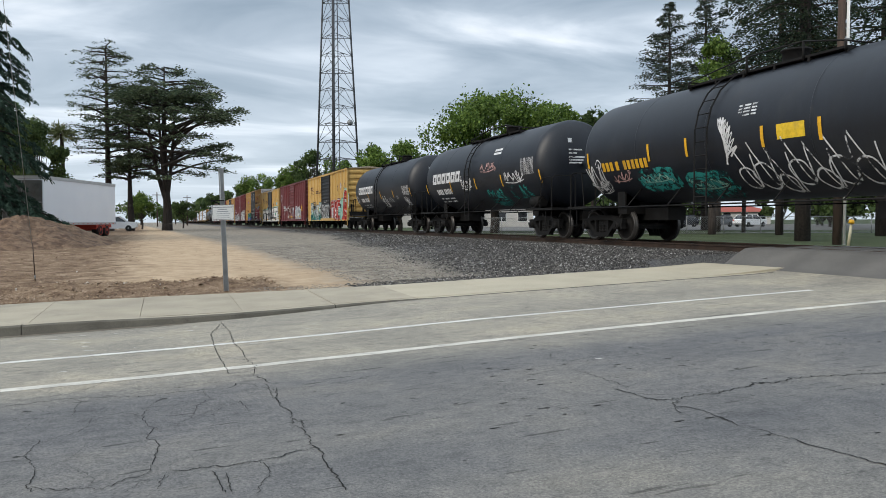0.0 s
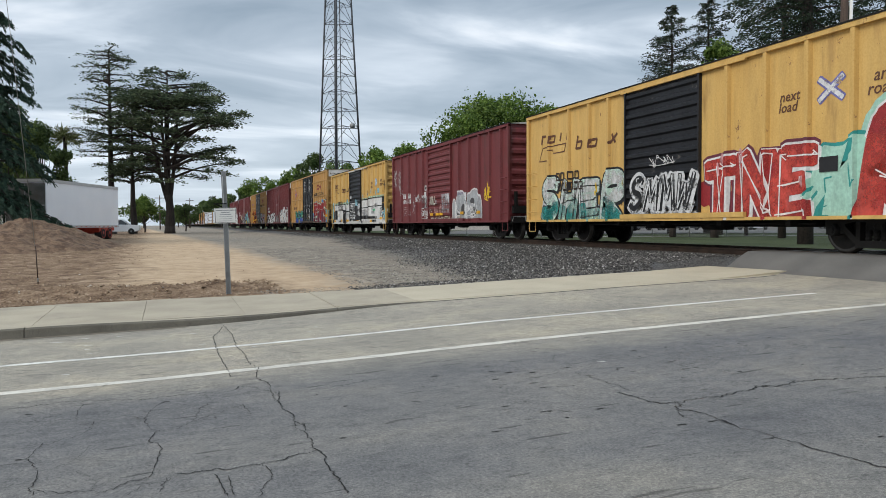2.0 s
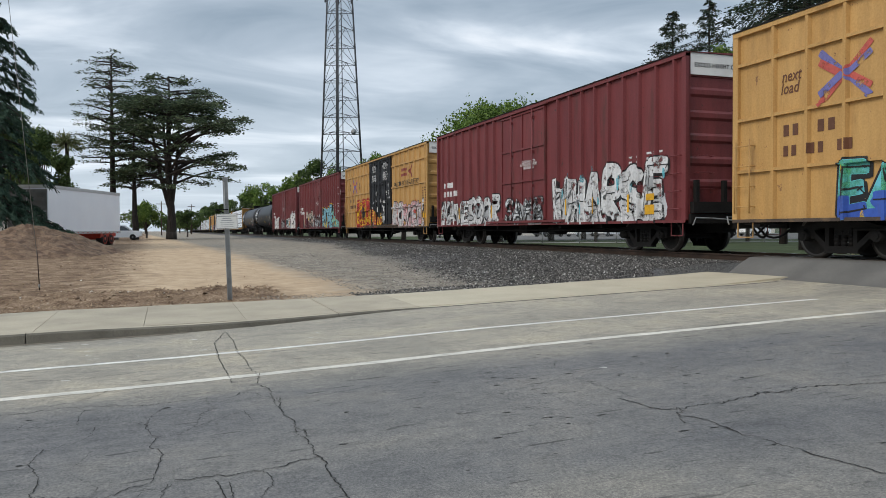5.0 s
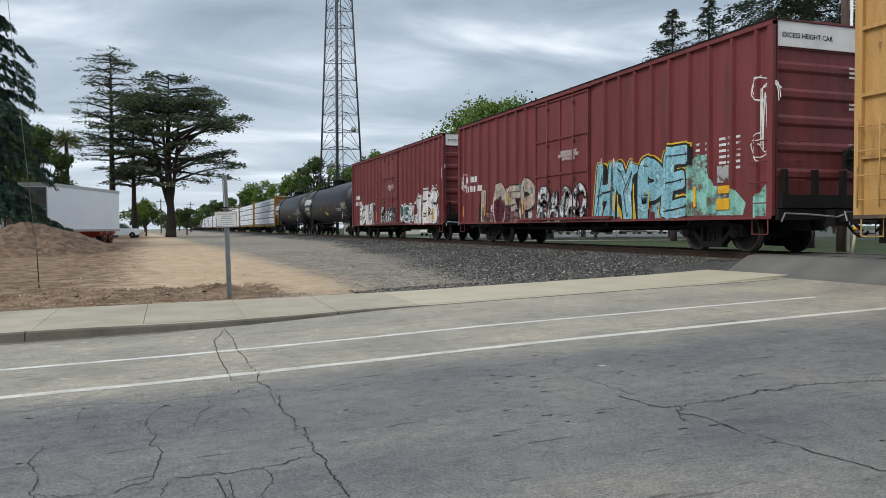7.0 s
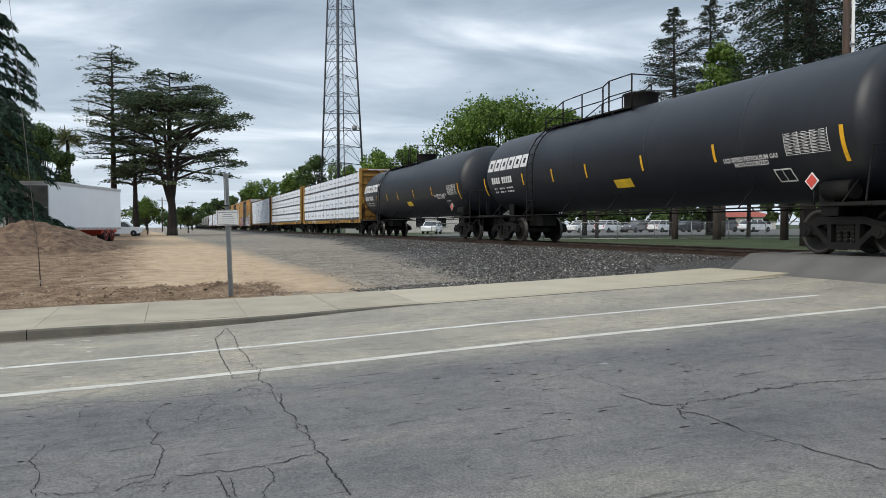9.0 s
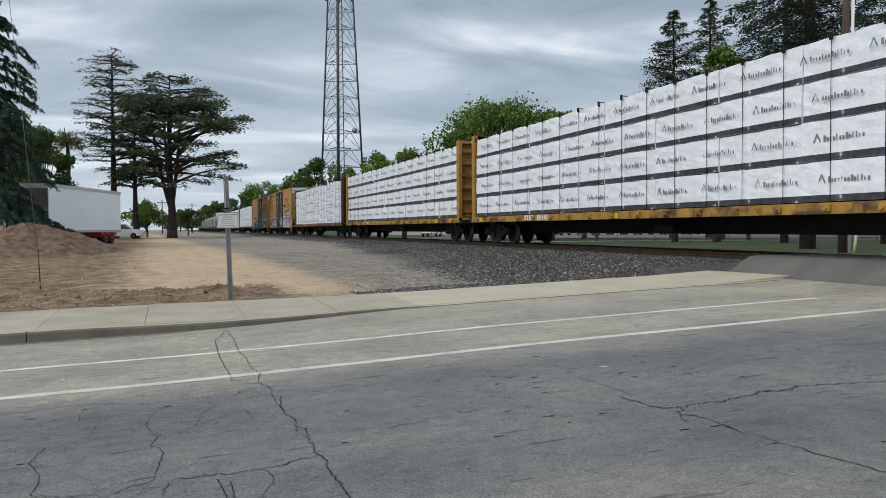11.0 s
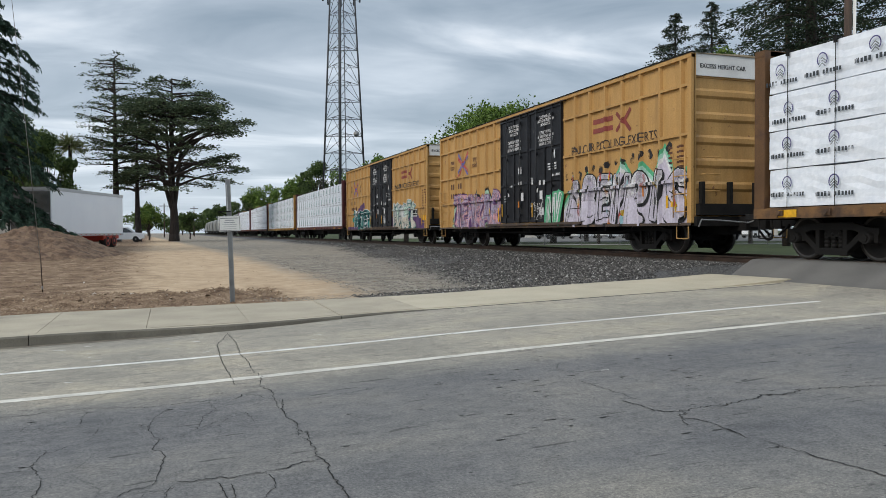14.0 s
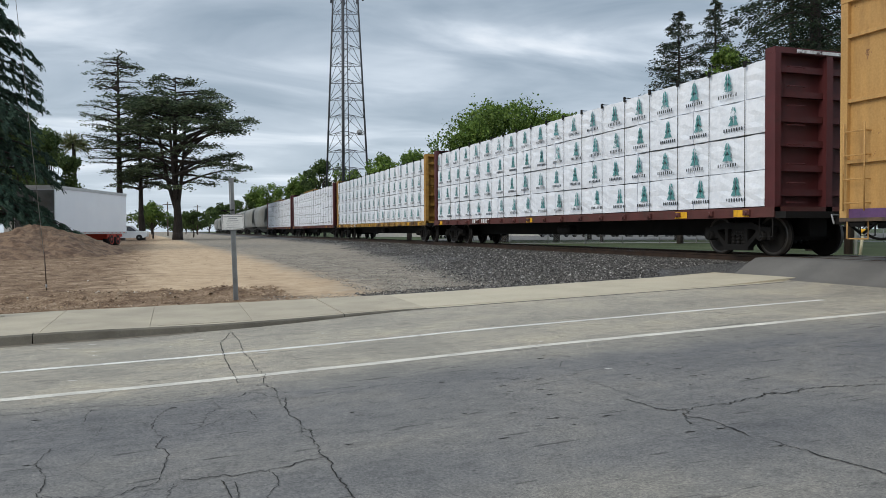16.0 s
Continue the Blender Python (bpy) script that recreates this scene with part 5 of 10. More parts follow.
def spring_mesh():
    bm = bmesh.new()
    for k in (-0.17, 0.0, 0.17):
        prof = []
        for j in range(9):
            prof.append((0.26 + 0.0405 * j, 0.072 if j % 2 else 0.056))
        rings = []
        for z, r in prof:
            rings.append([bm.verts.new((math.cos(a * math.pi / 4) * r, k + math.sin(a * math.pi / 4) * r, z)) for a in range(8)])
        for r0, r1 in zip(rings, rings[1:]):
            for a in range(8):
                bm.faces.new((r0[a], r0[(a + 1) % 8], r1[(a + 1) % 8], r1[a]))
    return bm


def mesh_of(name, bm, mats):
    me = bpy.data.meshes.new(name)
    bm.to_mesh(me)
    bm.free()
    for k in mats:
        me.materials.append(M[k])
    return me


def made(name, me, parent, m=None, label=""):
    ob = new(name, me)
    ob.parent = parent
    if m is not None:
        ob.matrix_basis = m
    if label:
        ob["label"] = label
    return ob


WHEELSET = mesh_of("wheelset", wheelset_mesh(), ["wheel_steel", "tread"])
FRAMES = []
for sd in (-1, 1):
    b_ = bmesh.new()
    side_frame(b_, sd)
    FRAMES.append(mesh_of("side_frame", b_, ["truck_black"]))
SPRING = mesh_of("spring", spring_mesh(), ["truck_black"])
b_ = bmesh.new()
box(b_, -1.05, 1.05, -0.21, 0.21, 0.48, 0.72); tube(b_, (0, 0, 0.70), (0, 0, 0.80), 0.2, seg=14)
box(b_, -0.8, 0.8, -1.02, -0.98, 0.36, 0.46); box(b_, -0.8, 0.8, 0.98, 1.02, 0.36, 0.46)
BOLSTER = mesh_of("bolster", b_, ["truck_black"])
b_ = bmesh.new()
box(b_, -0.09, 0.09, -0.42, 0.1, 0.72, 0.92); box(b_, -0.13, 0.13, -0.60, -0.40, 0.66, 0.98); box(b_, 0.04, 0.13, -0.74, -0.56, 0.70, 0.94)
tube(b_, (0.3, 0.05, 0.75), (0.22, -0.35, 0.52), 0.03, seg=6)
COUPLER = mesh_of("coupler", b_, ["truck_black"])
WHEELS = []


def running_gear(car, half, inset, reach):
    """Two trucks and the couplers. reach: how far the coupler stands out from the body's end."""
    for e in (-1, 1):
        tr = made("truck", BOLSTER, car, pose(0, e * (half - inset), 0), "black cast steel truck with four wheels")
        for me in FRAMES:
            made("side_frame", me, tr)
        for s in (-1, 1):
            made("spring", SPRING, tr, pose(s * 1.0, 0, 0))
        for k in (-1, 1):
            w = made("wheelset", WHEELSET, tr, pose(0, k * TRUCK_BASE / 2, WHEEL_R), "steel wheels with worn bright treads")
            WHEELS.append((w, k))
        made("coupler", COUPLER, car, pose(0, e * (half + reach - 0.62), 0, 0, 0, 0 if e < 0 else 180))


def ladder(bm, x, y0, y1, zs, r=0.013, rails=False):
    for z in zs:
        pipe(bm, [(x + 0.02, y0, z), (x - 0.07, y0, z), (x - 0.07, y1, z), (x + 0.02, y1, z)], r, 5)
    if rails:
        for y in (y0, y1):
            tube(bm, (x - 0.07, y, zs[0] - 0.1), (x - 0.07, y, zs[-1] + 0.1), r * 1.3, seg=5)


# ------------------------------------------------------------------ train: box cars
def rib_mesh(z0, z1, half, depth, mat):
    bm = bmesh.new()
    a = [(0, -half - 0.03), (-depth, -half), (-depth, half), (0, half + 0.03)]
    lo = [bm.verts.new((x, y, z0)) for x, y in a]
    hi = [bm.verts.new((x, y, z1)) for x, y in a]
    for k in range(3):
        bm.faces.new((lo[k + 1], lo[k], hi[k], hi[k + 1]))
    bm.faces.new(lo); bm.faces.new(hi[::-1])
    return mesh_of("rib", bm, [mat])


def corrugated(bm, x, y0, y1, z0, z1, n, depth):
    """A door sheet with n raised horizontal ridges, standing out from x."""
    h = (z1 - z0) / n
    prof = [(0, z0)]
    for k in range(n):
        z = z0 + h * k
        prof += [(0, z + h * 0.25), (depth, z + h * 0.42), (depth, z + h * 0.72), (0, z + h * 0.88)]
    prof.append((0, z1))
    a = [bm.verts.new((x - d, y0, z)) for d, z in prof]
    b = [bm.verts.new((x - d, y1, z)) for d, z in prof]
    for k in range(len(prof) - 1):
        bm.faces.new((a[k], b[k], b[k + 1], a[k + 1]))
    for row in (a, b):
        bm.faces.new([row[0], *row[1:]])


def boxcar(label, y0, y1, paint_key, style, top, z0, light=None, lever="galvanised", sill=None):
    half = (y1 - y0) / 2
    car = thing("boxcar", label, "boxcar", "cars of the train", m=pose(TRACK_X, (y0 + y1) / 2, RAIL_Z))
    base, depth = 1.51, 0.09
    if style == "rail":
        ribs = [6.2, 4.85, 3.6, 2.5, -2.55, -3.75, -4.9, -6.0, -7.1]
        door, bands, rhalf = (1.58, -1.58), [], 0.05
    elif style == "red60":
        ribs = [8.7, 7.9, 7.0, 6.1, 5.2, 4.3, 3.45, 2.65, -2.65, -3.43, -4.2, -4.98, -5.75, -6.53, -7.3, -8.08, -8.85]
        door, bands, rhalf = (1.92, -1.8), [], 0.035
    else:
        ribs = [8.3, 7.38, 6.46, 5.57, 4.68, 3.8, 2.91, -3.55, -4.45, -5.35, -6.25, -7.15, -8.05, -8.95]
        door, bands, rhalf = (2.3, -2.7), [4.29, 3.06, 1.9], 0.035
    skin = Skin(base, ribs, bands, depth if style != "tbox" else 0.085, rhalf, floor=z0 + 0.004)
    depth = skin.depth
    # sides: the near one is cut at the door opening
    for s in (-1, 1):
        bm = bmesh.new()
        a, b = sorted((s * base, s * (base - 0.05)))
        for ya, yb, za, zb in ((-half, door[1], z0, top), (door[0], half, z0, top), (door[1], door[0], top - 0.2, top), (door[1], door[0], z0, z0 + 0.22)):
            box(bm, a, b, ya, yb, za, zb)
            part("side_panel" if zb - za > 1 else "door_lintel", bm, paint_key, car)
            bm = bmesh.new()
    rib = rib_mesh(z0 + 0.06, top - 0.10, rhalf, depth, paint_key)
    for s in (-1, 1):
        for y in ribs:
            made("rib", rib, car, pose(s * base, y, 0, 0, 0, 0 if s < 0 else 180))
        for k, z in enumerate(bands):
            for ya, yb in ((-half + 0.1, door[1] - 0.1), (door[0] + 0.1, half - 0.1)):
                bm = bmesh.new()
                a, b = sorted((s * (base - 0.002), s * (base + depth - 0.006)))
                box(bm, a, b, ya, yb, z - rhalf, z + rhalf)
                part("rail_bar", bm, paint_key, car)
        for y in (-half, half):  # corner posts
            bm = bmesh.new()
            a, b = sorted((s * (base - 0.02), s * (base + depth)))
            box(bm, a, b, *sorted((y, y - math.copysign(0.16, y))), z0, top - 0.02)
            part("corner_post", bm, paint_key, car)
        bm = bmesh.new()  # eave and sill
        a, b = sorted((s * (base - 0.03), s * (base + depth + 0.012)))
        box(bm, a, b, -half, half, top - 0.1, top)
        part("eave", bm, paint_key, car)
        bm = bmesh.new()
        a, b = sorted((s * (base - 0.03), s * (base + depth + 0.006)))
        box(bm, a, b, -half, half, z0, z0 + 0.07)
        part("sill", bm, sill or paint_key, car)
        # black strip along the roof edge, put in for the eave's shadow line
        bm = bmesh.new()
        a, b = sorted((s * (base - 0.03), s * (base + depth + 0.03)))
        box(bm, a, b, -half, half, top + 0.006, top + 0.036)
        part("roof_edge", bm, "truck_black", car)
    # ends with pressed horizontal ribs
    for e in (-1, 1):
        bm = bmesh.new()
        n = 9 if top < 4.8 else 6
        deep = 0.075 if top < 4.8 else 0.045
        zt = top if top < 4.8 else 4.45
        prof = [(0.0, z0 + 0.1)]
        h = (zt - z0 - 0.2) / n
        for k in range(n):
            z = z0 + 0.1 + h * k
            prof += [(0.0, z + h * 0.3), (deep, z + h * 0.42), (deep, z + h * 0.62), (0.0, z + h * 0.74)] if top > 4.8 else [(0.0, z + h * 0.2), (deep, z + h * 0.45), (deep, z + h * 0.75), (0.0, z + h * 0.95)]
        prof += [(0.0, zt)]
        if zt < top:
            prof.append((0.03, zt + 0.01))
            prof.append((0.03, top + 0.02))
        lo = [bm.verts.new((-base, e * (half - 0.10 + d), z)) for d, z in prof]
        hi = [bm.verts.new((base, e * (half - 0.10 + d), z)) for d, z in prof]
        for k in range(len(prof) - 1):
            bm.faces.new((lo[k], hi[k], hi[k + 1], lo[k + 1]) if e < 0 else (lo[k + 1], hi[k + 1], hi[k], lo[k]))
        part("end_panel", bm, paint_key, car)
        if zt < top:
            bm = bmesh.new()
            box(bm, -base - 0.02, base + 0.02, *sorted((e * (half - 0.06), e * (half - 0.03))), 4.5, top)
            part("warning_panel", bm, "white_paint", car, "white panel at the top of the end")
        bm = bmesh.new()  # end ladder and brake platform
        for x in (-1.25, 0.75):
            for z in [1.2 + 0.42 * j for j in range(4 if x < 0 else 8 if top > 4.8 else 7)]:
                pipe(bm, [(x, e * (half - 0.1), z), (x, e * (half + 0.1), z), (x + 0.45, e * (half + 0.1), z), (x + 0.45, e * (half - 0.1), z)], 0.014, 5)
        parts_of("end_rung", bm, paint_key, car)
        bm = bmesh.new()
        box(bm, -1.5, 1.5, e * half - 0.1, e * half + 0.1, z0 - 0.02, z0 + 0.22)
        box(bm, -0.2, 0.2, *sorted((e * (half - 0.2), e * (half + 0.35))), 0.62, 0.98)
        part("end_sill", bm, "truck_black", car)
        bm = bmesh.new()
        box(bm, -1.45, 1.45, *sorted((e * (half - 0.02), e * (half + 0.14))), 1.02, 1.30)
        for x in (-1.3, -0.45, 0.35, 1.2):
            box(bm, x - 0.05, x + 0.05, *sorted((e * (half - 0.02), e * (half + 0.10))), 1.30, 1.85)
        part("brake_platform", bm, "truck_black", car, "black platform and brackets low on the end")
        bm = bmesh.new()
        pipe(bm, [(-1.52, e * (half + 0.2), 0.72), (-1.5, e * (half + 0.28), 0.9), (-1.0, e * (half + 0.34), 0.88), (-0.2, e * (half + 0.42), 0.82), (0.0, e * (half + 0.5), 0.9)], 0.02, 6)
        part("uncoupling_lever", bm, lever, car, "bent uncoupling lever")
        bm = bmesh.new()
        pipe(bm, smooth3([(0.35, e * (half + 0.1), 0.75), (0.3, e * (half + 0.55), 0.2), (0.12, e * (half + 0.9), 0.5)], 6), 0.03, 6)
        part("air_hose", bm, "truck_black", car, "black air hose")
    bm = bmesh.new()
    tube(bm, (0.5, -half - 0.10, 2.1), (0.5, -half - 0.22, 2.1), 0.05, seg=8)
    for k in range(18):
        a, b = 2 * math.pi * k / 18, 2 * math.pi * (k + 1) / 18
        tube(bm, (0.5 + 0.27 * math.cos(a), -half - 0.2, 2.1 + 0.27 * math.sin(a)), (0.5 + 0.27 * math.cos(b), -half - 0.2, 2.1 + 0.27 * math.sin(b)), 0.02, seg=5)
        if k % 3 == 0:
            tube(bm, (0.5, -half - 0.2, 2.1), (0.5 + 0.27 * math.cos(a), -half - 0.2, 2.1 + 0.27 * math.sin(a)), 0.014, seg=4)
    box(bm, 0.35, 0.65, -half - 0.12, -half - 0.02, 1.9, 2.3)
    part("brake_wheel", bm, "truck_black", car, "black hand brake wheel")
    # roof
    bm = bmesh.new()
    rise = 0.16 if top < 4.8 else 0.06
    w = base + depth + 0.02
    n = 13
    seams = bmesh.new()
    for k in range(n):
        ya, yb = -half + 2 * half * k / n, -half + 2 * half * (k + 1) / n
        for s in (-1, 1):
            quad(bm, [(s * w, ya, top + 0.004), (0, ya, top + rise), (0, yb, top + rise), (s * w, yb, top + 0.004)][::s])
            if k:
                p = [(s * w, ya - 0.04, top + 0.004), (0, ya - 0.04, top + rise), (0, ya + 0.04, top + rise), (s * w, ya + 0.04, top + 0.004)]
                t = [(x, y, z + 0.045) for x, y, z in p]
                c = [seams.verts.new(q) for q in p + t]
                for f in ((4, 5, 6, 7), (0, 1, 5, 4), (3, 2, 6, 7), (0, 3, 7, 4)):
                    seams.faces.new([c[i] for i in f])
    for e in (-half, half):
        quad(bm, [(-w, e, top + 0.004), (w, e, top + 0.004), (0, e, top + rise)][:3])
    bmesh.ops.remove_doubles(bm, verts=bm.verts[:], dist=1e-4)
    part("roof", bm, "roof_metal" if style != "red60" else paint_key, car, "weathered metal roof")
    parts_of("roof_seam", seams, "roof_metal" if style != "red60" else paint_key, car)
    # underframe
    bm = bmesh.new()
    box(bm, -1.5, 1.5, -half + 0.2, half - 0.2, z0 + 0.02, z0 + 0.2)
    box(bm, -0.22, 0.22, -half + 0.3, half - 0.3, 0.52, z0 + 0.05)
    for k in range(5):
        y = -half * 0.55 + half * 1.1 * k / 4
        box(bm, -1.45, 1.45, y - 0.07, y + 0.07, z0 - 0.12, z0 + 0.05)
    tube(bm, (-0.9, -1.9, 0.62), (-0.9, -1.0, 0.62), 0.17, seg=12)
    box(bm, -1.1, -0.6, 0.6, 1.3, 0.48, 0.78)
    tube(bm, (-1.2, -half + 3, 0.6), (-1.2, half - 3, 0.6), 0.025, seg=5)
    part("underframe", bm, "truck_black", car)
    # ladders and steps at the side's ends
    for s, e in ((-1, -1), (-1, 1), (1, -1), (1, 1)):
        bm = bmesh.new()
        ya, yb = e * (half - 0.15), e * (half - 0.62)
        n = 4 if e < 0 or style != "rail" else 4
        for j in range(n):
            z = z0 + 0.35 + 0.45 * j
            pipe(bm, [(s * base, ya, z), (s * (base + 0.16), ya, z), (s * (base + 0.16), yb, z), (s * base, yb, z)], 0.014, 5)
        pipe(bm, [(s * (base + 0.05), ya, z0), (s * (base + 0.05), ya, z0 - 0.33), (s * (base + 0.05), yb, z0 - 0.33), (s * (base + 0.05), yb, z0)], 0.018, 5)
        if style == "tbox":
            for y in (ya, yb):
                tube(bm, (s * (base + 0.16), y, z0 + 0.2), (s * (base + 0.16), y, z0 + 1.85), 0.016, seg=5)
        parts_of("side_rung", bm, paint_key, car)
    # doors
    dz0, dz1 = z0 + 0.2, top - 0.14
    for s in (-1, 1):
        turn = pose(0, 0, 0) if s < 0 else pose(0, (door[0] + door[1]), 0, 0, 0, 180)
        if style == "rail":
            bm = bmesh.new()
            corrugated(bm, -base - 0.02, door[1], door[0], dz0 + 0.05, dz1, 12, 0.06)
            box(bm, -base, -base + 0.04, door[1], door[0], dz0, dz1)
            d = part("door", bm, "black_paint" if light is None else light, car, "corrugated sliding door", turn)
            bm = bmesh.new()
            for y in (door[0] - 0.03, door[1] - 0.03):
                box(bm, -base - 0.10, -base - 0.01, y, y + 0.06, dz0, dz1)
            parts_of("door_post", bm, "black_paint" if light is None else light, d)
            bm = bmesh.new()
            box(bm, -base - 0.12, -base - 0.03, door[1] - 1.6, door[0] + 0.2, z0 + 0.07, z0 + 0.19)
            box(bm, -base - 0.11, -base - 0.03, door[1] - 1.6, door[0] + 0.2, dz1, dz1 + 0.08)
            parts_of("door_track", bm, sill or paint_key, d)
        else:
            leaves = [(door[1], door[0])] if style == "red60" else [(door[1], -0.2), (-0.2, door[0])]
            key = paint_key if style == "red60" else "black_paint"
            for ya, yb in leaves:
                bm = bmesh.new()
                box(bm, -base - 0.04, -base + 0.03, ya + 0.03, yb - 0.03, dz0, dz1)
                d = part("door", bm, key, car, "plug door with locking rods", turn)
                bm = bmesh.new()
                for z in (dz0 + 0.04, dz0 + (dz1 - dz0) * 0.36, dz0 + (dz1 - dz0) * 0.66, dz1 - 0.05):
                    box(bm, -base - 0.085, -base - 0.038, ya + 0.05, yb - 0.05, z - 0.035, z + 0.035)
                for y in (ya + 0.08, (ya + yb) / 2, yb - 0.08):
                    box(bm, -base - 0.08, -base - 0.038, y - 0.035, y + 0.035, dz0, dz1)
                part("door_frame", bm, key, d)
                for q in (0.25, 0.72):
                    bm = bmesh.new()
                    y = ya + (yb - ya) * q
                    tube(bm, (-base - 0.12, y, dz0 - 0.06), (-base - 0.12, y, dz1 + 0.02), 0.022, seg=6)
                    for z in (dz0 + 0.25, dz0 + 1.2, dz0 + 2.4, dz1 - 0.3):
                        box(bm, -base - 0.145, -base - 0.07, y - 0.05, y + 0.05, z - 0.05, z + 0.05)
                    part("lock_rod", bm, key, d)
            bm = bmesh.new()
            box(bm, -base - 0.16, -base - 0.03, door[1] - 1.3, door[0] + 1.3, z0 + 0.09, z0 + 0.17)
            box(bm, -base - 0.14, -base - 0.03, door[1] - 0.2, door[0] + 0.2, top - 0.13, top - 0.1)
            [setattr(q, "matrix_basis", turn) for q in parts_of("door_track", bm, sill or paint_key, car)]
    running_gear(car, half, 1.75 if style == "rail" else 2.55, 0.95)
    cars.append((car, (y0 + y1) / 2))
    door_skin = Skin(base + (0.09 if style != "rail" else 0.085), floor=z0 + 0.02)
    end_words(car, half, top)
    return car, skin, door_skin


def end_words(car, half, top):
    if top < 4.8:
        return
    bm = text_bm("EXCESS HEIGHT CAR", 0.15, 0.003)
    for v in bm.verts:
        v.co = (v.co.x - 0.62, -half + 0.022, 4.74 + v.co.y)
    part("lettering", bm, "p_black", car)
    for x, z, n in ((0.55, 4.1, 3), (0.55, 3.3, 2), (0.55, 2.4, 3)):  # stencilled data
        bm = bmesh.new()
        for k in range(n):
            quad(bm, [(x, -half - 0.0, z - 0.1 * k), (x + 0.55, -half - 0.0, z - 0.1 * k), (x + 0.55, -half - 0.0, z - 0.1 * k + 0.05), (x, -half - 0.0, z - 0.1 * k + 0.05)])
        part("stencil", bm, "p_white_worn", car)


# ------------------------------------------------------------------ train: tank cars
def tank_car(label, y0, y1, r, zc, long_type):
    half = (y1 - y0) / 2
    car = thing("tank_car", label, "tank car", "cars of the train", m=pose(TRACK_X, (y0 + y1) / 2, RAIL_Z))
    bm = bmesh.new()
    prof = []
    dome = 0.62
    for k in range(9):
        a = math.pi / 2 * k / 8
        prof.append((-half + dome * (1 - math.cos(a)), max(0.02, r * math.sin(a))))
    prof += [(-half + dome + q * (2 * half - 2 * dome), r) for q in (0.1, 0.25, 0.5, 0.75, 0.9)]
    for k in range(8, -1, -1):
        a = math.pi / 2 * k / 8
        prof.append((half - dome * (1 - math.cos(a)), max(0.02, r * math.sin(a))))
    revolve(bm, prof, 56, "y", (0, 0, zc))
    part("tank", bm, "tank_black", car, "black painted cylindrical tank with domed ends")
    skin = Skin(0, tank=(zc, r))
    # weld rings
    bm = bmesh.new()
    for q in ((-0.62, -0.22, 0.2, 0.6) if long_type else (-0.45, 0.05, 0.5)):
        revolve(bm, [(q * half - 0.03, r + 0.001), (q * half - 0.02, r + 0.006), (q * half + 0.02, r + 0.006), (q * half + 0.03, r + 0.001)], 56, "y", (0, 0, zc))
    parts_of("weld_seam", bm, "tank_black", car)
    top = zc + r
    # walkway, rails, dome
    wy0, wy1 = (-0.3, 5.2) if long_type else (-3.0, 1.9)
    bm = bmesh.new()
    for x in (-0.75, 0.35):
        box(bm, x, x + 0.4, wy0, wy1, top - 0.10, top - 0.05)
    for k in range(6):
        y = wy0 + (wy1 - wy0) * k / 5
        box(bm, -0.75, 0.75, y - 0.03, y + 0.03, top - 0.2, top - 0.1)
    parts_of("walkway", bm, "truck_black", car)
    bm = bmesh.new()
    for x in (-0.78, 0.78):
        if long_type:
            posts = [wy0, 0.95, 1.3, 2.6, 3.9, wy1]
            hz = [0.98, 0.98, 0.86, 0.84, 0.80, 0.42]
        else:
            posts = [wy0, -1.9, -0.2, wy1]
            hz = [0.14, 0.36, 0.36, 0.12]
        for y, h in zip(posts, hz):
            tube(bm, (x, y, top - 0.15), (x, y, top + h - 0.1), 0.028, seg=6)
        for (ya, ha), (yb, hb) in zip(zip(posts, hz), list(zip(posts, hz))[1:]):
            for q in (1.0, 0.5) if long_type else (1.0,):
                tube(bm, (x, ya, top - 0.1 + ha * q), (x, yb, top - 0.1 + hb * q), 0.02, seg=5)
    for y in (wy0, wy1):
        tube(bm, (-0.78, y, top + (hz[0] if y == wy0 else hz[-1]) - 0.1), (0.78, y, top + (hz[0] if y == wy0 else hz[-1]) - 0.1), 0.02, seg=5)
    parts_of("handrail", bm, "truck_black", car)
    bm = bmesh.new()
    dy = 0.36 if long_type else -0.92
    prof = [(top - 0.05, 0.52), (top + 0.36, 0.52), (top + 0.41, 0.58), (top + 0.44, 0.52), (top + 0.46, 0.02)] if long_type else [(top - 0.05, 0.30), (top + 0.28, 0.30), (top + 0.30, 0.35), (top + 0.34, 0.33), (top + 0.36, 0.02)]
    rings = [[bm.verts.new((math.cos(a * math.pi / 12) * q, dy + math.sin(a * math.pi / 12) * q, z)) for a in range(24)] for z, q in prof]
    for r0, r1 in zip(rings, rings[1:]):
        for a in range(24):
            bm.faces.new((r0[a], r0[(a + 1) % 24], r1[(a + 1) % 24], r1[a])).smooth = True
    part("dome", bm, "truck_black", car, "black valve housing on the tank top")
    # side ladder
    ly = 4.76 if long_type else 0.35
    bm = bmesh.new()
    for y in (ly - 0.22, ly + 0.22):
        pts = []
        for k in range(9):
            a = radians(75 - 140 * k / 8)
            pts.append((-(r + 0.10) * math.cos(a), y, zc + (r + 0.10) * math.sin(a)) if a > -0.15 else (-(r + 0.10), y, zc + (r + 0.1) * math.sin(a)))
        pts[-1] = (-(r + 0.1), y, 0.75)
        pipe(bm, pts, 0.022, 5)
    sides = parts_of("ladder_rail", bm, "truck_black", car, "black steel ladder side")
    bm = bmesh.new()
    for k in range(11):
        z = 0.85 + k * 0.33
        d = min(1, abs(z - zc) / (r + 0.1))
        x = -(r + 0.1) * math.sqrt(1 - d * d) if z > zc else -(r + 0.1)
        tube(bm, (x, ly - 0.22, z), (x, ly + 0.22, z), 0.014, seg=5)
    parts_of("rung", bm, "truck_black", sides[0])
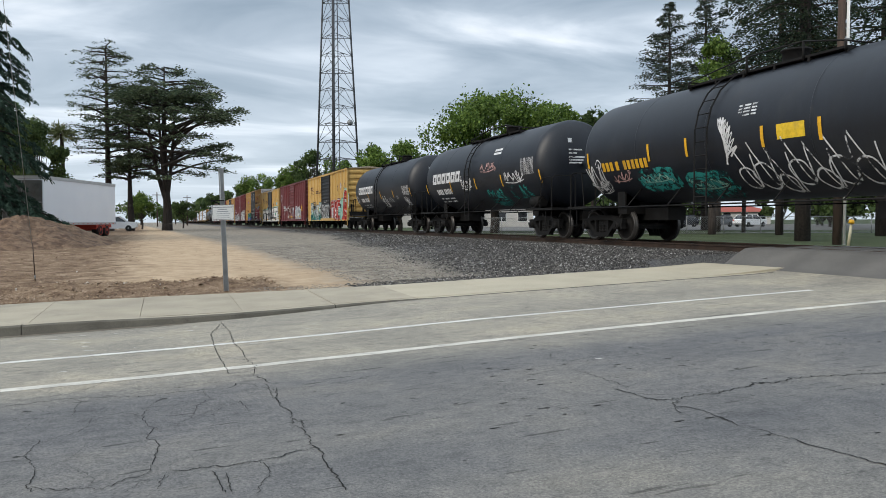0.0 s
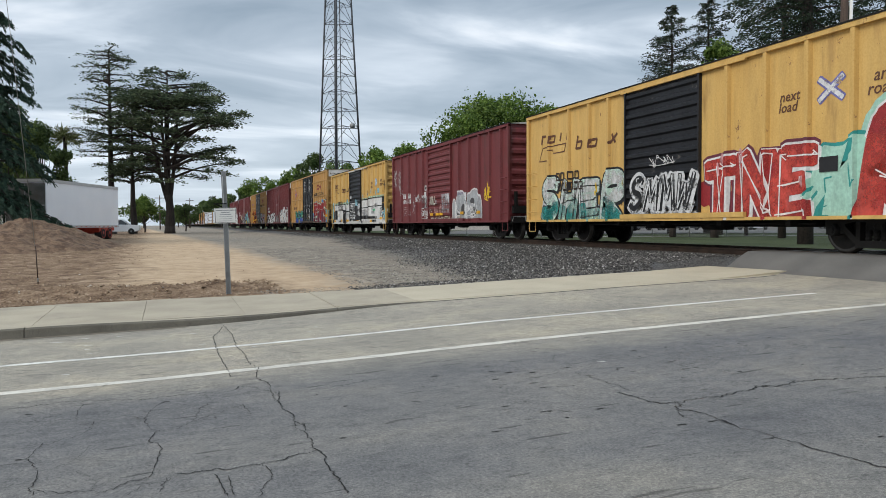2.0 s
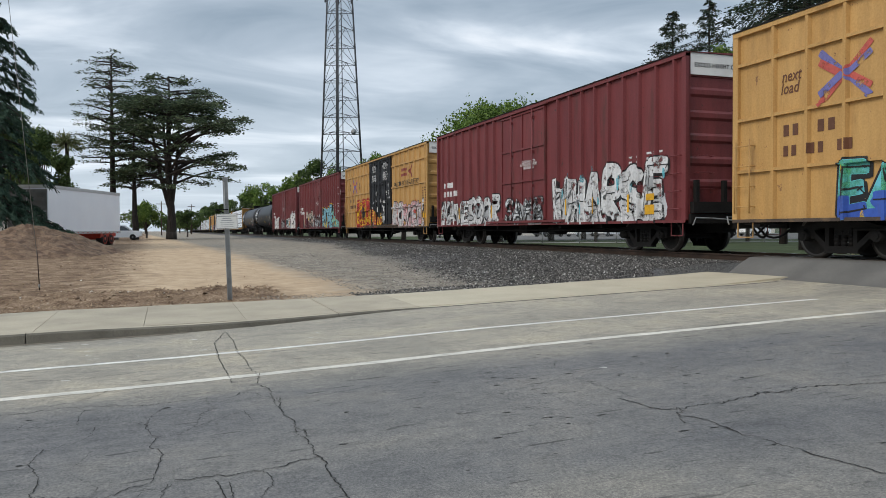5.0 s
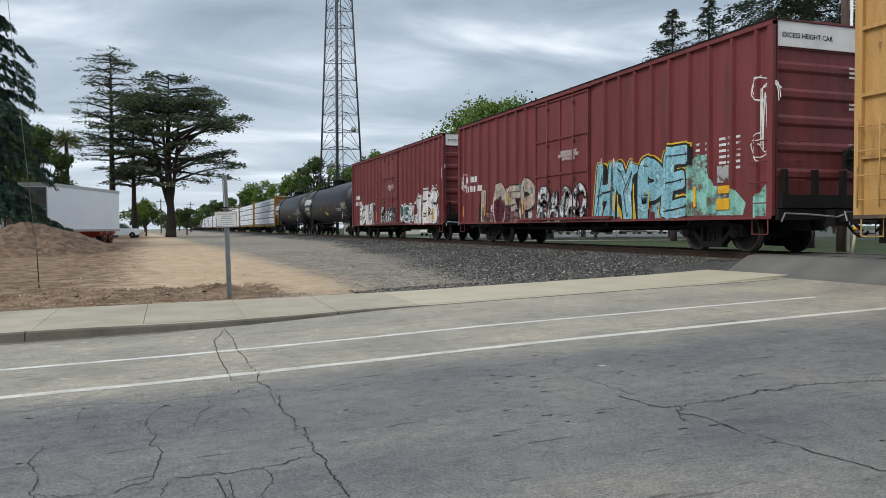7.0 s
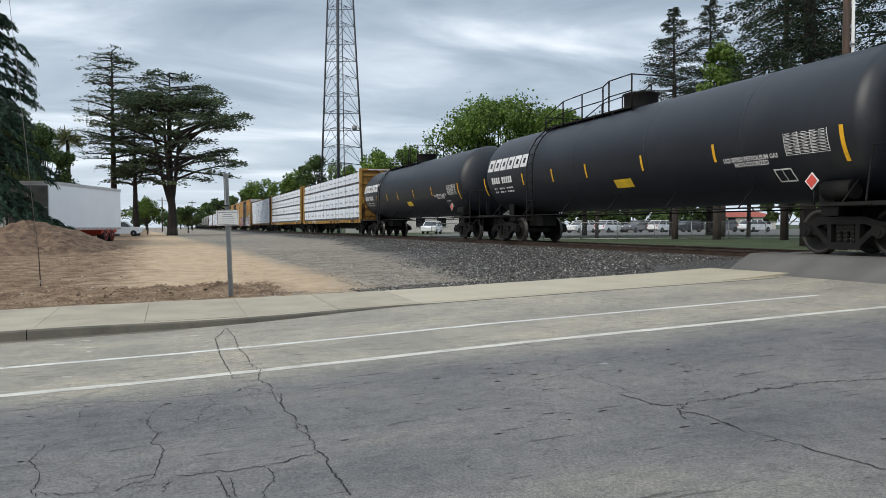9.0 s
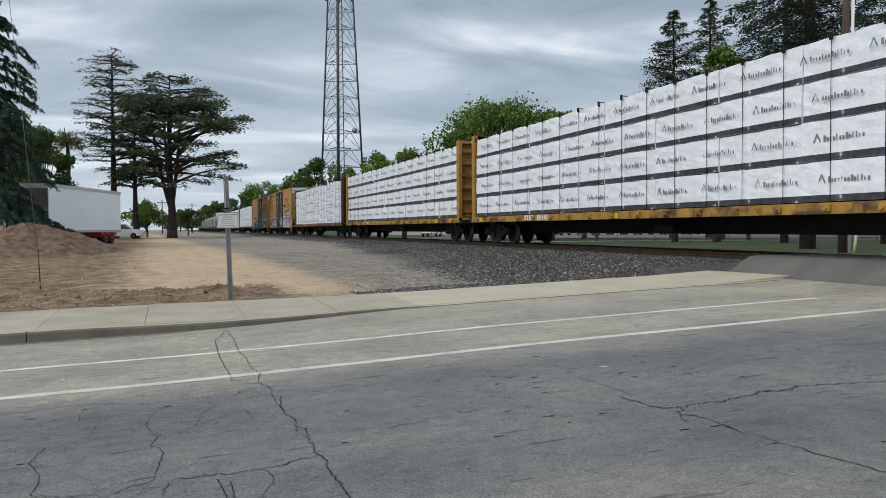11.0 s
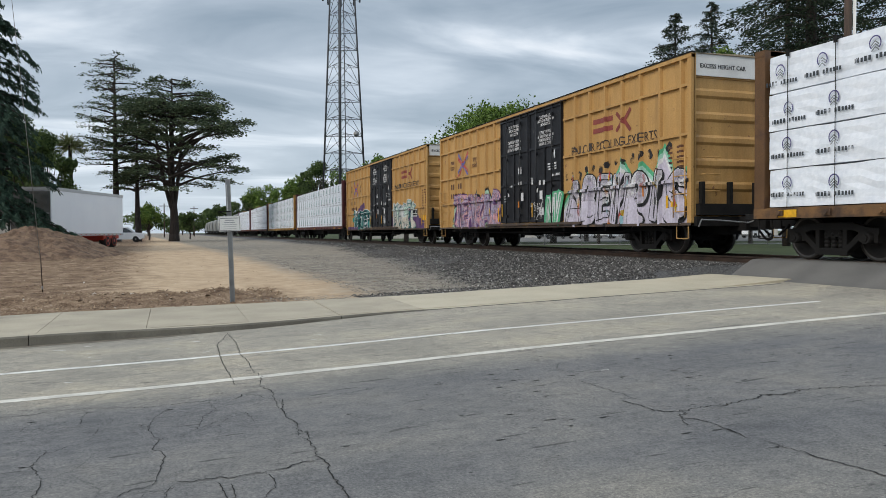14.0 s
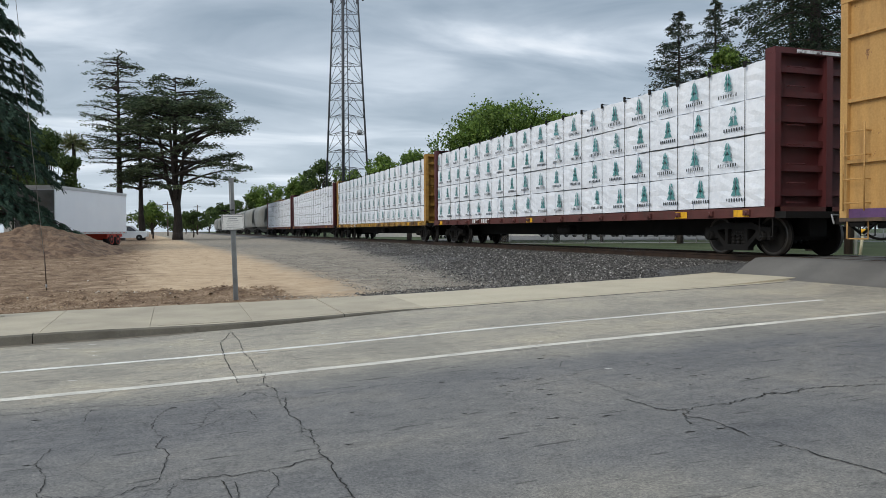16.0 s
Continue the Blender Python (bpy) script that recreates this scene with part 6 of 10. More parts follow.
    # running boards, pipe rail, end platforms
    bm = bmesh.new()
    for s in (-1, 1):
        tube(bm, (s * 1.5, -half + 0.2, 1.0), (s * 1.5, half - 0.2, 1.0), 0.022, seg=6)
        for k in range(7):
            y = -half + 0.9 + (2 * half - 1.8) * k / 6
            tube(bm, (s * 1.5, y, 1.0), (s * 1.02, y, zc - math.sqrt(r * r - 1.02 ** 2) + 0.02), 0.018, seg=5)
    parts_of("side_pipe", bm, "truck_black", car)
    for e in (-1, 1):
        bm = bmesh.new()
        ys = sorted((e * (half - 1.4), e * (half + 0.62)))
        box(bm, -1.5, 1.5, *ys, 0.98, 1.06)
        box(bm, -0.3, 0.3, *sorted((e * (half - 3.0), e * (half + 0.6))), 0.62, 0.98)
        box(bm, -0.95, 0.95, *sorted((e * (half - 1.9), e * (half - 1.45))), 0.8, zc - r + 0.3)
        for s in (-1, 1):
            box(bm, *sorted((s * 0.5, s * 1.0)), *sorted((e * (half - 1.9), e * (half - 1.5))), 1.0, 1.6)
        part("end_platform", bm, "truck_black", car)
        bm = bmesh.new()
        y = e * (half + 0.5)
        for xs in ((-1.45, -0.55), (0.55, 1.45)):
            pipe(bm, [(xs[0], y, 1.0), (xs[0], y, 2.05), (xs[0] + 0.1, y, 2.15), (xs[1] - 0.1, y, 2.15), (xs[1], y, 2.05), (xs[1], y, 1.0)], 0.02, 6)
        for s in (-1, 1):
            pipe(bm, [(s * 1.47, e * (half + 0.5), 1.05), (s * 1.47, e * (half + 0.5), 2.1), (s * 1.47, e * (half - 0.2), 2.1), (s * 1.47, e * (half - 0.35), 1.05)], 0.02, 6)
            pipe(bm, [(s * 1.47, e * (half + 0.5), 1.0), (s * 1.47, e * (half + 0.5), 0.45), (s * 1.47, e * (half + 0.1), 0.45), (s * 1.47, e * (half + 0.1), 1.0)], 0.018, 5)
        parts_of("end_railing", bm, "truck_black", car)
    bm = bmesh.new()
    tube(bm, (-1.0, -half + 1.0, 1.32), (-1.0, -half + 1.7, 1.32), 0.2, seg=14)
    part("brake_cylinder", bm, "truck_black", car)
    running_gear(car, half, 0.75 if not long_type else 1.2, 1.05)
    cars.append((car, (y0 + y1) / 2))
    return car, skin


# ------------------------------------------------------------------ train: centre-beam lumber cars
def lumber_car(label, y0, y1, deck, bulk, style, seed):
    half = (y1 - y0) / 2
    rng = random.Random(seed)
    car = thing("lumber_car", label, "lumber car", "cars of the train", m=pose(TRACK_X, (y0 + y1) / 2, RAIL_Z))
    bm = bmesh.new()
    for s in (-1, 1):
        a, b = sorted((s * 1.38, s * 1.54))
        box(bm, a, b, -half, half, 0.88, 1.10)
    box(bm, -1.45, 1.45, -half, half, 1.0, 1.11)
    for k in range(16):
        y = -half + 0.7 + (2 * half - 1.4) * k / 15
        box(bm, -1.5, 1.5, y - 0.06, y + 0.06, 0.9, 1.0)
    part("deck", bm, deck, car, "steel deck with side sills")
    bm = bmesh.new()
    box(bm, -0.25, 0.25, -half + 0.3, half - 0.3, 0.45, 0.9)
    tube(bm, (-0.9, -1.5, 0.62), (-0.9, -0.6, 0.62), 0.16, seg=10)
    part("underframe", bm, "truck_black", car)
    for k in range(18):
        y = -half + 0.8 + (2 * half - 1.6) * k / 17
        bm = bmesh.new()
        box(bm, -1.60, -1.53, y - 0.1, y + 0.1, 0.93, 1.05)
        tube(bm, (-1.64, y, 0.99), (-1.53, y, 0.99), 0.05, seg=8)
        part("winch", bm, deck, car)
    # bulkheads
    tb = 4.56
    for e in (-1, 1):
        bm = bmesh.new()
        ya, yb = sorted((e * half, e * (half - 0.30)))
        for x0, x1 in ((-1.52, -1.36), (1.36, 1.52), (-0.09, 0.09)):
            box(bm, x0, x1, ya, yb, 1.0, tb)
        plate = bmesh.new()
        box(plate, -1.505, 1.505, *sorted((e * (half - 0.235), e * (half - 0.294))), 1.0, tb - 0.01)
        box(bm, -1.526, 1.526, ya + 0.006, yb - 0.006, tb - 0.12, tb + 0.006)
        for k in range(6):
            z = 1.35 + k * 0.54
            box(bm, -1.355, 1.355, *sorted((e * (half - 0.1), e * (half - 0.232))), z, z + 0.14)
        b = part("bulkhead", plate, bulk, car, "ribbed steel end bulkhead")
        parts_of("bulkhead_rib", bm, bulk, b)
        bm = bmesh.new()
        for k in range(8):
            z = 1.2 + 0.42 * k
            pipe(bm, [(-1.2, e * half, z), (-1.2, e * (half + 0.06), z), (-0.75, e * (half + 0.06), z), (-0.75, e * half, z)], 0.014, 5)
        parts_of("end_rung", bm, bulk, b)
        bm = bmesh.new()
        box(bm, -0.95, 0.95, *sorted((e * (half + 0.015), e * (half + 0.02))), tb - 0.1, tb - 0.03)
        part("warning_strip", bm, "p_white_worn", b)
        bm = bmesh.new()
        box(bm, -1.5, 1.5, *sorted((e * (half - 0.1), e * (half + 0.3))), 0.86, 1.0)
        for s in (-1, 1):
            pipe(bm, [(s * 1.48, e * (half - 0.1), 0.9), (s * 1.48, e * (half - 0.1), 0.45), (s * 1.48, e * (half - 0.5), 0.45), (s * 1.48, e * (half - 0.5), 0.9)], 0.018, 5)
        part("end_sill", bm, "truck_black", car)
    bm = bmesh.new()
    box(bm, -0.06, 0.06, -half + 0.3, half - 0.3, 1.1, tb - 0.1)
    part("centre_beam", bm, bulk, car)
    # wrapped bundles: four tiers of packs on both sides of the beam
    n = 9
    ya, yb = -half + 0.36, half - 0.12 if style == "bands" else half - 0.36
    yb = half - 0.36
    step = (yb - ya) / n
    tiers = [1.13, 1.95, 2.77, 3.58, 4.39]
    meshes = {}
    rows = []  # middle, length, foot and head of each pack on the near side, for its print
    if style == "plain":  # uneven stacks of packs, the joints out of step
        y = ya
        while y < yb - 0.4:
            ln = min(rng.choice((2.45, 2.45, 3.05, 4.9)), yb - y)
            if yb - y - ln < 1.2:
                ln = yb - y
            zs = list(rng.choice(((1.13, 1.95, 2.77, 3.58, 4.39), (1.13, 1.62, 2.1, 2.92, 3.5, 4.3), (1.13, 1.9, 2.4, 3.2, 3.65, 4.42), (1.13, 1.95, 2.45, 3.26, 4.08, 4.36))))
            for z0, z1 in zip(zs, zs[1:]):
                for s in (-1, 1):
                    bm = bmesh.new()
                    bundle(bm, ln - rng.uniform(0.012, 0.05), 1.30, z1 - z0 - 0.02, rng, False)
                    made("lumber_pack", mesh_of("lumber_pack", bm, ["wrap", "wrap_dark"]), car, pose(s * 0.80 + (rng.uniform(-0.02, 0.035) if s < 0 else 0), y + ln / 2, z0, 0, 0, 0 if s < 0 else 180), "lumber pack in white wrapping")
                rows.append((y + ln / 2, ln, z0, z1))
            y += ln
        bm = bmesh.new()
        box(bm, -1.35, -0.2, -half + 8.6, half - 7.0, 4.40, 4.46)
        box(bm, -1.42, -1.2, -half + 9.0, half - 7.4, 4.44, 4.51)
        part("loose_board", bm, "bulk_yellow", car, "bare tan boards on the load's top")
    else:
        for j in range(4):
            z0, z1 = tiers[j], tiers[j + 1]
            for v in range(3):
                bm = bmesh.new()
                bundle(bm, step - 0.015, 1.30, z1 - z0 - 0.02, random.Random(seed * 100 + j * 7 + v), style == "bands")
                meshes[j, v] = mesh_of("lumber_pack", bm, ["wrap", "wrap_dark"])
            for k in range(n):
                out = rng.uniform(-0.03, 0.03)
                for s in (-1, 1):
                    y = ya + step * (k + 0.5)
                    made("lumber_pack", meshes[j, rng.randrange(3)], car, pose(s * 0.80 + (out if s < 0 else 0), y, z0, 0, 0, 0 if s < 0 else 180), "lumber pack in white wrapping")
    # straps and marks
    skin = Skin(1.485)
    bm = bmesh.new()
    for k in range(int((yb - ya) / 1.23) + 1):
        y = ya + 0.6 + 1.23 * k
        if y < yb:
            box(bm, -1.50, -1.492, y - 0.006, y + 0.006, 1.1, 4.42)
            box(bm, -1.5, -0.4, y - 0.008, y + 0.008, 4.40, 4.425)
            box(bm, -1.52, -1.48, y - 0.035, y + 0.035, 4.30, 4.44)
    parts_of("strap", bm, "truck_black", car)
    marks = bmesh.new()
    words = bmesh.new()
    for j in range(4):
        zc = (tiers[j] + tiers[j + 1]) / 2
        y = yb - rng.uniform(0.2, 0.7)
        while y > ya + 0.6:
            if style == "tree":
                for q in range(3):  # a stylised fir of three leaning blades
                    z = zc - 0.14 + 0.14 * q
                    w = 0.17 - 0.036 * q
                    for s in (-1, 1):
                        marks.faces.new([marks.verts.new((0, y + s * a, b)) for a, b in ((0.012, z), (w, z + 0.0), (w * 0.55, z + 0.12), (0.012, z + 0.22 - 0.03 * q))])
                [rect(words, y + 0.33 - 0.085 * q - 0.045, y + 0.33 - 0.085 * q, zc - 0.28, zc - 0.20) for q in range(8)]
                y -= 1.22 + rng.uniform(-0.05, 0.05)
            elif style == "bands":
                ribbon(marks, [(y, zc - 0.03), (y - 0.08, zc + 0.13), (y - 0.16, zc - 0.03)], 0.032)
                for q, w in enumerate((0.1, 0.1, 0.07, 0.1, 0.07, 0.1, 0.1, 0.12, 0.1, 0.04, 0.06, 0.04, 0.09)):
                    x = y - 0.24 - q * 0.076
                    rect(words, x - w * 0.52, x, zc - 0.035, zc + (0.085 if q in (0, 4, 7, 9, 10) else 0.04))
                y -= 1.75 + rng.uniform(-0.1, 0.1)
            else:
                break
    rings = bmesh.new()
    for yc, ln, z0, z1 in rows:
        h = z1 - z0
        k = min(1.0, h / 0.8)
        y = yc + ln / 2 - rng.uniform(0.35, 0.7)
        while y > yc - ln / 2 + 0.35:
            zc = z0 + h * rng.uniform(0.5, 0.62)
            ribbon(rings, [(y + 0.12 * k * math.cos(a), zc + 0.02 + 0.13 * k * math.sin(a)) for a in [-0.75 + 0.31 * q for q in range(16)]], 0.026 * k)
            for q in range(3):
                ribbon(marks, [(y + 0.08 * k, zc - (0.12 - 0.055 * q) * k), (y, zc - (0.05 - 0.055 * q) * k), (y - 0.08 * k, zc - (0.12 - 0.055 * q) * k)], 0.022 * k)
            x = y + 0.45 * k
            for w in (0.03, 0.07, 0.06, 0.07, 0.07, -0.05, 0.06, 0.07, 0.06, 0.06, 0.05, 0.06):
                if w > 0:
                    rect(words, x - w * k * 0.85, x, zc - 0.27 * k, zc - (0.19 if w < 0.07 else 0.175) * k)
                x -= abs(w) * k * 1.32
            y -= rng.uniform(1.05, 1.3)
    lay(car, skin, rings, "p_ring_mark", 2, "printed_mark")
    tag = lay(car, skin, marks, {"tree": "p_teal_mark", "bands": "p_grey_mark"}.get(style, "p_grey_mark"), 2, "printed_mark", "printed marks on the wrapping")
    lay(car, skin, words, "p_dark_mark" if style != "bands" else "p_grey_mark", 2, "printed_mark")
    side = Skin(1.54)
    bars(car, side, half - 5.2, 0.92, (0.13, 0.13, 0.13, 0.13, -0.2, 0.12, 0.12, 0.12, 0.12, 0.12), 0.17, "p_white", 0.06)
    reflectors(car, side, [-half + 1.0, -half + 3.2, 0.6, half - 1.0], 0.90, 0.5, 0.16, "p_amber")
    running_gear(car, half, 1.7, 0.9)
    cars.append((car, (y0 + y1) / 2))


def bundle(bm, length, width, height, rng, band):
    """A wrapped pack: a slightly slack, creased block, its wrap printed with a dark band along the foot."""
    nx, ny, nz = 2, 8, 6
    h = length / 2

    def at(i, j, k):
        x, y, z = -width / 2 + width * i / nx, -h + length * j / ny, height * k / nz
        edge = (i in (0, nx)) + (j in (0, ny)) + (k in (0, nz))
        if i == 0:
            x += rng.uniform(-0.012, 0.012)
        if k == nz:
            z += rng.uniform(-0.02, 0.006)
        if edge >= 2:
            x *= 0.992
        return bm.verts.new((x, y, z))
    g = {}
    for i in range(nx + 1):
        for j in range(ny + 1):
            for k in range(nz + 1):
                if i in (0, nx) or j in (0, ny) or k in (0, nz):
                    g[i, j, k] = at(i, j, k)

    def face(a, b, c, d, mi=0):
        f = bm.faces.new((g[a], g[b], g[c], g[d]))
        f.material_index = mi
    for j in range(ny):
        for k in range(nz):
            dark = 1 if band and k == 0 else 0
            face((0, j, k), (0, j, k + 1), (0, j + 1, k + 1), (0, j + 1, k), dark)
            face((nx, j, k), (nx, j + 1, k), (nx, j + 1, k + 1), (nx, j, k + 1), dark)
    for i in range(nx):
        for k in range(nz):
            face((i, 0, k), (i + 1, 0, k), (i + 1, 0, k + 1), (i, 0, k + 1))
            face((i, ny, k), (i, ny, k + 1), (i + 1, ny, k + 1), (i + 1, ny, k))
        for j in range(ny):
            face((i, j, nz), (i + 1, j, nz), (i + 1, j + 1, nz), (i, j + 1, nz))
            face((i, j, 0), (i, j + 1, 0), (i + 1, j + 1, 0), (i + 1, j, 0))


# ------------------------------------------------------------------ train: covered hoppers
def hopper_car(y0, y1):
    half = (y1 - y0) / 2
    car = thing("hopper_car", "pale grey covered hopper car with rounded sides", "hopper car", "cars of the train", m=pose(TRACK_X, (y0 + y1) / 2, RAIL_Z))
    bm = bmesh.new()
    prof = []
    for k in range(19):
        a = math.pi * (k / 18)
        prof.append((-1.6 * math.copysign(abs(math.cos(a)) ** 0.55, math.cos(a)), 2.9 + 1.65 * math.sin(a) ** 0.7))
    prof = [(-1.45, 1.3), (-1.58, 2.0)] + prof + [(1.58, 2.0), (1.45, 1.3)]
    rows = [[bm.verts.new((x, e * half * (0.94 if z > 2 else 0.8), z)) for x, z in prof] for e in (-1, 1)]
    for k in range(len(prof) - 1):
        bm.faces.new((rows[0][k], rows[1][k], rows[1][k + 1], rows[0][k + 1])).smooth = True
    bm.faces.new(rows[0]); bm.faces.new(rows[1][::-1])
    part("body", bm, "grey_paint", car)
    for k in range(3):
        bm = bmesh.new()
        y = (k - 1) * half * 0.5
        top = [bm.verts.new((x, y + d, 1.4)) for x, d in ((-1.4, -2), (1.4, -2), (1.4, 2), (-1.4, 2))]
        low = [bm.verts.new((x, y + d, 0.45)) for x, d in ((-0.5, -0.5), (0.5, -0.5), (0.5, 0.5), (-0.5, 0.5))]
        for q in range(4):
            bm.faces.new((top[q], low[q], low[(q + 1) % 4], top[(q + 1) % 4]))
        bm.faces.new(low)
        part("hopper_bay", bm, "grey_paint", car)
    bm = bmesh.new()
    box(bm, -1.5, 1.5, -half, half, 0.95, 1.1)
    for e in (-1, 1):
        for s in (-1, 1):
            tube(bm, (s * 1.2, e * (half - 0.1), 1.0), (s * 1.1, e * half * 0.9, 3.6), 0.05, seg=6)
    part("frame", bm, "truck_black", car)
    bm = bmesh.new()
    box(bm, -0.5, 0.5, -half * 0.9, half * 0.9, 4.58, 4.64)
    part("roof_walk", bm, "galvanised", car)
    running_gear(car, half, 1.7, 0.9)
    cars.append((car, (y0 + y1) / 2))


# ------------------------------------------------------------------ train: the cars in order
cars = []
M["roof_metal"] = material("roof_metal", (0.42, 0.36, 0.25), (0.25, 0.19, 0.12), 0.6, 0.1, scale=1.5, grain=20, bump=0.1, spots=(0.45, 0.45, 0.43), spot_scale=0.8)
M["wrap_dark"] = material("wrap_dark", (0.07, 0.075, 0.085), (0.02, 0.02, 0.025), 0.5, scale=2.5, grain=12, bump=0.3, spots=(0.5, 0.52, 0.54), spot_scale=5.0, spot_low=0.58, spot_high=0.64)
M["sill_yellow"] = material("sill_yellow", (0.42, 0.25, 0.045), (0.24, 0.13, 0.03), 0.6, scale=2, spots=(0.075, 0.04, 0.022), spot_scale=1.6, spot_low=0.46, spot_high=0.60)
M["sill_brown"] = material("sill_brown", (0.20, 0.105, 0.04), (0.09, 0.05, 0.025), 0.65, scale=2, spots=(0.05, 0.03, 0.02), spot_scale=1.6, spot_low=0.48, spot_high=0.62)
M["sill_red"] = material("sill_red", (0.11, 0.035, 0.03), (0.06, 0.022, 0.02), 0.6, scale=2, spots=(0.06, 0.04, 0.03), spot_scale=2.5)
M["bulk_yellow"] = material("bulk_yellow", (0.42, 0.24, 0.05), (0.26, 0.13, 0.03), 0.6, scale=1.5, spots=(0.12, 0.06, 0.03), spot_scale=1.5)
M["bulk_brown"] = material("bulk_brown", (0.14, 0.072, 0.028), (0.07, 0.036, 0.016), 0.6, scale=1.5, spots=(0.06, 0.03, 0.02), spot_scale=1.5)
M["bulk_red"] = material("bulk_red", (0.10, 0.022, 0.024), (0.06, 0.015, 0.016), 0.55, scale=1.5, spots=(0.05, 0.02, 0.02), spot_scale=1.5)
paint("ring_mark", (0.09, 0.08, 0.22), 0.38); paint("teal_mark", (0.10, 0.30, 0.31), 0.40); paint("grey_mark", (0.20, 0.22, 0.23), 0.42); paint("dark_mark", (0.05, 0.06, 0.07), 0.4)


def logo_blocks(car, skin, y, z, h, n=6, w=0.5):
    """Six plain slanted white frames for the owner's mark."""
    bm = bmesh.new()
    for k in range(n):
        a, b, t = y - k * w, y - k * w - w * 0.86, w * 0.27
        rect(bm, b, a, z + h * 0.70, z + h); rect(bm, b, a, z, z + h * 0.30)
        rect(bm, a - t, a, z + h * 0.3, z + h * 0.7); rect(bm, b, b + t, z + h * 0.3, z + h * 0.7)
    for k, f in enumerate(bm.faces):
        for v in f.verts:
            v.co.y -= (v.co.z - z) * 0.25
            v.co.x = 0.0005 * (k % 4)
    lay(car, skin, bm, "p_white", 2, "owner_mark", "white owner's mark in plain slanted frames")


def tank_marks(car, skin, y_logo, z_logo, h, w):
    logo_blocks(car, skin, y_logo, z_logo, h, 6, w)
    bars(car, skin, y_logo - 0.35, z_logo - 0.5, (0.15, 0.15, 0.15, 0.15, -0.1, 0.14, 0.14, 0.14, 0.14, 0.14), 0.24, "p_white", 0.05)
    for k in range(2):
        bars(car, skin, y_logo - 0.45, z_logo - 0.72 - 0.13 * k, (0.1, 0.12, -0.1, 0.3, 0.12, -0.1, 0.1, 0.22, 0.14), 0.06, "p_white_worn", 0.05)


def table_mark(car, skin, y, z, w, h):
    bm = bmesh.new()
    for k in range(8):
        rect(bm, y - w, y, z + h * k / 8, z + h * k / 8 + 0.010)
        for q in range(5):
            rect(bm, y - w * (q + 0.75) / 5, y - w * (q + 0.1) / 5, z + h * k / 8 + 0.032, z + h * k / 8 + 0.046)
    for q in (0, 0.33, 0.62, 1):
        rect(bm, y - w * q - 0.008, y - w * q + 0.008, z, z + h)
    lay(car, skin, bm, "p_white", 2, "data_table", "white stencilled data table")


def end_stencil(car, half, zc):
    bm = bmesh.new()
    for k, (w, z) in enumerate(((1.0, 0.7), (0.5, 0.42), (0.3, 0.3), (0.6, 0.16), (0.55, 0.06), (0.5, -0.04))):
        quad(bm, [(-0.5, -half + 0.03 - 0.0, zc + z), (-0.5 + w, -half + 0.03, zc + z), (-0.5 + w, -half + 0.03, zc + z + (0.15 if k == 0 else 0.05)), (-0.5, -half + 0.03, zc + z + (0.15 if k == 0 else 0.05))])
    for v in bm.verts:
        d = math.hypot(v.co.x, v.co.z - zc) / 1.55
        v.co.y = -half + 0.62 * (1 - math.sqrt(max(0, 1 - d * d))) - 0.02
    part("stencil", bm, "p_white_worn", car)


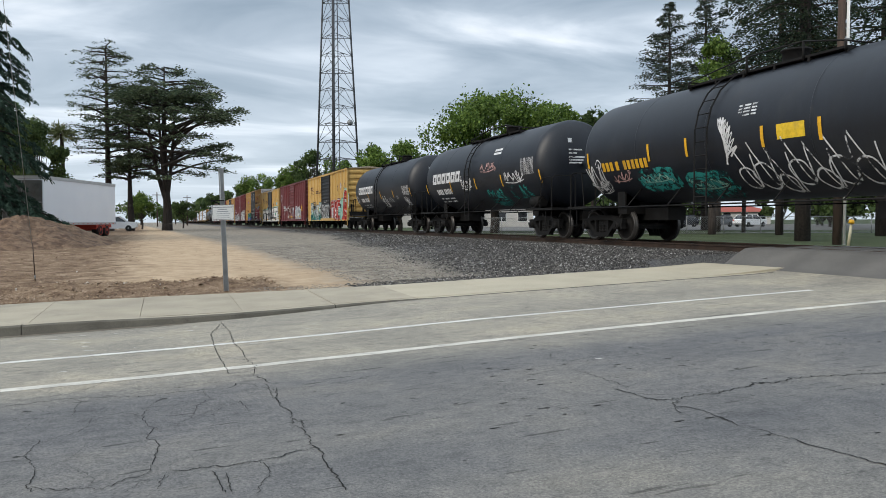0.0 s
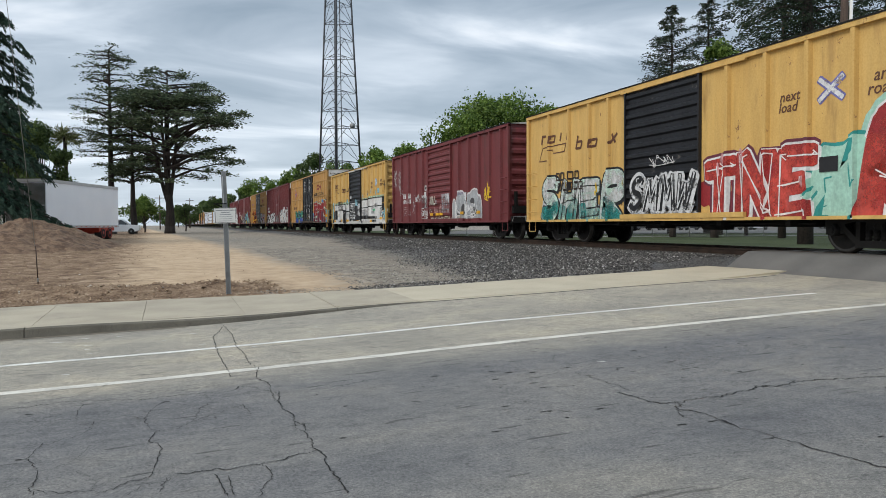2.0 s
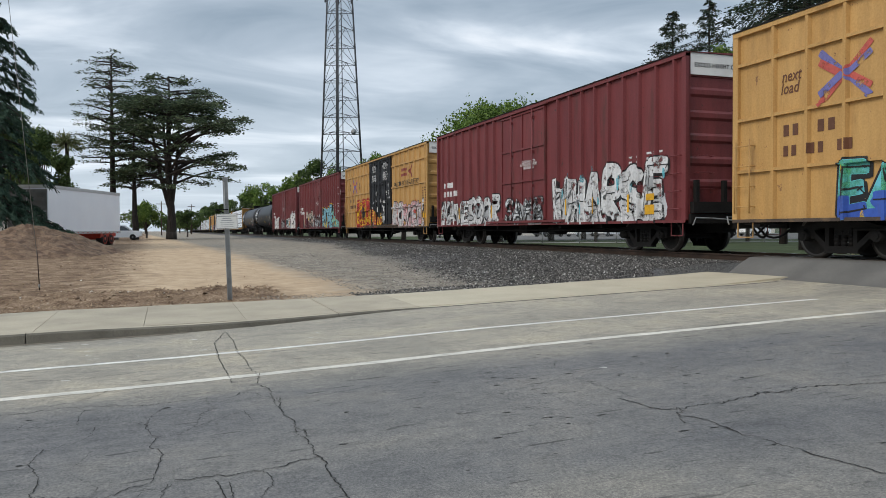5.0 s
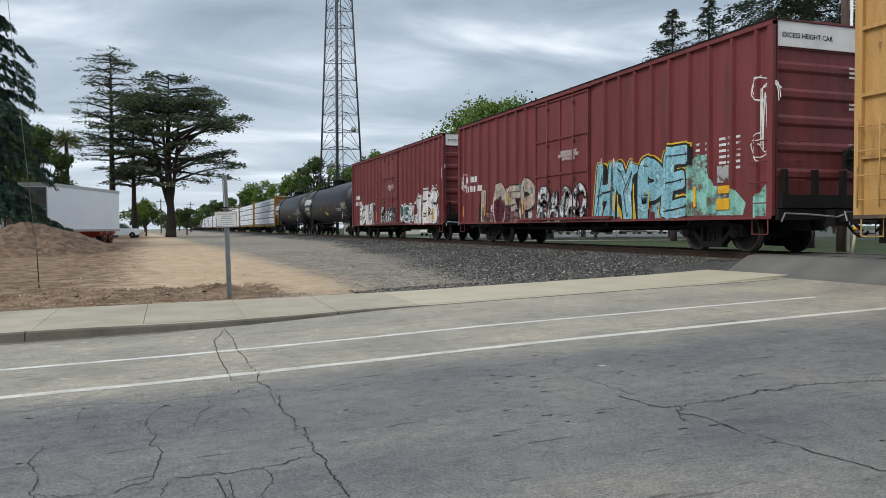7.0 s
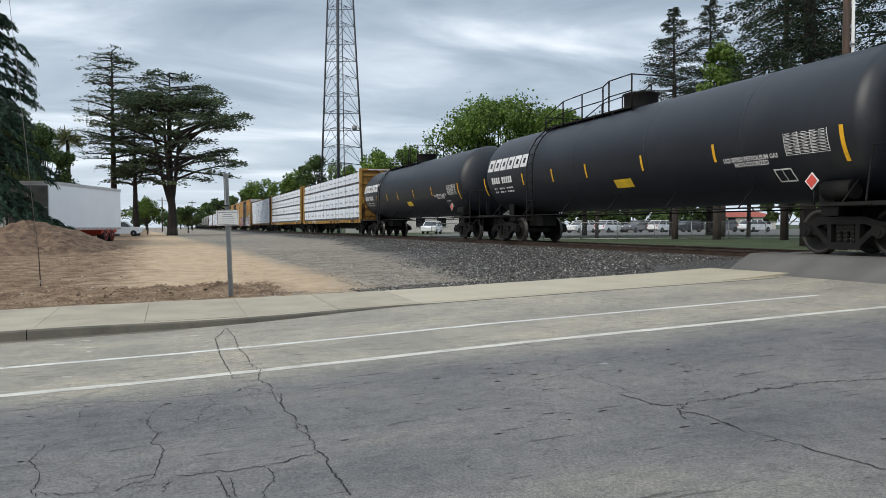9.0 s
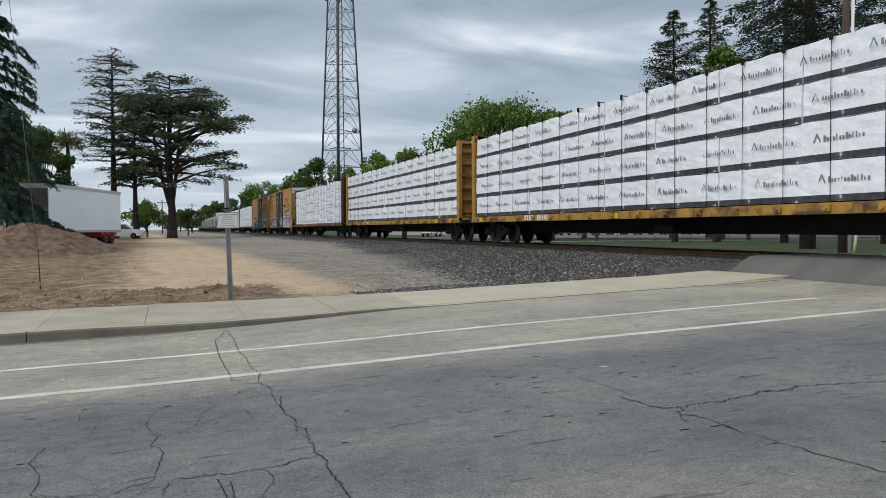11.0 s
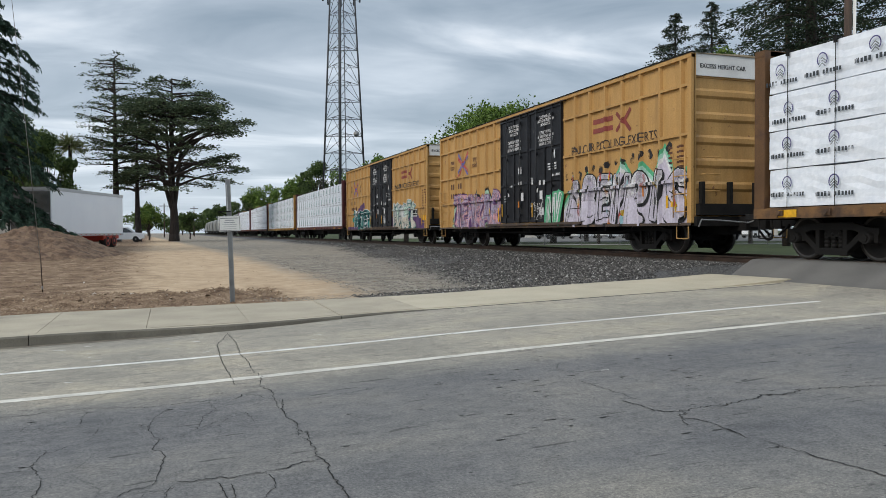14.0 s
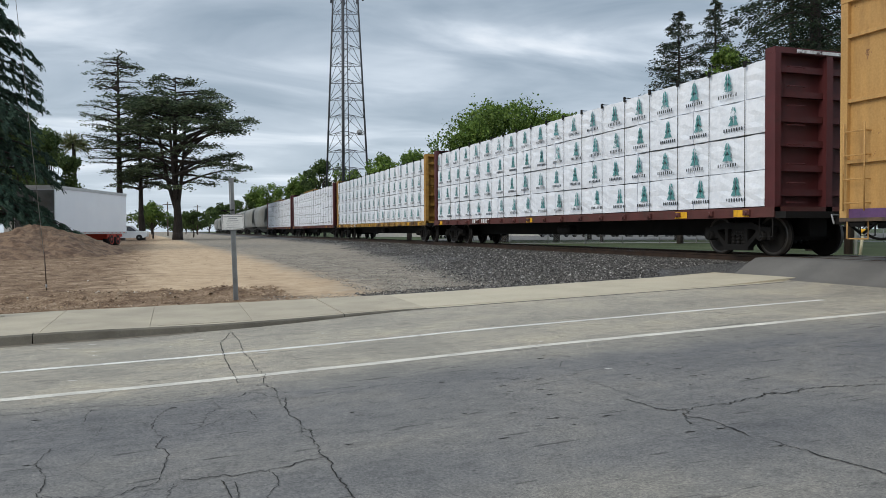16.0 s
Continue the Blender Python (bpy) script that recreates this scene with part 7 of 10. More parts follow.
def build_train():
    # three short black tank cars
    car, skin = tank_car("black tank car covered with white and teal graffiti", 8.4, 21.2, 1.55, 2.65, False)
    bars(car, skin, 4.98, 2.06, (0.15, 0.15, 0.15, -0.02, 0.15, -0.12, 0.14, 0.14, 0.14, 0.14, 0.14, 0.14), 0.25, "p_amber", 0.06)
    reflectors(car, skin, [5.7, 2.62, 1.04, -1.54, -3.1], 2.2, 0.09, 0.46)
    bm = bmesh.new(); rect(bm, -2.72, -1.96, 2.32, 2.64); lay(car, skin, bm, "p_yellow", 2, "warning_plate", "yellow warning plate")
    rng = random.Random(5)
    for k in range(9):  # a plume of white strokes
        bm = bmesh.new()
        a = 0.5 + 0.2 * k
        base = (-0.28 - 0.03 * k, 1.92 + 0.05 * k)
        tip = (base[0] - 0.62 * math.cos(a) + 0.1, base[1] + 0.78 * math.sin(a))
        mid = ((base[0] + tip[0]) / 2 + 0.1, (base[1] + tip[1]) / 2 + 0.03)
        ribbon(bm, smooth([base, mid, tip, (mid[0] - 0.09, mid[1] - 0.05)], 5), 0.026 if k % 3 else 0.05)
        lay(car, skin, bm, "p_white", 2 + k % 2, label="white sprayed crest of strokes")
    for k, (y, r, q) in enumerate(((-0.75, 0.27, 1.58), (-1.28, 0.34, 1.60), (-1.78, 0.22, 1.42), (-2.3, 0.30, 1.62), (-2.85, 0.24, 1.46), (-3.35, 0.33, 1.60), (-3.95, 0.30, 1.56))):
        bm = bmesh.new()
        ribbon(bm, smooth([(y + r * (1.0 if a % 2 else 0.85) * math.cos(a * 0.78 + k), q + r * 0.85 * math.sin(a * 0.78 + k)) for a in range(9)], 4), 0.038)
        ribbon(bm, smooth([(y + 0.25, q + 0.75), (y - 0.02, q + 0.25), (y - 0.14, q - 0.2), (y - 0.3, q + 0.05), (y - 0.32, q + 0.5 + 0.06 * (k % 3))], 5), 0.036)
        lay(car, skin, bm, "p_white_worn", 2, label="white sprayed looping letters")
    scrawl(car, skin, 5.9, 4.9, 1.65, 2.3, "p_white", 11, 0.03, 14); scrawl(car, skin, 5.8, 5.0, 1.45, 1.75, "p_white", 12, 0.025, 10)
    for y0, y1, z0, z1, sd in ((3.3, 1.85, 1.58, 1.9, 3), (1.4, -0.05, 1.32, 1.70, 4)):
        piece(car, skin, y0, y1, z0, z1, "p_teal", "p_black", "p_tag_teal", sd, None, 4, 0.1, lean=0.0)
        scrawl(car, skin, y0 - 0.1, y1 + 0.1, z0 + 0.08, z1 - 0.05, "p_mint", sd + 30, 0.022, 10, 6)
    scrawl(car, skin, 4.6, 3.7, 1.75, 2.0, "p_skin_pink", 15, 0.03, 9)
    table_mark(car, skin, -4.7, 2.0, 0.6, 0.4)
    for k in range(4):
        bars(car, skin, -0.75, 2.95 + 0.075 * k, (0.12, 0.2, 0.16), 0.04, "p_white_worn", 0.05)
    end_stencil(car, 6.4, 2.65)

    car, skin = tank_car("black tank car with a white owner's mark and tags", 23.5, 36.3, 1.55, 2.65, False)
    tank_marks(car, skin, 5.0, 2.36, 0.46, 0.6)
    reflectors(car, skin, [5.97, 2.7, -0.21, -2.86, -6.1], 1.95, 0.09, 0.45)
    scrawl(car, skin, 1.4, 0.2, 2.0, 2.5, "p_white", 21, 0.04, 13); scrawl(car, skin, -0.9, -2.4, 2.6, 2.95, "p_skin_pink", 22, 0.035, 12)
    for k in range(2):
        bm = bmesh.new(); rect(bm, -2.75, -2.05, 3.22 + 0.14 * k, 3.31 + 0.14 * k); lay(car, skin, bm, "p_white", 2, "stencil")
    piece(car, skin, -1.2, -2.5, 1.35, 1.75, "p_black", "p_teal", "p_tag_teal", 23, None, 3, 0.1, lean=0.0)
    scrawl(car, skin, -3.2, -4.8, 2.05, 2.4, "p_white", 24, 0.045, 13); scrawl(car, skin, -3.2, -4.9, 1.5, 2.0, "p_tag_teal", 25, 0.04, 16)
    table_mark(car, skin, -4.7, 2.3, 0.95, 0.6); end_stencil(car, 6.4, 2.65)

    car, skin = tank_car("black tank car with a white owner's mark and white tags", 38.4, 51.3, 1.55, 2.65, False)
    tank_marks(car, skin, 5.0, 2.36, 0.46, 0.6)
    reflectors(car, skin, [5.97, 2.7, -0.21, -2.86, -6.1], 1.95, 0.09, 0.45)
    scrawl(car, skin, 6.0, 5.2, 1.9, 2.3, "p_white", 31, 0.025, 9); scrawl(car, skin, -0.4, -1.3, 1.5, 2.05, "p_white", 32, 0.04, 11); scrawl(car, skin, -4.6, -5.4, 1.35, 1.95, "p_white", 33, 0.04, 11); scrawl(car, skin, -1.5, -2.5, 1.75, 2.05, "p_grey", 34, 0.03, 10)
    table_mark(car, skin, -4.78, 2.05, 1.1, 0.5); end_stencil(car, 6.45, 2.65)
    bm = bmesh.new(); rect(bm, -3.4, -3.9, 1.75, 2.05); lay(car, skin, bm, "p_white_thin", 2, "stencil")

    # yellow fifty-foot boxcar with red and mint graffiti
    def hollow(bm, y, z, w, h, lean=0.0, t=0.05):
        ribbon(bm, [(y, z), (y - lean, z + h), (y - w - lean, z + h), (y - w, z), (y, z)], t)

    def rail_marks(car, skin):
        bm = bmesh.new()  # slanted plain forms in two steps
        for y, z, w in ((6.2, 3.36, 0.3), (4.45, 3.0, 0.3), (3.6, 2.98, 0.34)):
            hollow(bm, y, z, w, 0.2, 0.07, 0.075)
        for a, b in (((6.8, 3.36), (6.73, 3.62)), ((6.73, 3.62), (6.5, 3.6)), ((5.5, 3.36), (5.42, 3.6)), ((5.05, 3.36), (4.95, 3.75)), ((4.45, 3.0), (4.33, 3.38)), ((2.45, 2.98), (2.1, 3.22)), ((2.36, 3.22), (2.2, 2.98))):
            ribbon(bm, [a, b], 0.085)
        lay(car, skin, bm, "p_brown", 2, "owner_mark")
        bm = bmesh.new()
        for a, b in (((6.72, 3.22), (6.97, 2.77)), ((6.97, 2.77), (6.45, 2.77)), ((6.72, 3.22), (5.1, 3.24)), ((5.1, 3.24), (5.22, 2.98)), ((5.22, 2.98), (5.95, 2.98)), ((5.95, 2.98), (6.02, 3.1)), ((6.02, 3.1), (6.3, 3.1))):
            ribbon(bm, [a, b], 0.035)
        lay(car, skin, bm, "p_brown", 2, "owner_mark")
        put_text(car, skin, "next\nload", -4.38, 3.14, 0.3, "p_brown", 0.004, lean=0.2, line=0.75)
        put_text(car, skin, "any\nroad", -6.62, 3.2, 0.33, "p_brown", 0.004, lean=0.2, line=0.75)
        bm = bmesh.new()
        for y, z in ((5.72, 2.06), (5.42, 2.06), (4.82, 2.06), (4.48, 2.06), (5.6, 1.72), (5.26, 1.72), (4.84, 1.72), (4.54, 1.72), (4.24, 1.72)):
            hollow(bm, y, z, 0.2, 0.22, 0, 0.055)
        lay(car, skin, bm, "p_stencil_black", 6, "stencil")

    def cross(car, skin, y, z, r, a, b):
        for mat, w, up in ((a, 0.17, 2), (b, 0.09, 3)):
            bm = bmesh.new()
            for flip in (1, -1):
                ribbon(bm, [(y + r, z + flip * r * 0.75), (y, z)], w); ribbon(bm, [(y, z), (y - r, z - flip * r * 0.75)], w)
            lay(car, skin, bm, mat, up, "owner_mark", "blue and white cross mark")

    car, skin, dskin = boxcar("yellow boxcar with a black door and red graffiti", 53.05, 68.70, "yellow_paint", "rail", 4.40, 0.68)
    rail_marks(car, skin); cross(car, skin, -5.45, 3.25, 0.28, "p_royal_worn", "p_white_worn")
    piece(car, skin, 6.9, 1.75, 0.74, 1.98, "p_pale_mint", "p_black", None, 41, "SHER", 4, 0.24, ("p_grey", "p_yellow"), fill2="p_white", back="p_silver", foot="p_teal_fade", edge_w=0.13)
    piece(car, dskin, 1.4, -1.35, 0.95, 1.85, "p_black", "p_white_worn", None, 42, "SMMW", 4, 0.12, back="p_white_thin", edge_w=0.2)
    scrawl(car, dskin, 0.4, -0.7, 2.15, 2.4, "p_white", 44, 0.02, 11)
    piece(car, skin, -1.65, -5.05, 0.72, 2.1, "p_red", "p_white", "p_maroon", 45, "TNE", 3, 0.27, ("p_pink",), fill2="p_signal_red", back="p_red", glow=0.24)
    piece(car, skin, -4.95, -6.15, 0.66, 2.5, "p_mint", "p_teal", None, 46, None, 1, 0.3, ("p_white",), back="p_mint")
    piece(car, skin, -6.05, -7.75, 0.72, 2.6, "p_red", "p_white", "p_mint", 47, "R", 1, 0.22, ("p_pink",), fill2="p_signal_red", back="p_mint", glow=0.34)
    bm = bmesh.new(); rect(bm, 0.9, -1.5, 0.69, 0.95); lay(car, skin, bm, "p_white_worn", 2)
    bm = bmesh.new(); rect(bm, -5.2, -5.65, 1.62, 1.92); lay(car, skin, bm, "p_black", 7, "stencil")

    car, skin, dskin = boxcar("dull red boxcar with a corrugated door", 70.27, 86.05, "red_paint", "rail", 4.42, 0.68, "red_paint")
    bars(car, skin, 6.0, 2.0, (0.2, 0.2, -0.3, 0.2, 0.2), 0.25, "p_white_worn", 0.06); bars(car, skin, 6.0, 1.72, (0.1, 0.17, 0.17, -0.14, 0.17, 0.17, 0.17), 0.22, "p_white_worn", 0.05)
    for k in range(5):
        bars(car, skin, 5.95, 1.5 - 0.1 * k, (0.16, 0.1, 0.14), 0.035, "p_white_thin", 0.04); bars(car, skin, 4.95, 1.5 - 0.1 * k, (0.1, 0.16), 0.035, "p_white_thin", 0.04)
    for y0, y1, z0, z1, mt, sd, w, n in ((7.85, 7.25, 3.15, 3.65, "p_white_worn", 51, 0.022, 11), (7.7, 7.2, 2.75, 3.1, "p_white_worn", 151, 0.022, 9), (6.95, 6.3, 2.95, 3.55, "p_white_worn", 52, 0.022, 12), (6.85, 6.4, 2.5, 3.0, "p_white_worn", 152, 0.02, 11), (6.6, 6.1, 2.2, 2.5, "p_white_worn", 153, 0.02, 9),
                                         (4.2, 3.7, 1.1, 1.9, "p_white_thin", 53, 0.02, 11), (3.6, 3.0, 1.78, 2.12, "p_white_worn", 54, 0.025, 10), (2.65, 1.8, 0.9, 1.4, "p_white", 154, 0.03, 13), (2.6, 2.0, 1.95, 2.15, "p_white_worn", 155, 0.025, 8)):
        scrawl(car, skin, y0, y1, z0, z1, mt, sd, w, n)
    bm = bmesh.new(); rect(bm, 2.62, 1.9, 1.42, 2.02); lay(car, skin, bm, "p_grey_fade", 1, label="grey smear of paint")
    bm = bmesh.new(); rect(bm, 2.3, 2.02, 2.3, 2.56); rect(bm, 2.36, 2.05, 2.0, 2.24); lay(car, skin, bm, "p_white", 3, "data_table")
    bm = bmesh.new(); rect(bm, 2.24, 2.08, 2.36, 2.5); lay(car, skin, bm, "p_black", 4, "data_table")
    bm = bmesh.new(); hollow(bm, 4.15, 1.8, 0.3, 0.32, 0, 0.02); lay(car, skin, bm, "p_white_thin", 2, "stencil")
    piece(car, dskin, 1.35, 0.45, 1.55, 1.95, "p_bone", "p_bone", None, 59, "VAL", 3, 0.13, edge_w=0.01)
    scrawl(car, dskin, 0.65, 0.05, 1.18, 1.4, "p_skin_pink", 56, 0.025, 11); scrawl(car, dskin, -0.1, -0.3, 1.15, 1.5, "p_skin_pink", 55, 0.025, 5); scrawl(car, dskin, 1.3, 0.9, 1.2, 1.5, "p_white_thin", 157, 0.02, 8)
    bm = bmesh.new(); hollow(bm, 0.42, 1.6, 0.14, 0.16, 0, 0.02); lay(car, dskin, bm, "p_white_worn", 2, "stencil")
    bm = bmesh.new(); rect(bm, -0.42, -1.45, 1.15, 2.03); lay(car, dskin, bm, "p_silver_fade", 1, label="silver smear of paint")
    for y in (1.15, 0.35, -0.2):
        bm = bmesh.new(); rect(bm, y, y - 0.45, 1.03, 1.15); lay(car, dskin, bm, "p_amber", 8, "reflector")
    # silver arches with white edges
    for y0, y1, zt in ((-1.68, -2.12, 1.75), (-2.05, -3.45, 2.1), (-3.5, -5.15, 2.12)):
        arch = [(y0, 0.86)] + [((y0 + y1) / 2 + (y0 - y1) / 2 * math.cos(a * math.pi / 10), 1.3 + (zt - 1.3) * math.sin(a * math.pi / 10)) for a in range(11)] + [(y1, 0.86)]
        bm = bmesh.new(); poly(bm, arch, 0.0); lay(car, skin, bm, "p_silver_full", 2, label="silver sprayed letter")
        bm = bmesh.new(); ribbon(bm, arch, 0.06); lay(car, skin, bm, "p_white", 4, label="white sprayed outline")
    bm = bmesh.new()
    for y, z, a, b in ((-3.05, 1.25, 0.28, 0.26), (-4.1, 1.6, 0.25, 0.14), (-4.3, 1.15, 0.35, 0.2), (-2.5, 1.1, 0.16, 0.2)):
        poly(bm, [(y + a * math.cos(k * 0.7), z + b * math.sin(k * 0.7)) for k in range(9)], 0.0)
    lay(car, skin, bm, "p_grey_dark", 5, label="dark sprayed counters")
    bm = bmesh.new(); rect(bm, -3.2, -3.42, 0.9, 2.0); rect(bm, -4.7, -4.85, 0.9, 1.8); lay(car, skin, bm, "p_white_worn", 6, label="white sprayed stroke")
    scrawl(car, skin, -2.2, -2.7, 0.95, 1.5, "p_white", 158, 0.05, 9, 6); scrawl(car, skin, -3.7, -4.6, 0.95, 1.5, "p_white", 160, 0.045, 12, 6)
    bm = bmesh.new(); ribbon(bm, [(-2.3, 1.6), (-2.5, 1.95), (-3.0, 1.98)], 0.12); lay(car, skin, bm, "p_lilac_fade", 5)
    scrawl(car, skin, -5.4, -6.1, 1.6, 2.2, "p_yellow", 58, 0.07, 9)
    for y in (-2.7, -4.6):
        bm = bmesh.new(); rect(bm, y, y - 0.4, 1.05, 1.17); lay(car, skin, bm, "p_amber", 8, "reflector")
    piece(car, skin, 1.4, -1.65, 0.77, 0.97, "p_bone", "p_bone", None, 159, "RUGARSETAK", 10, 0.16, edge_w=0.01); piece(car, skin, -2.0, -2.7, 0.77, 0.97, "p_bone", "p_bone", None, 161, "VDT", 3, 0.16, edge_w=0.01)

    car, skin, dskin = boxcar("yellow boxcar with white painted-over panels and black door", 87.5, 103.27, "yellow_paint", "rail", 4.40, 0.66, sill="sill_white")
    rail_marks(car, skin); cross(car, skin, -5.45, 3.25, 0.25, "p_blue", "p_white_worn")
    def fields(on, rects, mat, layer, label):
        bm = bmesh.new()
        for r in rects:
            rect(bm, *r)
        lay(car, on, bm, mat, layer, label=label)

    fields(skin, [(7.1, 1.62, 1.9, 2.24), (-1.6, -3.4, 2.1, 2.36), (-3.4, -7.25, 2.1, 2.42)], "p_mint_thin", 1, "pale green sprayed edge")
    fields(skin, [(7.0, 3.18, 0.98, 2.12), (2.72, 1.64, 0.98, 2.12), (-1.62, -3.34, 0.98, 2.28), (-3.72, -7.2, 0.98, 2.32)], "p_black", 2, "black outlined block of paint")
    fields(skin, [(6.93, 3.26, 1.68, 2.06), (5.98, 4.05, 0.98, 1.62), (2.64, 1.68, 1.6, 2.05), (2.64, 1.68, 0.98, 1.5), (-1.66, -3.26, 1.2, 1.68), (-1.66, -3.26, 1.74, 2.2), (-3.8, -7.1, 1.26, 1.74), (-3.8, -7.1, 1.8, 2.25), (-5.5, -7.1, 0.98, 1.26), (-3.8, -5.5, 1.14, 1.26)], "p_white_full", 3, "white block of paint over old graffiti")
    fields(skin, [(7.7, 4.03, 0.67, 0.98), (2.7, 0.95, 0.67, 0.98), (-0.5, -3.4, 0.67, 0.97), (-3.6, -7.7, 0.67, 0.97)], "p_white_full", 3, "white strip of paint along the sill")
    fields(skin, [(7.85, 7.36, 1.0, 2.3)], "p_sky", 2, "pale blue sprayed corner")
    fields(skin, [(7.85, 7.2, 0.67, 1.0)], "p_black", 4, "black block of paint")
    scrawl(car, skin, 7.8, 7.2, 1.9, 2.2, "p_black", 68, 0.03, 9, 5)
    fields(skin, [(3.2, 1.7, 0.98, 1.4), (-1.7, -3.2, 1.2, 1.6), (-4.2, -5.0, 1.3, 1.7), (6.9, 6.2, 0.7, 0.95)], "p_grey_thin", 5, "smudged paint")
    bm = bmesh.new()
    poly(bm, [(4.03, 0.72), (4.03, 1.62), (3.18, 1.66), (2.72, 2.08), (2.72, 0.72)], 0.0); lay(car, skin, bm, "p_black", 4, label="black block of paint")
    fields(skin, [(-3.34, -3.74, 0.7, 2.28), (7.35, 6.98, 0.98, 1.6)], "p_black", 4, "black block of paint")
    bm = bmesh.new()
    for y, z in ((6.45, 1.2), (3.4, 1.4), (-3.1, 1.02), (-5.3, 0.98)):
        ribbon(bm, [(y + 0.2, z), (y, z + 0.17)], 0.025); ribbon(bm, [(y, z + 0.17), (y + 0.02, z + 0.02)], 0.02)
    lay(car, skin, bm, "p_white", 6, label="white sprayed ticks")
    # the door: worn white over its lower half, black and teal strokes
    rng = random.Random(66)
    for k in range(11):
        z = 0.98 + 0.105 * k
        fields(dskin, [(1.5 - rng.uniform(0, 0.25), -0.15 - rng.uniform(-0.25, 0.05), z, z + 0.075)], "p_white_worn" if k % 3 else "p_white_thin", 2 + k % 2, "worn white paint on the door")
    fields(dskin, [(-0.2, -0.86, 0.95, 1.95)], "p_black", 4, "black block of paint")
    fields(dskin, [(-0.9, -1.45, 1.2, 1.55), (-0.9, -1.45, 1.62, 2.02)], "p_white_worn", 4, "worn white paint on the door")
    fields(dskin, [(1.35, 0.95, 2.42, 2.47), (1.4, 0.85, 2.5, 2.55), (1.3, 0.9, 2.58, 2.63)], "p_white_worn", 3, "worn white marks")
    scrawl(car, dskin, -0.2, -0.85, 1.95, 2.35, "p_cyan_thin", 65, 0.12, 6, 5)
    scrawl(car, dskin, 1.2, 0.0, 1.15, 1.8, "p_black_worn", 67, 0.06, 9, 5)
    bm = bmesh.new()
    ribbon(bm, [(-6.65 + 0.26 * math.cos(a * 0.35), 1.38 + 0.26 * math.sin(a * 0.35)) for a in range(19)], 0.04); ribbon(bm, [(-6.45, 1.1), (-6.62, 1.68), (-6.85, 1.1)], 0.04); ribbon(bm, [(-6.3, 1.3), (-7.0, 1.36)], 0.04)
    lay(car, skin, bm, "p_black", 6)
    for y, z in ((-6.3, 0.92), (-3.85, 0.76), (-0.3, 0.76), (7.1, 0.80), (4.75, 0.84), (2.6, 0.82)):
        bm = bmesh.new(); rect(bm, y, y - 0.5, z, z + 0.15); lay(car, skin, bm, "p_amber", 7, "reflector", "yellow reflective patch")
    bm = bmesh.new(); rect(bm, -5.08, -5.58, 1.64, 1.97); lay(car, skin, bm, "p_white", 6, "data_table"); bm = bmesh.new(); rect(bm, -5.12, -5.31, 1.68, 1.93); rect(bm, -5.35, -5.54, 1.68, 1.93); lay(car, skin, bm, "p_black", 7, "data_table")
    bm = bmesh.new(); rect(bm, -4.95, -5.2, 1.47, 1.6); lay(car, skin, bm, "p_green", 6, "sticker", "small green sticker")
    bm = bmesh.new(); rect(bm, 5.8, 5.15, 1.17, 1.4); lay(car, skin, bm, "p_bone", 5, "data_table")
    put_text(car, skin, "MASK 629", -2.5, 0.86, 0.19, "p_black", 0.003, layer=6, name="graffiti_lettering")
    bars(car, skin, -4.2, 0.79, (0.1, 0.1, 0.1, 0.1, -0.1, 0.1, 0.1, 0.1, 0.1), 0.13, "p_black", 0.04, layer=6)
    for y, z in ((3.9, 2.4), (2.5, 2.3), (5.0, 2.2), (-2.0, 2.5), (-4.1, 2.75), (-5.3, 2.6), (-6.1, 2.7), (-3.2, 2.5)):
        bm = bmesh.new(); poly(bm, [(y + 0.1 * math.cos(k * 0.785), z + 0.17 * math.sin(k * 0.785)) for k in range(8)], 0.0); lay(car, skin, bm, "p_cyan_thin", 2, label="pale blue spray")
    put_text(car, skin, "UFS.FB10.MEXICO.", 5.2, 0.84, 0.19, "p_black", 0.003, layer=6, name="graffiti_lettering")
    scrawl(car, skin, -7.3, -7.7, 2.5, 3.3, "p_black_worn", 63, 0.03, 12)
    for y, z in ((-3.5, 2.5), (-3.48, 2.95), (-3.5, 2.1), (-3.52, 1.75), (-3.5, 1.3)):
        bm = bmesh.new(); rect(bm, y, y - 0.2, z, z + 0.3); lay(car, skin, bm, "p_rust", 7, "rust_patch")
    piece(car, skin, -7.2, -7.75, 0.9, 1.7, "p_cyan", "p_white_thin", None, 64, None, 1, 0.4, back="p_cyan_thin")

    def tbox_marks(car, skin, dskin, slogan):
        put_text(car, dskin, "CLOSE THIS DOOR\nBEFORE CLOSING\nMAIN DOOR\n \nCIERRE ESTA PUERTA\nANTES DE CERRAR\nLA PUERTA PRINCIPAL", 0.95, 4.12, 0.15, "p_white", 0.002, line=0.95, wide=0.78)
        put_text(car, dskin, "CLOSE AND LOCK\nBOTH DOORS BEFORE\nMOVING CAR\n \nCIERRE Y PONGA\nEL SEGURO EN AMBAS\nPUERTAS ANTES DE\nMOVER EL CARRO", -1.6, 4.12, 0.145, "p_white", 0.002, line=0.92, wide=0.8)
        for y, z, w, h in ((0.62, 2.75, 0.3, 0.26), (0.62, 2.35, 0.3, 0.12), (1.35, 2.3, 0.24, 0.07), (-0.5, 2.3, 0.12, 0.25), (-2.0, 2.5, 0.6, 0.08), (-1.3, 1.5, 0.12, 0.24), (-0.45, 1.5, 0.14, 0.18), (-1.1, 1.2, 0.35, 0.28)):
            bm = bmesh.new(); rect(bm, y, y - w, z, z + h); lay(car, dskin, bm, "p_white_worn", 2, "stencil")
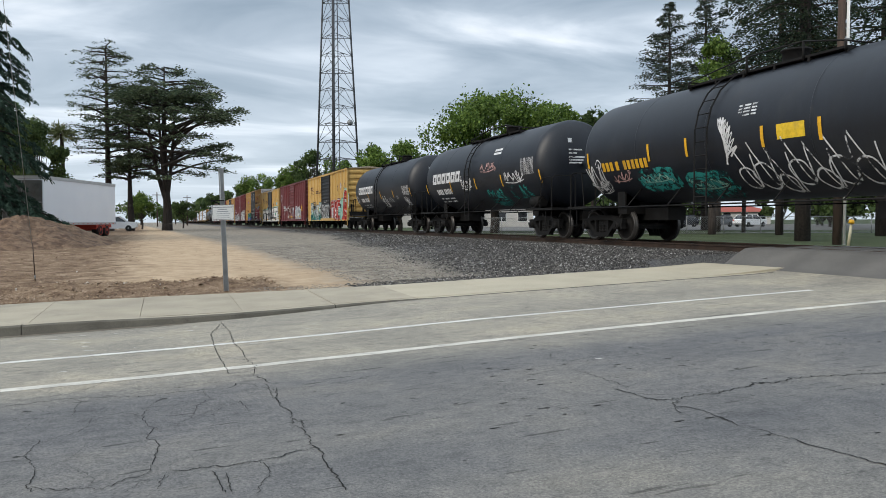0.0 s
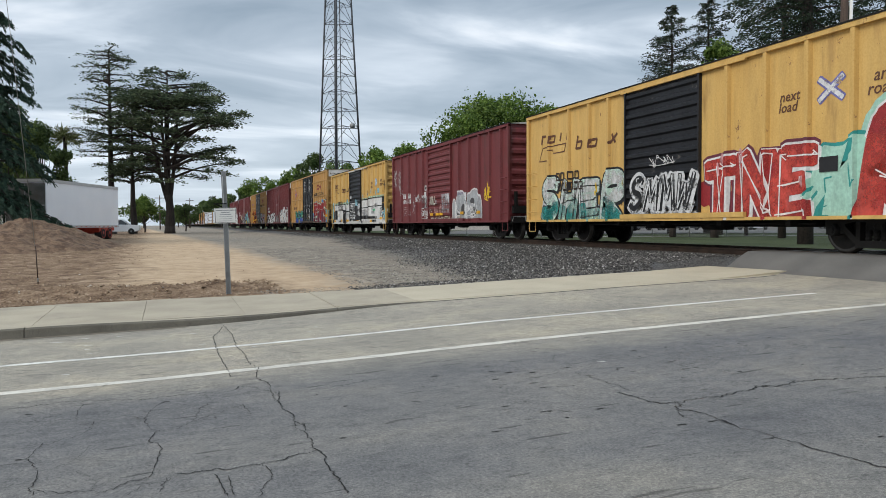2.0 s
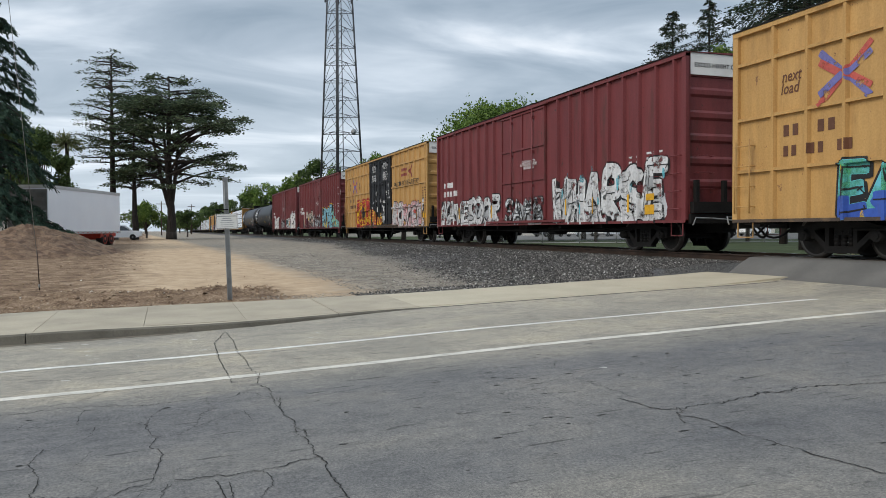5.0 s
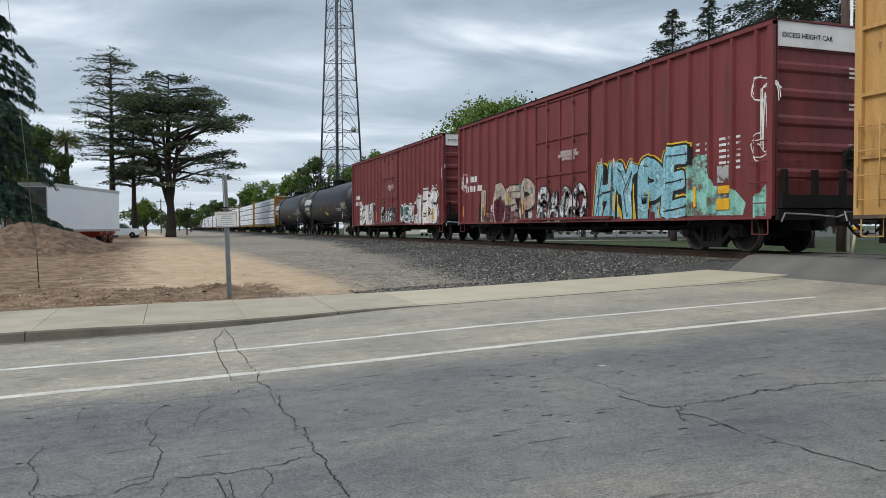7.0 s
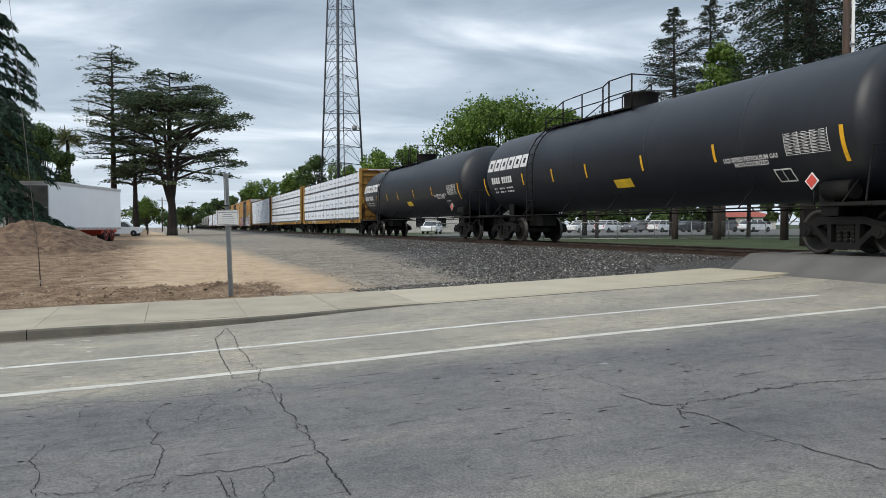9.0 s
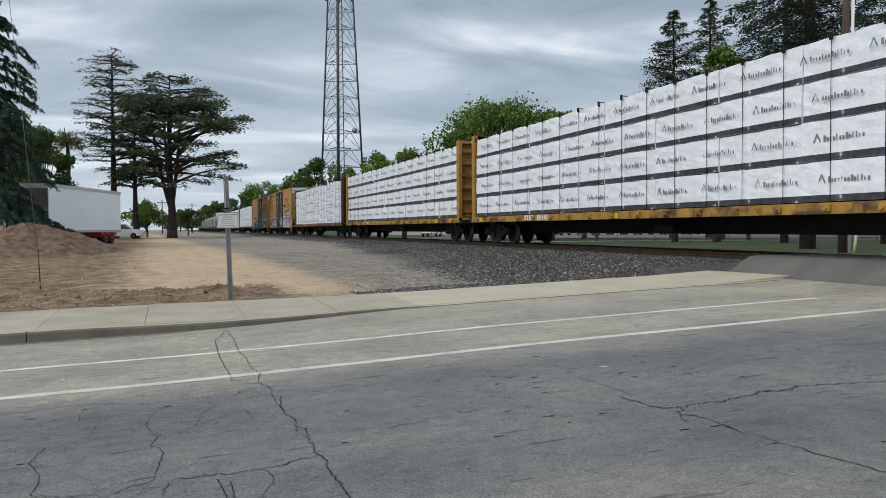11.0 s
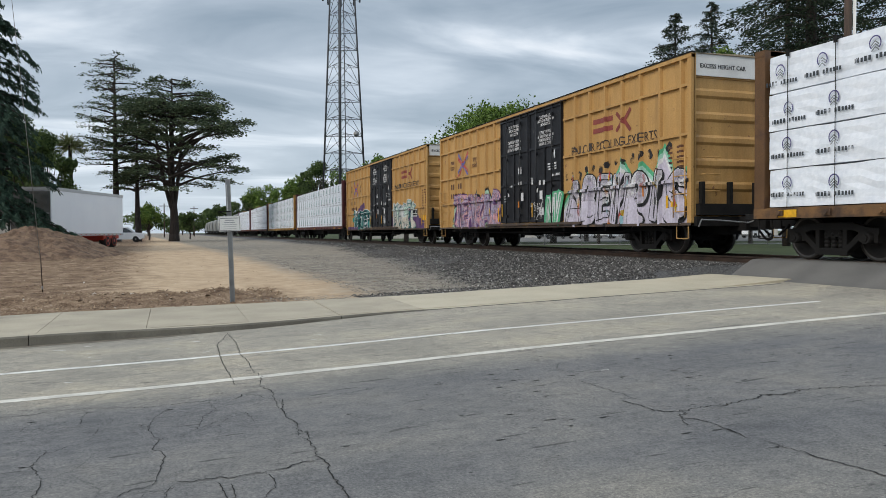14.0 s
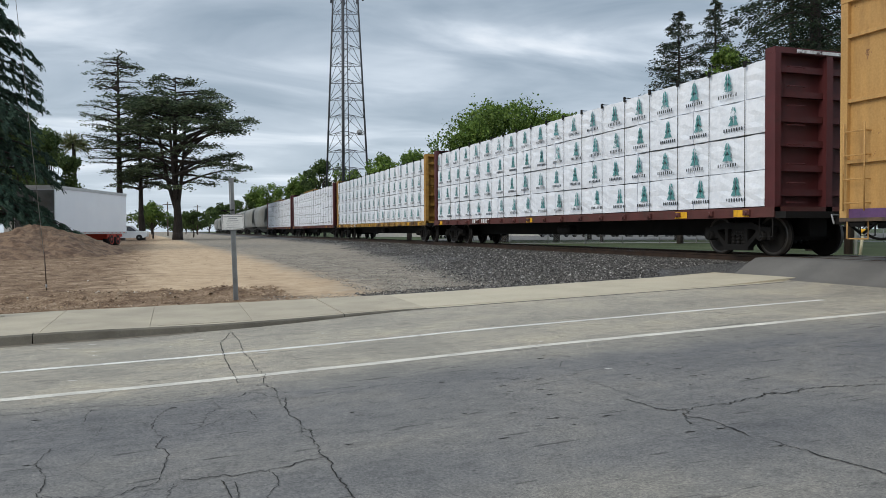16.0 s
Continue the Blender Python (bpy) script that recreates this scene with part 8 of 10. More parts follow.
        for y, z, w, h, mt in ((0.35, 1.75, 0.2, 0.3, "p_white"), (0.62, 1.5, 0.2, 0.24, "p_orange"), (1.5, 1.95, 0.1, 0.12, "p_white"), (-0.85, 2.0, 0.16, 0.16, "p_white"), (-1.15, 1.75, 0.22, 0.3, "p_white"), (-2.2, 3.1, 0.1, 0.3, "p_white_worn"), (-0.52, 1.15, 0.07, 0.5, "p_amber"), (2.1, 1.2, 0.07, 0.5, "p_amber"), (-1.1, 2.25, 0.14, 0.16, "p_white_worn"), (-1.4, 2.25, 0.16, 0.16, "p_white_worn")):
            bm = bmesh.new(); rect(bm, y, y - w, z, z + h); lay(car, dskin, bm, mt, 3, "sticker")
        scrawl(car, dskin, -0.75, -1.3, 1.35, 1.62, "p_white", 301, 0.02, 9, 4); scrawl(car, dskin, -0.7, -1.35, 1.05, 1.3, "p_white_worn", 302, 0.025, 9, 4)
        for k in range(3):
            bars(car, dskin, -1.75, 2.72 + 0.09 * k, (0.2, 0.1, -0.05, 0.16), 0.05, "p_white_worn", 0.04); bars(car, dskin, 1.9, 1.75 + 0.1 * k, (0.1, 0.16), 0.05, "p_grey", 0.04)
        bars(car, skin, 8.05, 2.56, (0.15, 0.15, -0.3, 0.16, 0.16), 0.24, "p_brown", 0.1); bars(car, skin, 8.05, 2.14, (0.13, 0.13, -0.16, 0.13, 0.13, -0.16, 0.13, 0.13), 0.22, "p_brown", 0.09)
        put_text(car, skin, "next\nload", 7.85, 3.68, 0.34, "p_brown", 0.004, lean=0.2, line=0.75, wide=0.85); put_text(car, skin, "any\nroad", 5.15, 3.62, 0.34, "p_brown", 0.004, lean=0.2, line=0.75, wide=0.85)
        for mat, f in (("p_royal_worn", 1), ("p_red_worn", -1)):
            for d in (0.0, 0.19):
                bm = bmesh.new()
                ribbon(bm, [(6.5 + 0.58 - d * f * 0.0, 3.6 + f * (0.5 - d)), (6.5 + 0.08, 3.6 + f * (0.06 - d * 0.3))], 0.15); ribbon(bm, [(6.42, 3.6 - f * (0.06 - d * 0.3)), (6.5 - 0.58, 3.6 - f * (0.5 - d))], 0.12)
                lay(car, skin, bm, mat if d == 0 else ("p_red_worn" if f > 0 else "p_royal_worn"), 2 + (f < 0) + (d > 0) * 2, "owner_mark")
        if slogan:
            put_text(car, skin, "RAILCAR POOLING EXPERTS", -5.55, 3.19, 0.38, "p_stencil_black", 0.002, wide=0.95)
            bm = bmesh.new()
            rect(bm, -4.6, -5.7, 3.88, 4.03); rect(bm, -4.6, -5.7, 3.6, 3.75)
            ribbon(bm, [(-5.9, 4.05), (-6.2, 3.8), (-5.9, 3.55)], 0.12); ribbon(bm, [(-6.6, 4.08), (-6.3, 3.8), (-6.6, 3.5)], 0.13)
            lay(car, skin, bm, "p_logo_red", 2, "owner_mark", "faded red owner's mark in plain bars")
        for y in (2.6, -4.2, -8.3):
            bm = bmesh.new(); rect(bm, y, y - 0.09, 1.0, 1.55); lay(car, skin, bm, "p_amber", 9, "reflector", "yellow reflective strip")
        bm = bmesh.new(); rect(bm, -8.5, -9.15, 1.25, 1.5); lay(car, skin, bm, "p_amber", 9, "reflector")
        for k in range(8):
            bars(car, skin, -8.35, 2.75 - 0.13 * k, (0.18, -0.1, 0.1, 0.16), 0.06, "p_brown", 0.04)

    car, skin, dskin = boxcar("tall tan boxcar with black doors and red lettering graffiti", 104.97, 123.98, "tan_paint", "tbox", 5.04, 0.76, sill="sill_grime")
    tbox_marks(car, skin, dskin, True)
    piece(car, skin, 6.7, 2.4, 0.8, 1.8, "p_cyan", "p_black", None, 71, "EAFGER", 6, 0.2, ("p_yellow",), fill2="p_green", back="p_blue", foot="p_royal")
    bm = bmesh.new(); rect(bm, -2.5, -9.1, 0.78, 1.0); lay(car, skin, bm, "p_purple", 1, label="dark paint under the letters")
    piece(car, skin, -2.75, -8.55, 0.80, 2.42, "p_red", "p_pale_mint", "p_teal", 72, "JEOUS", weight=0.26, lean=0.15, glow=0.15, foot="p_maroon", edge_w=0.08, shine=None)
    piece(car, skin, -8.5, -9.4, 0.85, 1.9, "p_blue", "p_cyan", None, 73, None, 1, 0.3, back="p_blue", label="blue sprayed cloud"); piece(car, skin, -2.5, -3.0, 0.9, 1.7, "p_blue", "p_cyan", None, 74, None, 1, 0.3, back="p_blue", label="blue sprayed cloud")
    for y, z in ((-4.4, 2.45), (-5.75, 2.45), (-7.2, 2.5), (-3.2, 2.4)):
        bm = bmesh.new(); poly(bm, [(y + 0.3 * math.cos(k * 0.785), z + 0.22 * math.sin(k * 0.785)) for k in range(8)], 0.0); lay(car, skin, bm, "p_blue", 1, label="blue sprayed cloud")

    car, skin, dskin = boxcar("tall red boxcar with grey and white graffiti", 125.66, 144.4, "red_paint", "red60", 5.04, 0.78)
    red_marks(car, skin, dskin)
    piece(car, skin, 8.8, 2.2, 0.85, 1.9, "p_white_worn", "p_black_worn", None, 81, "NAVESDOR", 8, 0.17, back="p_silver"); piece(car, dskin, 1.6, -1.6, 0.95, 1.7, "p_white_thin", "p_black_worn", None, 82, "SAFE", 4, 0.16, back="p_grey")
    piece(car, skin, -2.2, -8.4, 0.85, 2.35, "p_white_worn", "p_black_worn", None, 83, "WHARSE", 6, 0.2, ("p_cyan",), back="p_silver")

    car, skin, dskin = boxcar("tall tan boxcar with fire-coloured and pink graffiti", 145.95, 164.58, "tan_paint", "tbox", 5.04, 0.76, sill="sill_grime")
    tbox_marks(car, skin, dskin, True)
    piece(car, skin, 6.1, 2.4, 0.8, 2.3, "p_fire_red", "p_yellow", "p_fire_red", 91, "GEB", 3, 0.22, ("p_amber",), back="p_fire_red", fill2="p_signal_red", edge_w=0.09, glow=0.34)
    scrawl(car, skin, 5.7, 2.5, 1.0, 2.3, "p_yellow", 97, 0.05, 12, 7)
    piece(car, dskin, 2.2, 0.3, 0.95, 1.75, "p_fire_red", "p_yellow", "p_fire_red", 92, "FL", 2, 0.24, ("p_green", "p_cyan"), fill2="p_signal_red", glow=0.16, back="p_fire_red"); piece(car, dskin, 0.3, -0.9, 0.95, 1.4, "p_fire_red", "p_yellow", None, 96, None, 2, 0.2, ("p_green",), fill2="p_orange")
    bm = bmesh.new(); ribbon(bm, smooth([(4.0, 1.2), (4.35, 1.7), (4.1, 2.3), (3.75, 1.8), (4.0, 1.2)], 5), 0.2); lay(car, skin, bm, "p_black", 9)
    bm = bmesh.new(); ribbon(bm, [(4.05, 1.5), (4.15, 1.95)], 0.09); lay(car, skin, bm, "p_white", 10)
    piece(car, skin, -2.8, -8.6, 0.85, 2.05, "p_pink", "p_black", None, 93, "ROVEK", 5, 0.26, ("p_signal_red",), fill2="p_white", back="p_pink_thin")

    car, skin, dskin = boxcar("tall red boxcar with bright cyan lettering graffiti", 166.65, 185.38, "red_paint", "red60", 5.04, 0.78)
    red_marks(car, skin, dskin)
    piece(car, skin, 7.0, 2.0, 0.85, 2.2, "p_skin_pink", "p_black", None, 101, "LOEP", 4, 0.24, ("p_tag_teal", "p_yellow"), fill2="p_bone", back="p_silver", foot="p_maroon_fade")
    scrawl(car, skin, 9.2, 8.6, 2.3, 2.9, "p_white", 105, 0.03, 12)
    piece(car, dskin, 1.7, -1.6, 0.95, 1.9, "p_white_thin", "p_black_worn", None, 102, "RADO", 4, 0.16, back="p_grey")
    piece(car, skin, -2.05, -6.5, 0.84, 2.45, "p_sky", "p_black", "p_yellow", 103, "HYPE", weight=0.27, accents=("p_white",), fill2="p_cyan_thin", back="p_cyan_thin", lean=0.05, glow=0.20, edge_w=0.12)
    bm = bmesh.new(); poly(bm, [(-6.5, 0.9), (-6.5, 2.2), (-6.8, 2.4), (-7.15, 2.35), (-7.4, 1.6), (-8.1, 1.5), (-8.5, 1.15), (-8.4, 0.88)], 0); poly(bm, [(-8.75, 0.82), (-8.8, 1.25), (-9.1, 1.55), (-9.35, 1.2), (-9.32, 0.82)], 0); lay(car, skin, bm, "p_mint_smudge", 2, label="smudged mint paint")
    scrawl(car, skin, -8.9, -9.3, 2.3, 3.7, "p_white", 104, 0.03, 14)

    car, skin, dskin = boxcar("tall red boxcar with white block graffiti", 187.4, 206.22, "red_paint", "red60", 5.04, 0.78, lever="p_sky")
    red_marks(car, skin, dskin)
    piece(car, skin, 7.2, 3.6, 0.85, 2.1, "p_white", "p_black", "p_white_worn", 111, "SAUN", 4, 0.17, ("p_lilac",), back="p_white_worn", glow=0.2, edge_w=0.09)
    piece(car, dskin, 1.7, -1.5, 0.95, 1.8, "p_white_thin", "p_black_worn", None, 112, "BARE", 4, 0.15, back="p_grey")
    piece(car, skin, -2.2, -4.7, 1.05, 1.8, "p_deep_teal", "p_white", None, 113, "DESEN", 5, 0.16, back="p_white_thin", edge_w=0.14)
    piece(car, skin, -4.95, -8.3, 0.85, 2.25, "p_white", "p_black", "p_white_worn", 114, "13S", 3, 0.26, back="p_white_worn", edge_w=0.11, glow=0.3)
    scrawl(car, skin, -8.95, -9.35, 3.0, 3.6, "p_white", 115, 0.035, 12)

    # two long tank cars for gas
    for k, (y0, y1) in enumerate(((208.0, 226.8), (228.9, 247.6))):
        car, skin = tank_car("long black pressure tank car with a white owner's mark", y0, y1, 1.56, 2.68, True)
        tank_marks(car, skin, 8.75, 2.78, 0.46, 0.6)
        reflectors(car, skin, [5.6, 3.31, 1.09, -1.9, -4.86], 2.12, 0.09, 0.42); reflectors(car, skin, [9.15, -8.55], 1.85, 0.1, 0.7)
        bm = bmesh.new(); rect(bm, -0.28, -1.17, 1.72, 1.96); lay(car, skin, bm, "p_yellow", 2, "warning_plate", "yellow warning plate")
        put_text(car, skin, "LIQUEFIED PETROLEUM GAS\nNON-ODORIZED", -5.98, 2.05, 0.135, "p_white", 0.003, line=0.9)
        table_mark(car, skin, -7.07, 2.08, 1.13, 0.46)
        bm = bmesh.new(); rect(bm, -6.55, -7.05, 1.55, 1.58); rect(bm, -6.55, -7.05, 1.80, 1.83); rect(bm, -6.55, -6.58, 1.55, 1.83); rect(bm, -7.02, -7.05, 1.55, 1.83); rect(bm, -6.78, -6.80, 1.55, 1.83); lay(car, skin, bm, "p_white", 2, "data_table")
        bm = bmesh.new()
        box(bm, -1.56, -1.54, -0.125, 0.125, -0.125, 0.125)
        pl = part("placard", bm, "p_white", car, "diamond hazard placard", pose(0, -7.85, 1.5, 45))
        bm = bmesh.new()
        box(bm, -1.566, -1.561, -0.10, 0.10, -0.10, 0.10)
        part("placard_face", bm, "p_signal_red", pl)
        bm = bmesh.new()
        tube(bm, (-1.5, -7.85, 1.0), (-1.5, -7.85, 1.35), 0.02, seg=5)
        part("placard_post", bm, "truck_black", car)

    lumber_car("centre-beam flatcar loaded with white-wrapped lumber, yellow deck", 248.4, 271.9, "sill_yellow", "bulk_yellow", "bands", 1)
    lumber_car("centre-beam flatcar loaded with white-wrapped lumber, yellow deck", 273.45, 296.6, "sill_yellow", "bulk_yellow", "bands", 2)
    lumber_car("centre-beam flatcar loaded with plain white lumber packs", 298.2, 321.0, "sill_brown", "bulk_brown", "plain", 3)

    car, skin, dskin = boxcar("tall tan boxcar with black doors and green-edged graffiti", 323.1, 341.88, "tan_paint", "tbox", 5.04, 0.76, sill="sill_grime")
    tbox_marks(car, skin, dskin, True)
    spiky(car, skin, 7.9, 2.5, 0.8, (1.1, 1.9, 1.6, 2.2, 1.75, 2.45, 1.9, 2.5, 1.8, 2.2), ("p_black_worn", "p_mint_thin"))
    piece(car, skin, 7.6, 2.5, 0.85, 2.15, "p_pink", "p_purple", None, 121, "TENKAR", 6, 0.2, ("p_yellow",), fill2="p_lilac", back="p_pink_thin", layer=3)
    spiky(car, skin, -2.75, -9.2, 0.8, (1.6, 2.0, 1.75, 2.5, 2.05, 2.4, 2.1, 2.75, 2.2, 2.55, 2.2, 2.95, 2.1, 2.3), ("p_green", "p_mint", "p_white", "p_pale_lilac"))
    piece(car, skin, -2.95, -9.0, 0.85, 2.2, "p_white", "p_black", None, 122, "ABENRIS", 7, 0.17, ("p_orange", "p_yellow", "p_signal_red", "p_sky"), fill2="p_pale_lilac", layer=5, lean=0.25, foot="p_pale_lilac", edge_w=0.09)
    piece(car, dskin, -1.6, -2.6, 0.95, 1.9, "p_white", "p_green", "p_green", 123, "NV", 2, 0.18)
    rng = random.Random(9)
    bm = bmesh.new()
    for k in range(14):
        ribbon(bm, [(-2.9 - 0.42 * k, 2.35 + 0.03 * k + rng.uniform(-0.1, 0.2)), (-2.95 - 0.42 * k, 2.4 + 0.03 * k)], rng.uniform(0.15, 0.32))
    lay(car, skin, bm, "p_black_worn", 1)

    car, skin, dskin = boxcar("tall tan boxcar with teal and white graffiti", 343.87, 362.62, "tan_paint", "tbox", 5.04, 0.76, sill="sill_grime")
    tbox_marks(car, skin, dskin, True)
    piece(car, skin, 7.4, 2.5, 0.85, 2.0, "p_teal", "p_white", None, 131, "TARTEY", 6, 0.24, ("p_purple",), fill2="p_deep_teal", back="p_teal", edge_w=0.07)
    bm = bmesh.new(); ribbon(bm, smooth([(5.6, 1.95), (5.2, 2.3), (4.7, 2.2), (4.4, 2.45), (3.9, 2.2)], 5), 0.34); lay(car, skin, bm, "p_purple", 1, label="purple sprayed cloud")
    bm = bmesh.new(); rect(bm, 9.3, 5.6, 0.8, 1.0); lay(car, skin, bm, "p_purple", 6)
    spiky(car, skin, -2.7, -8.9, 0.8, (1.5, 1.9, 1.8, 2.0, 1.9, 2.1, 1.8, 1.9, 1.5, 1.3, 1.1), ("p_purple",))
    piece(car, skin, -2.9, -7.2, 0.85, 2.2, "p_pale_mint", "p_deep_teal", "p_white", 132, "WHOEC", 5, 0.2, fill2="p_white", back="p_purple", layer=2, glow=0.14, edge_w=0.07, foot="p_bone")
    bm = bmesh.new(); rect(bm, -7.0, -7.6, 1.45, 1.85); lay(car, skin, bm, "p_white", 9, "data_table"); bm = bmesh.new(); rect(bm, -7.04, -7.3, 1.62, 1.8); rect(bm, -7.34, -7.56, 1.62, 1.8); rect(bm, -7.04, -7.56, 1.5, 1.58); lay(car, skin, bm, "p_black", 10, "data_table")

    lumber_car("centre-beam flatcar with wrapped lumber printed with green trees", 364.4, 387.3, "sill_red", "bulk_red", "tree", 4)
    lumber_car("centre-beam flatcar with wrapped lumber and yellow bulkheads", 388.7, 411.6, "sill_yellow", "bulk_yellow", "tree", 5)
    lumber_car("centre-beam flatcar with wrapped lumber and dark red bulkheads", 413.0, 435.9, "sill_red", "bulk_red", "plain", 6)
    lumber_car("centre-beam flatcar with wrapped lumber and dark bulkheads", 437.3, 460.2, "sill_red", "bulk_red", "plain", 7)
    for k in range(8):
        hopper_car(461.9 + 18.9 * k, 478.9 + 18.9 * k)


def red_marks(car, skin, dskin):
    put_text(car, dskin, "CLOSE AND LOCK\nBOTH DOORS BEFORE\nMOVING CAR", -0.55, 2.95, 0.13, "p_white", 0.003, line=0.85)
    bars(car, skin, 8.6, 2.55, (0.2, -0.4, 0.2, 0.2), 0.24, "p_white", 0.06); bars(car, skin, 8.6, 2.15, (0.1, 0.1, -0.25, 0.1, 0.2, -0.1, 0.2, 0.2), 0.24, "p_white", 0.07)
    for k in range(6):
        bars(car, skin, -6.75, 2.6 - 0.14 * k, (0.16, -0.1, 0.14), 0.06, "p_white_worn", 0.05); bars(car, skin, -7.6, 2.65 - 0.14 * k, (0.24, 0.06, -0.12, 0.14), 0.06, "p_white_worn", 0.05)
    bm = bmesh.new(); rect(bm, -7.55, -8.05, 1.65, 2.05); lay(car, skin, bm, "p_grey", 5, "data_table", "pale stencilled data panel")
    bm = bmesh.new(); rect(bm, -7.55, -8.1, 1.02, 1.28); rect(bm, -7.6, -8.1, 1.4, 1.58); lay(car, skin, bm, "p_amber", 8, "reflector", "yellow reflective panel")
    for y in (8.95, 6.6, 3.0, -3.1, -4.9, -6.7):
        bm = bmesh.new(); rect(bm, y, y - 0.09, 1.1, 1.6); lay(car, skin, bm, "p_amber", 8, "reflector", "yellow reflective strip")


paint("grey_thin", (0.35, 0.36, 0.37), 0.52); paint("grey_dark", (0.06, 0.06, 0.065), 0.36); paint("silver_full", (0.40, 0.42, 0.44), 0.28)
paint("white_full", (0.70, 0.70, 0.69)); paint("mint_thin", (0.40, 0.58, 0.45), 0.45); paint("cyan_thin", (0.25, 0.5, 0.6), 0.45); paint("pink_thin", (0.62, 0.40, 0.42), 0.45); paint("mint_worn", (0.20, 0.52, 0.45), 0.38); paint("cyan_deep", (0.05, 0.22, 0.36), 0.5, soft=0.12, size=1.8); paint("mint_smudge", (0.26, 0.55, 0.48), 0.46, soft=0.10, size=2.0); paint("rust", (0.16, 0.06, 0.025), 0.42); paint("stencil_black", (0.045, 0.03, 0.022))
build_train()
# ------------------------------------------------------------------ trees
island_material("cedar_needles", [(0, (0.034, 0.052, 0.030)), (0.5, (0.070, 0.098, 0.054)), (1, (0.125, 0.155, 0.08))], 0.8, translucent=0.15)
island_material("redwood_needles", [(0, (0.014, 0.024, 0.016)), (0.5, (0.024, 0.040, 0.024)), (0.93, (0.038, 0.056, 0.028)), (1, (0.07, 0.05, 0.025))], 0.9, translucent=0.12)
island_material("fir_needles", [(0, (0.022, 0.034, 0.024)), (0.5, (0.042, 0.060, 0.042)), (0.90, (0.068, 0.090, 0.060)), (1, (0.13, 0.075, 0.045))], 0.8, translucent=0.2)
island_material("deodar_needles", [(0, (0.020, 0.042, 0.030)), (0.5, (0.040, 0.076, 0.052)), (1, (0.075, 0.12, 0.08))], 0.8, translucent=0.15)
island_material("green_leaves", [(0, (0.045, 0.085, 0.016)), (0.5, (0.105, 0.175, 0.034)), (1, (0.22, 0.31, 0.07))], 0.6, translucent=0.35)
island_material("dull_leaves", [(0, (0.035, 0.060, 0.020)), (0.5, (0.07, 0.11, 0.034)), (1, (0.12, 0.17, 0.055))], 0.7, translucent=0.25)
island_material("palm_leaves", [(0, (0.06, 0.08, 0.03)), (0.5, (0.12, 0.15, 0.06)), (1, (0.22, 0.21, 0.11))], 0.6, translucent=0.2)


def leaf_mesh(name, P, size, mat, seed, droop=None, slim=0.45, flat=None):
    """Small pointed blades at the places P; droop gives each blade's own direction, flat turns them towards the level."""
    rng = np.random.default_rng(seed)
    P = np.array(P, float)
    n = len(P)
    d = rng.normal(size=(n, 3)) if droop is None else np.array(droop, float) + rng.normal(size=(n, 3)) * 0.35
    if flat is not None:
        d[:, 2] *= flat
    d /= np.linalg.norm(d, axis=1, keepdims=True) + 1e-9
    e = np.cross(d, rng.normal(size=(n, 3)))
    if flat is not None:
        e[:, 2] *= flat
    e /= np.linalg.norm(e, axis=1, keepdims=True) + 1e-9
    s = size * rng.uniform(0.6, 1.35, (n, 1))
    q = np.stack([P - d * s * 0.5, P + e * s * slim * 0.5, P + d * s * 0.5, P - e * s * slim * 0.5], 1)
    me = bpy.data.meshes.new(name)
    me.from_pydata(q.reshape(-1, 3).tolist(), [], np.arange(4 * n).reshape(-1, 4).tolist())
    me.materials.append(M[mat])
    return me


def limb(bm, pts, r0, r1, seg=7):
    n = len(pts) - 1
    for k in range(n):
        tube(bm, pts[k], pts[k + 1], r0 + (r1 - r0) * k / n, r0 + (r1 - r0) * (k + 1) / n, seg, cap=k == 0)


def tree(label, category_m, trunk_bm, leaves):
    t = thing("tree", label, "tree", m=category_m)
    part("trunk", trunk_bm, "bark", t)
    made("crown", leaves, t)
    return t


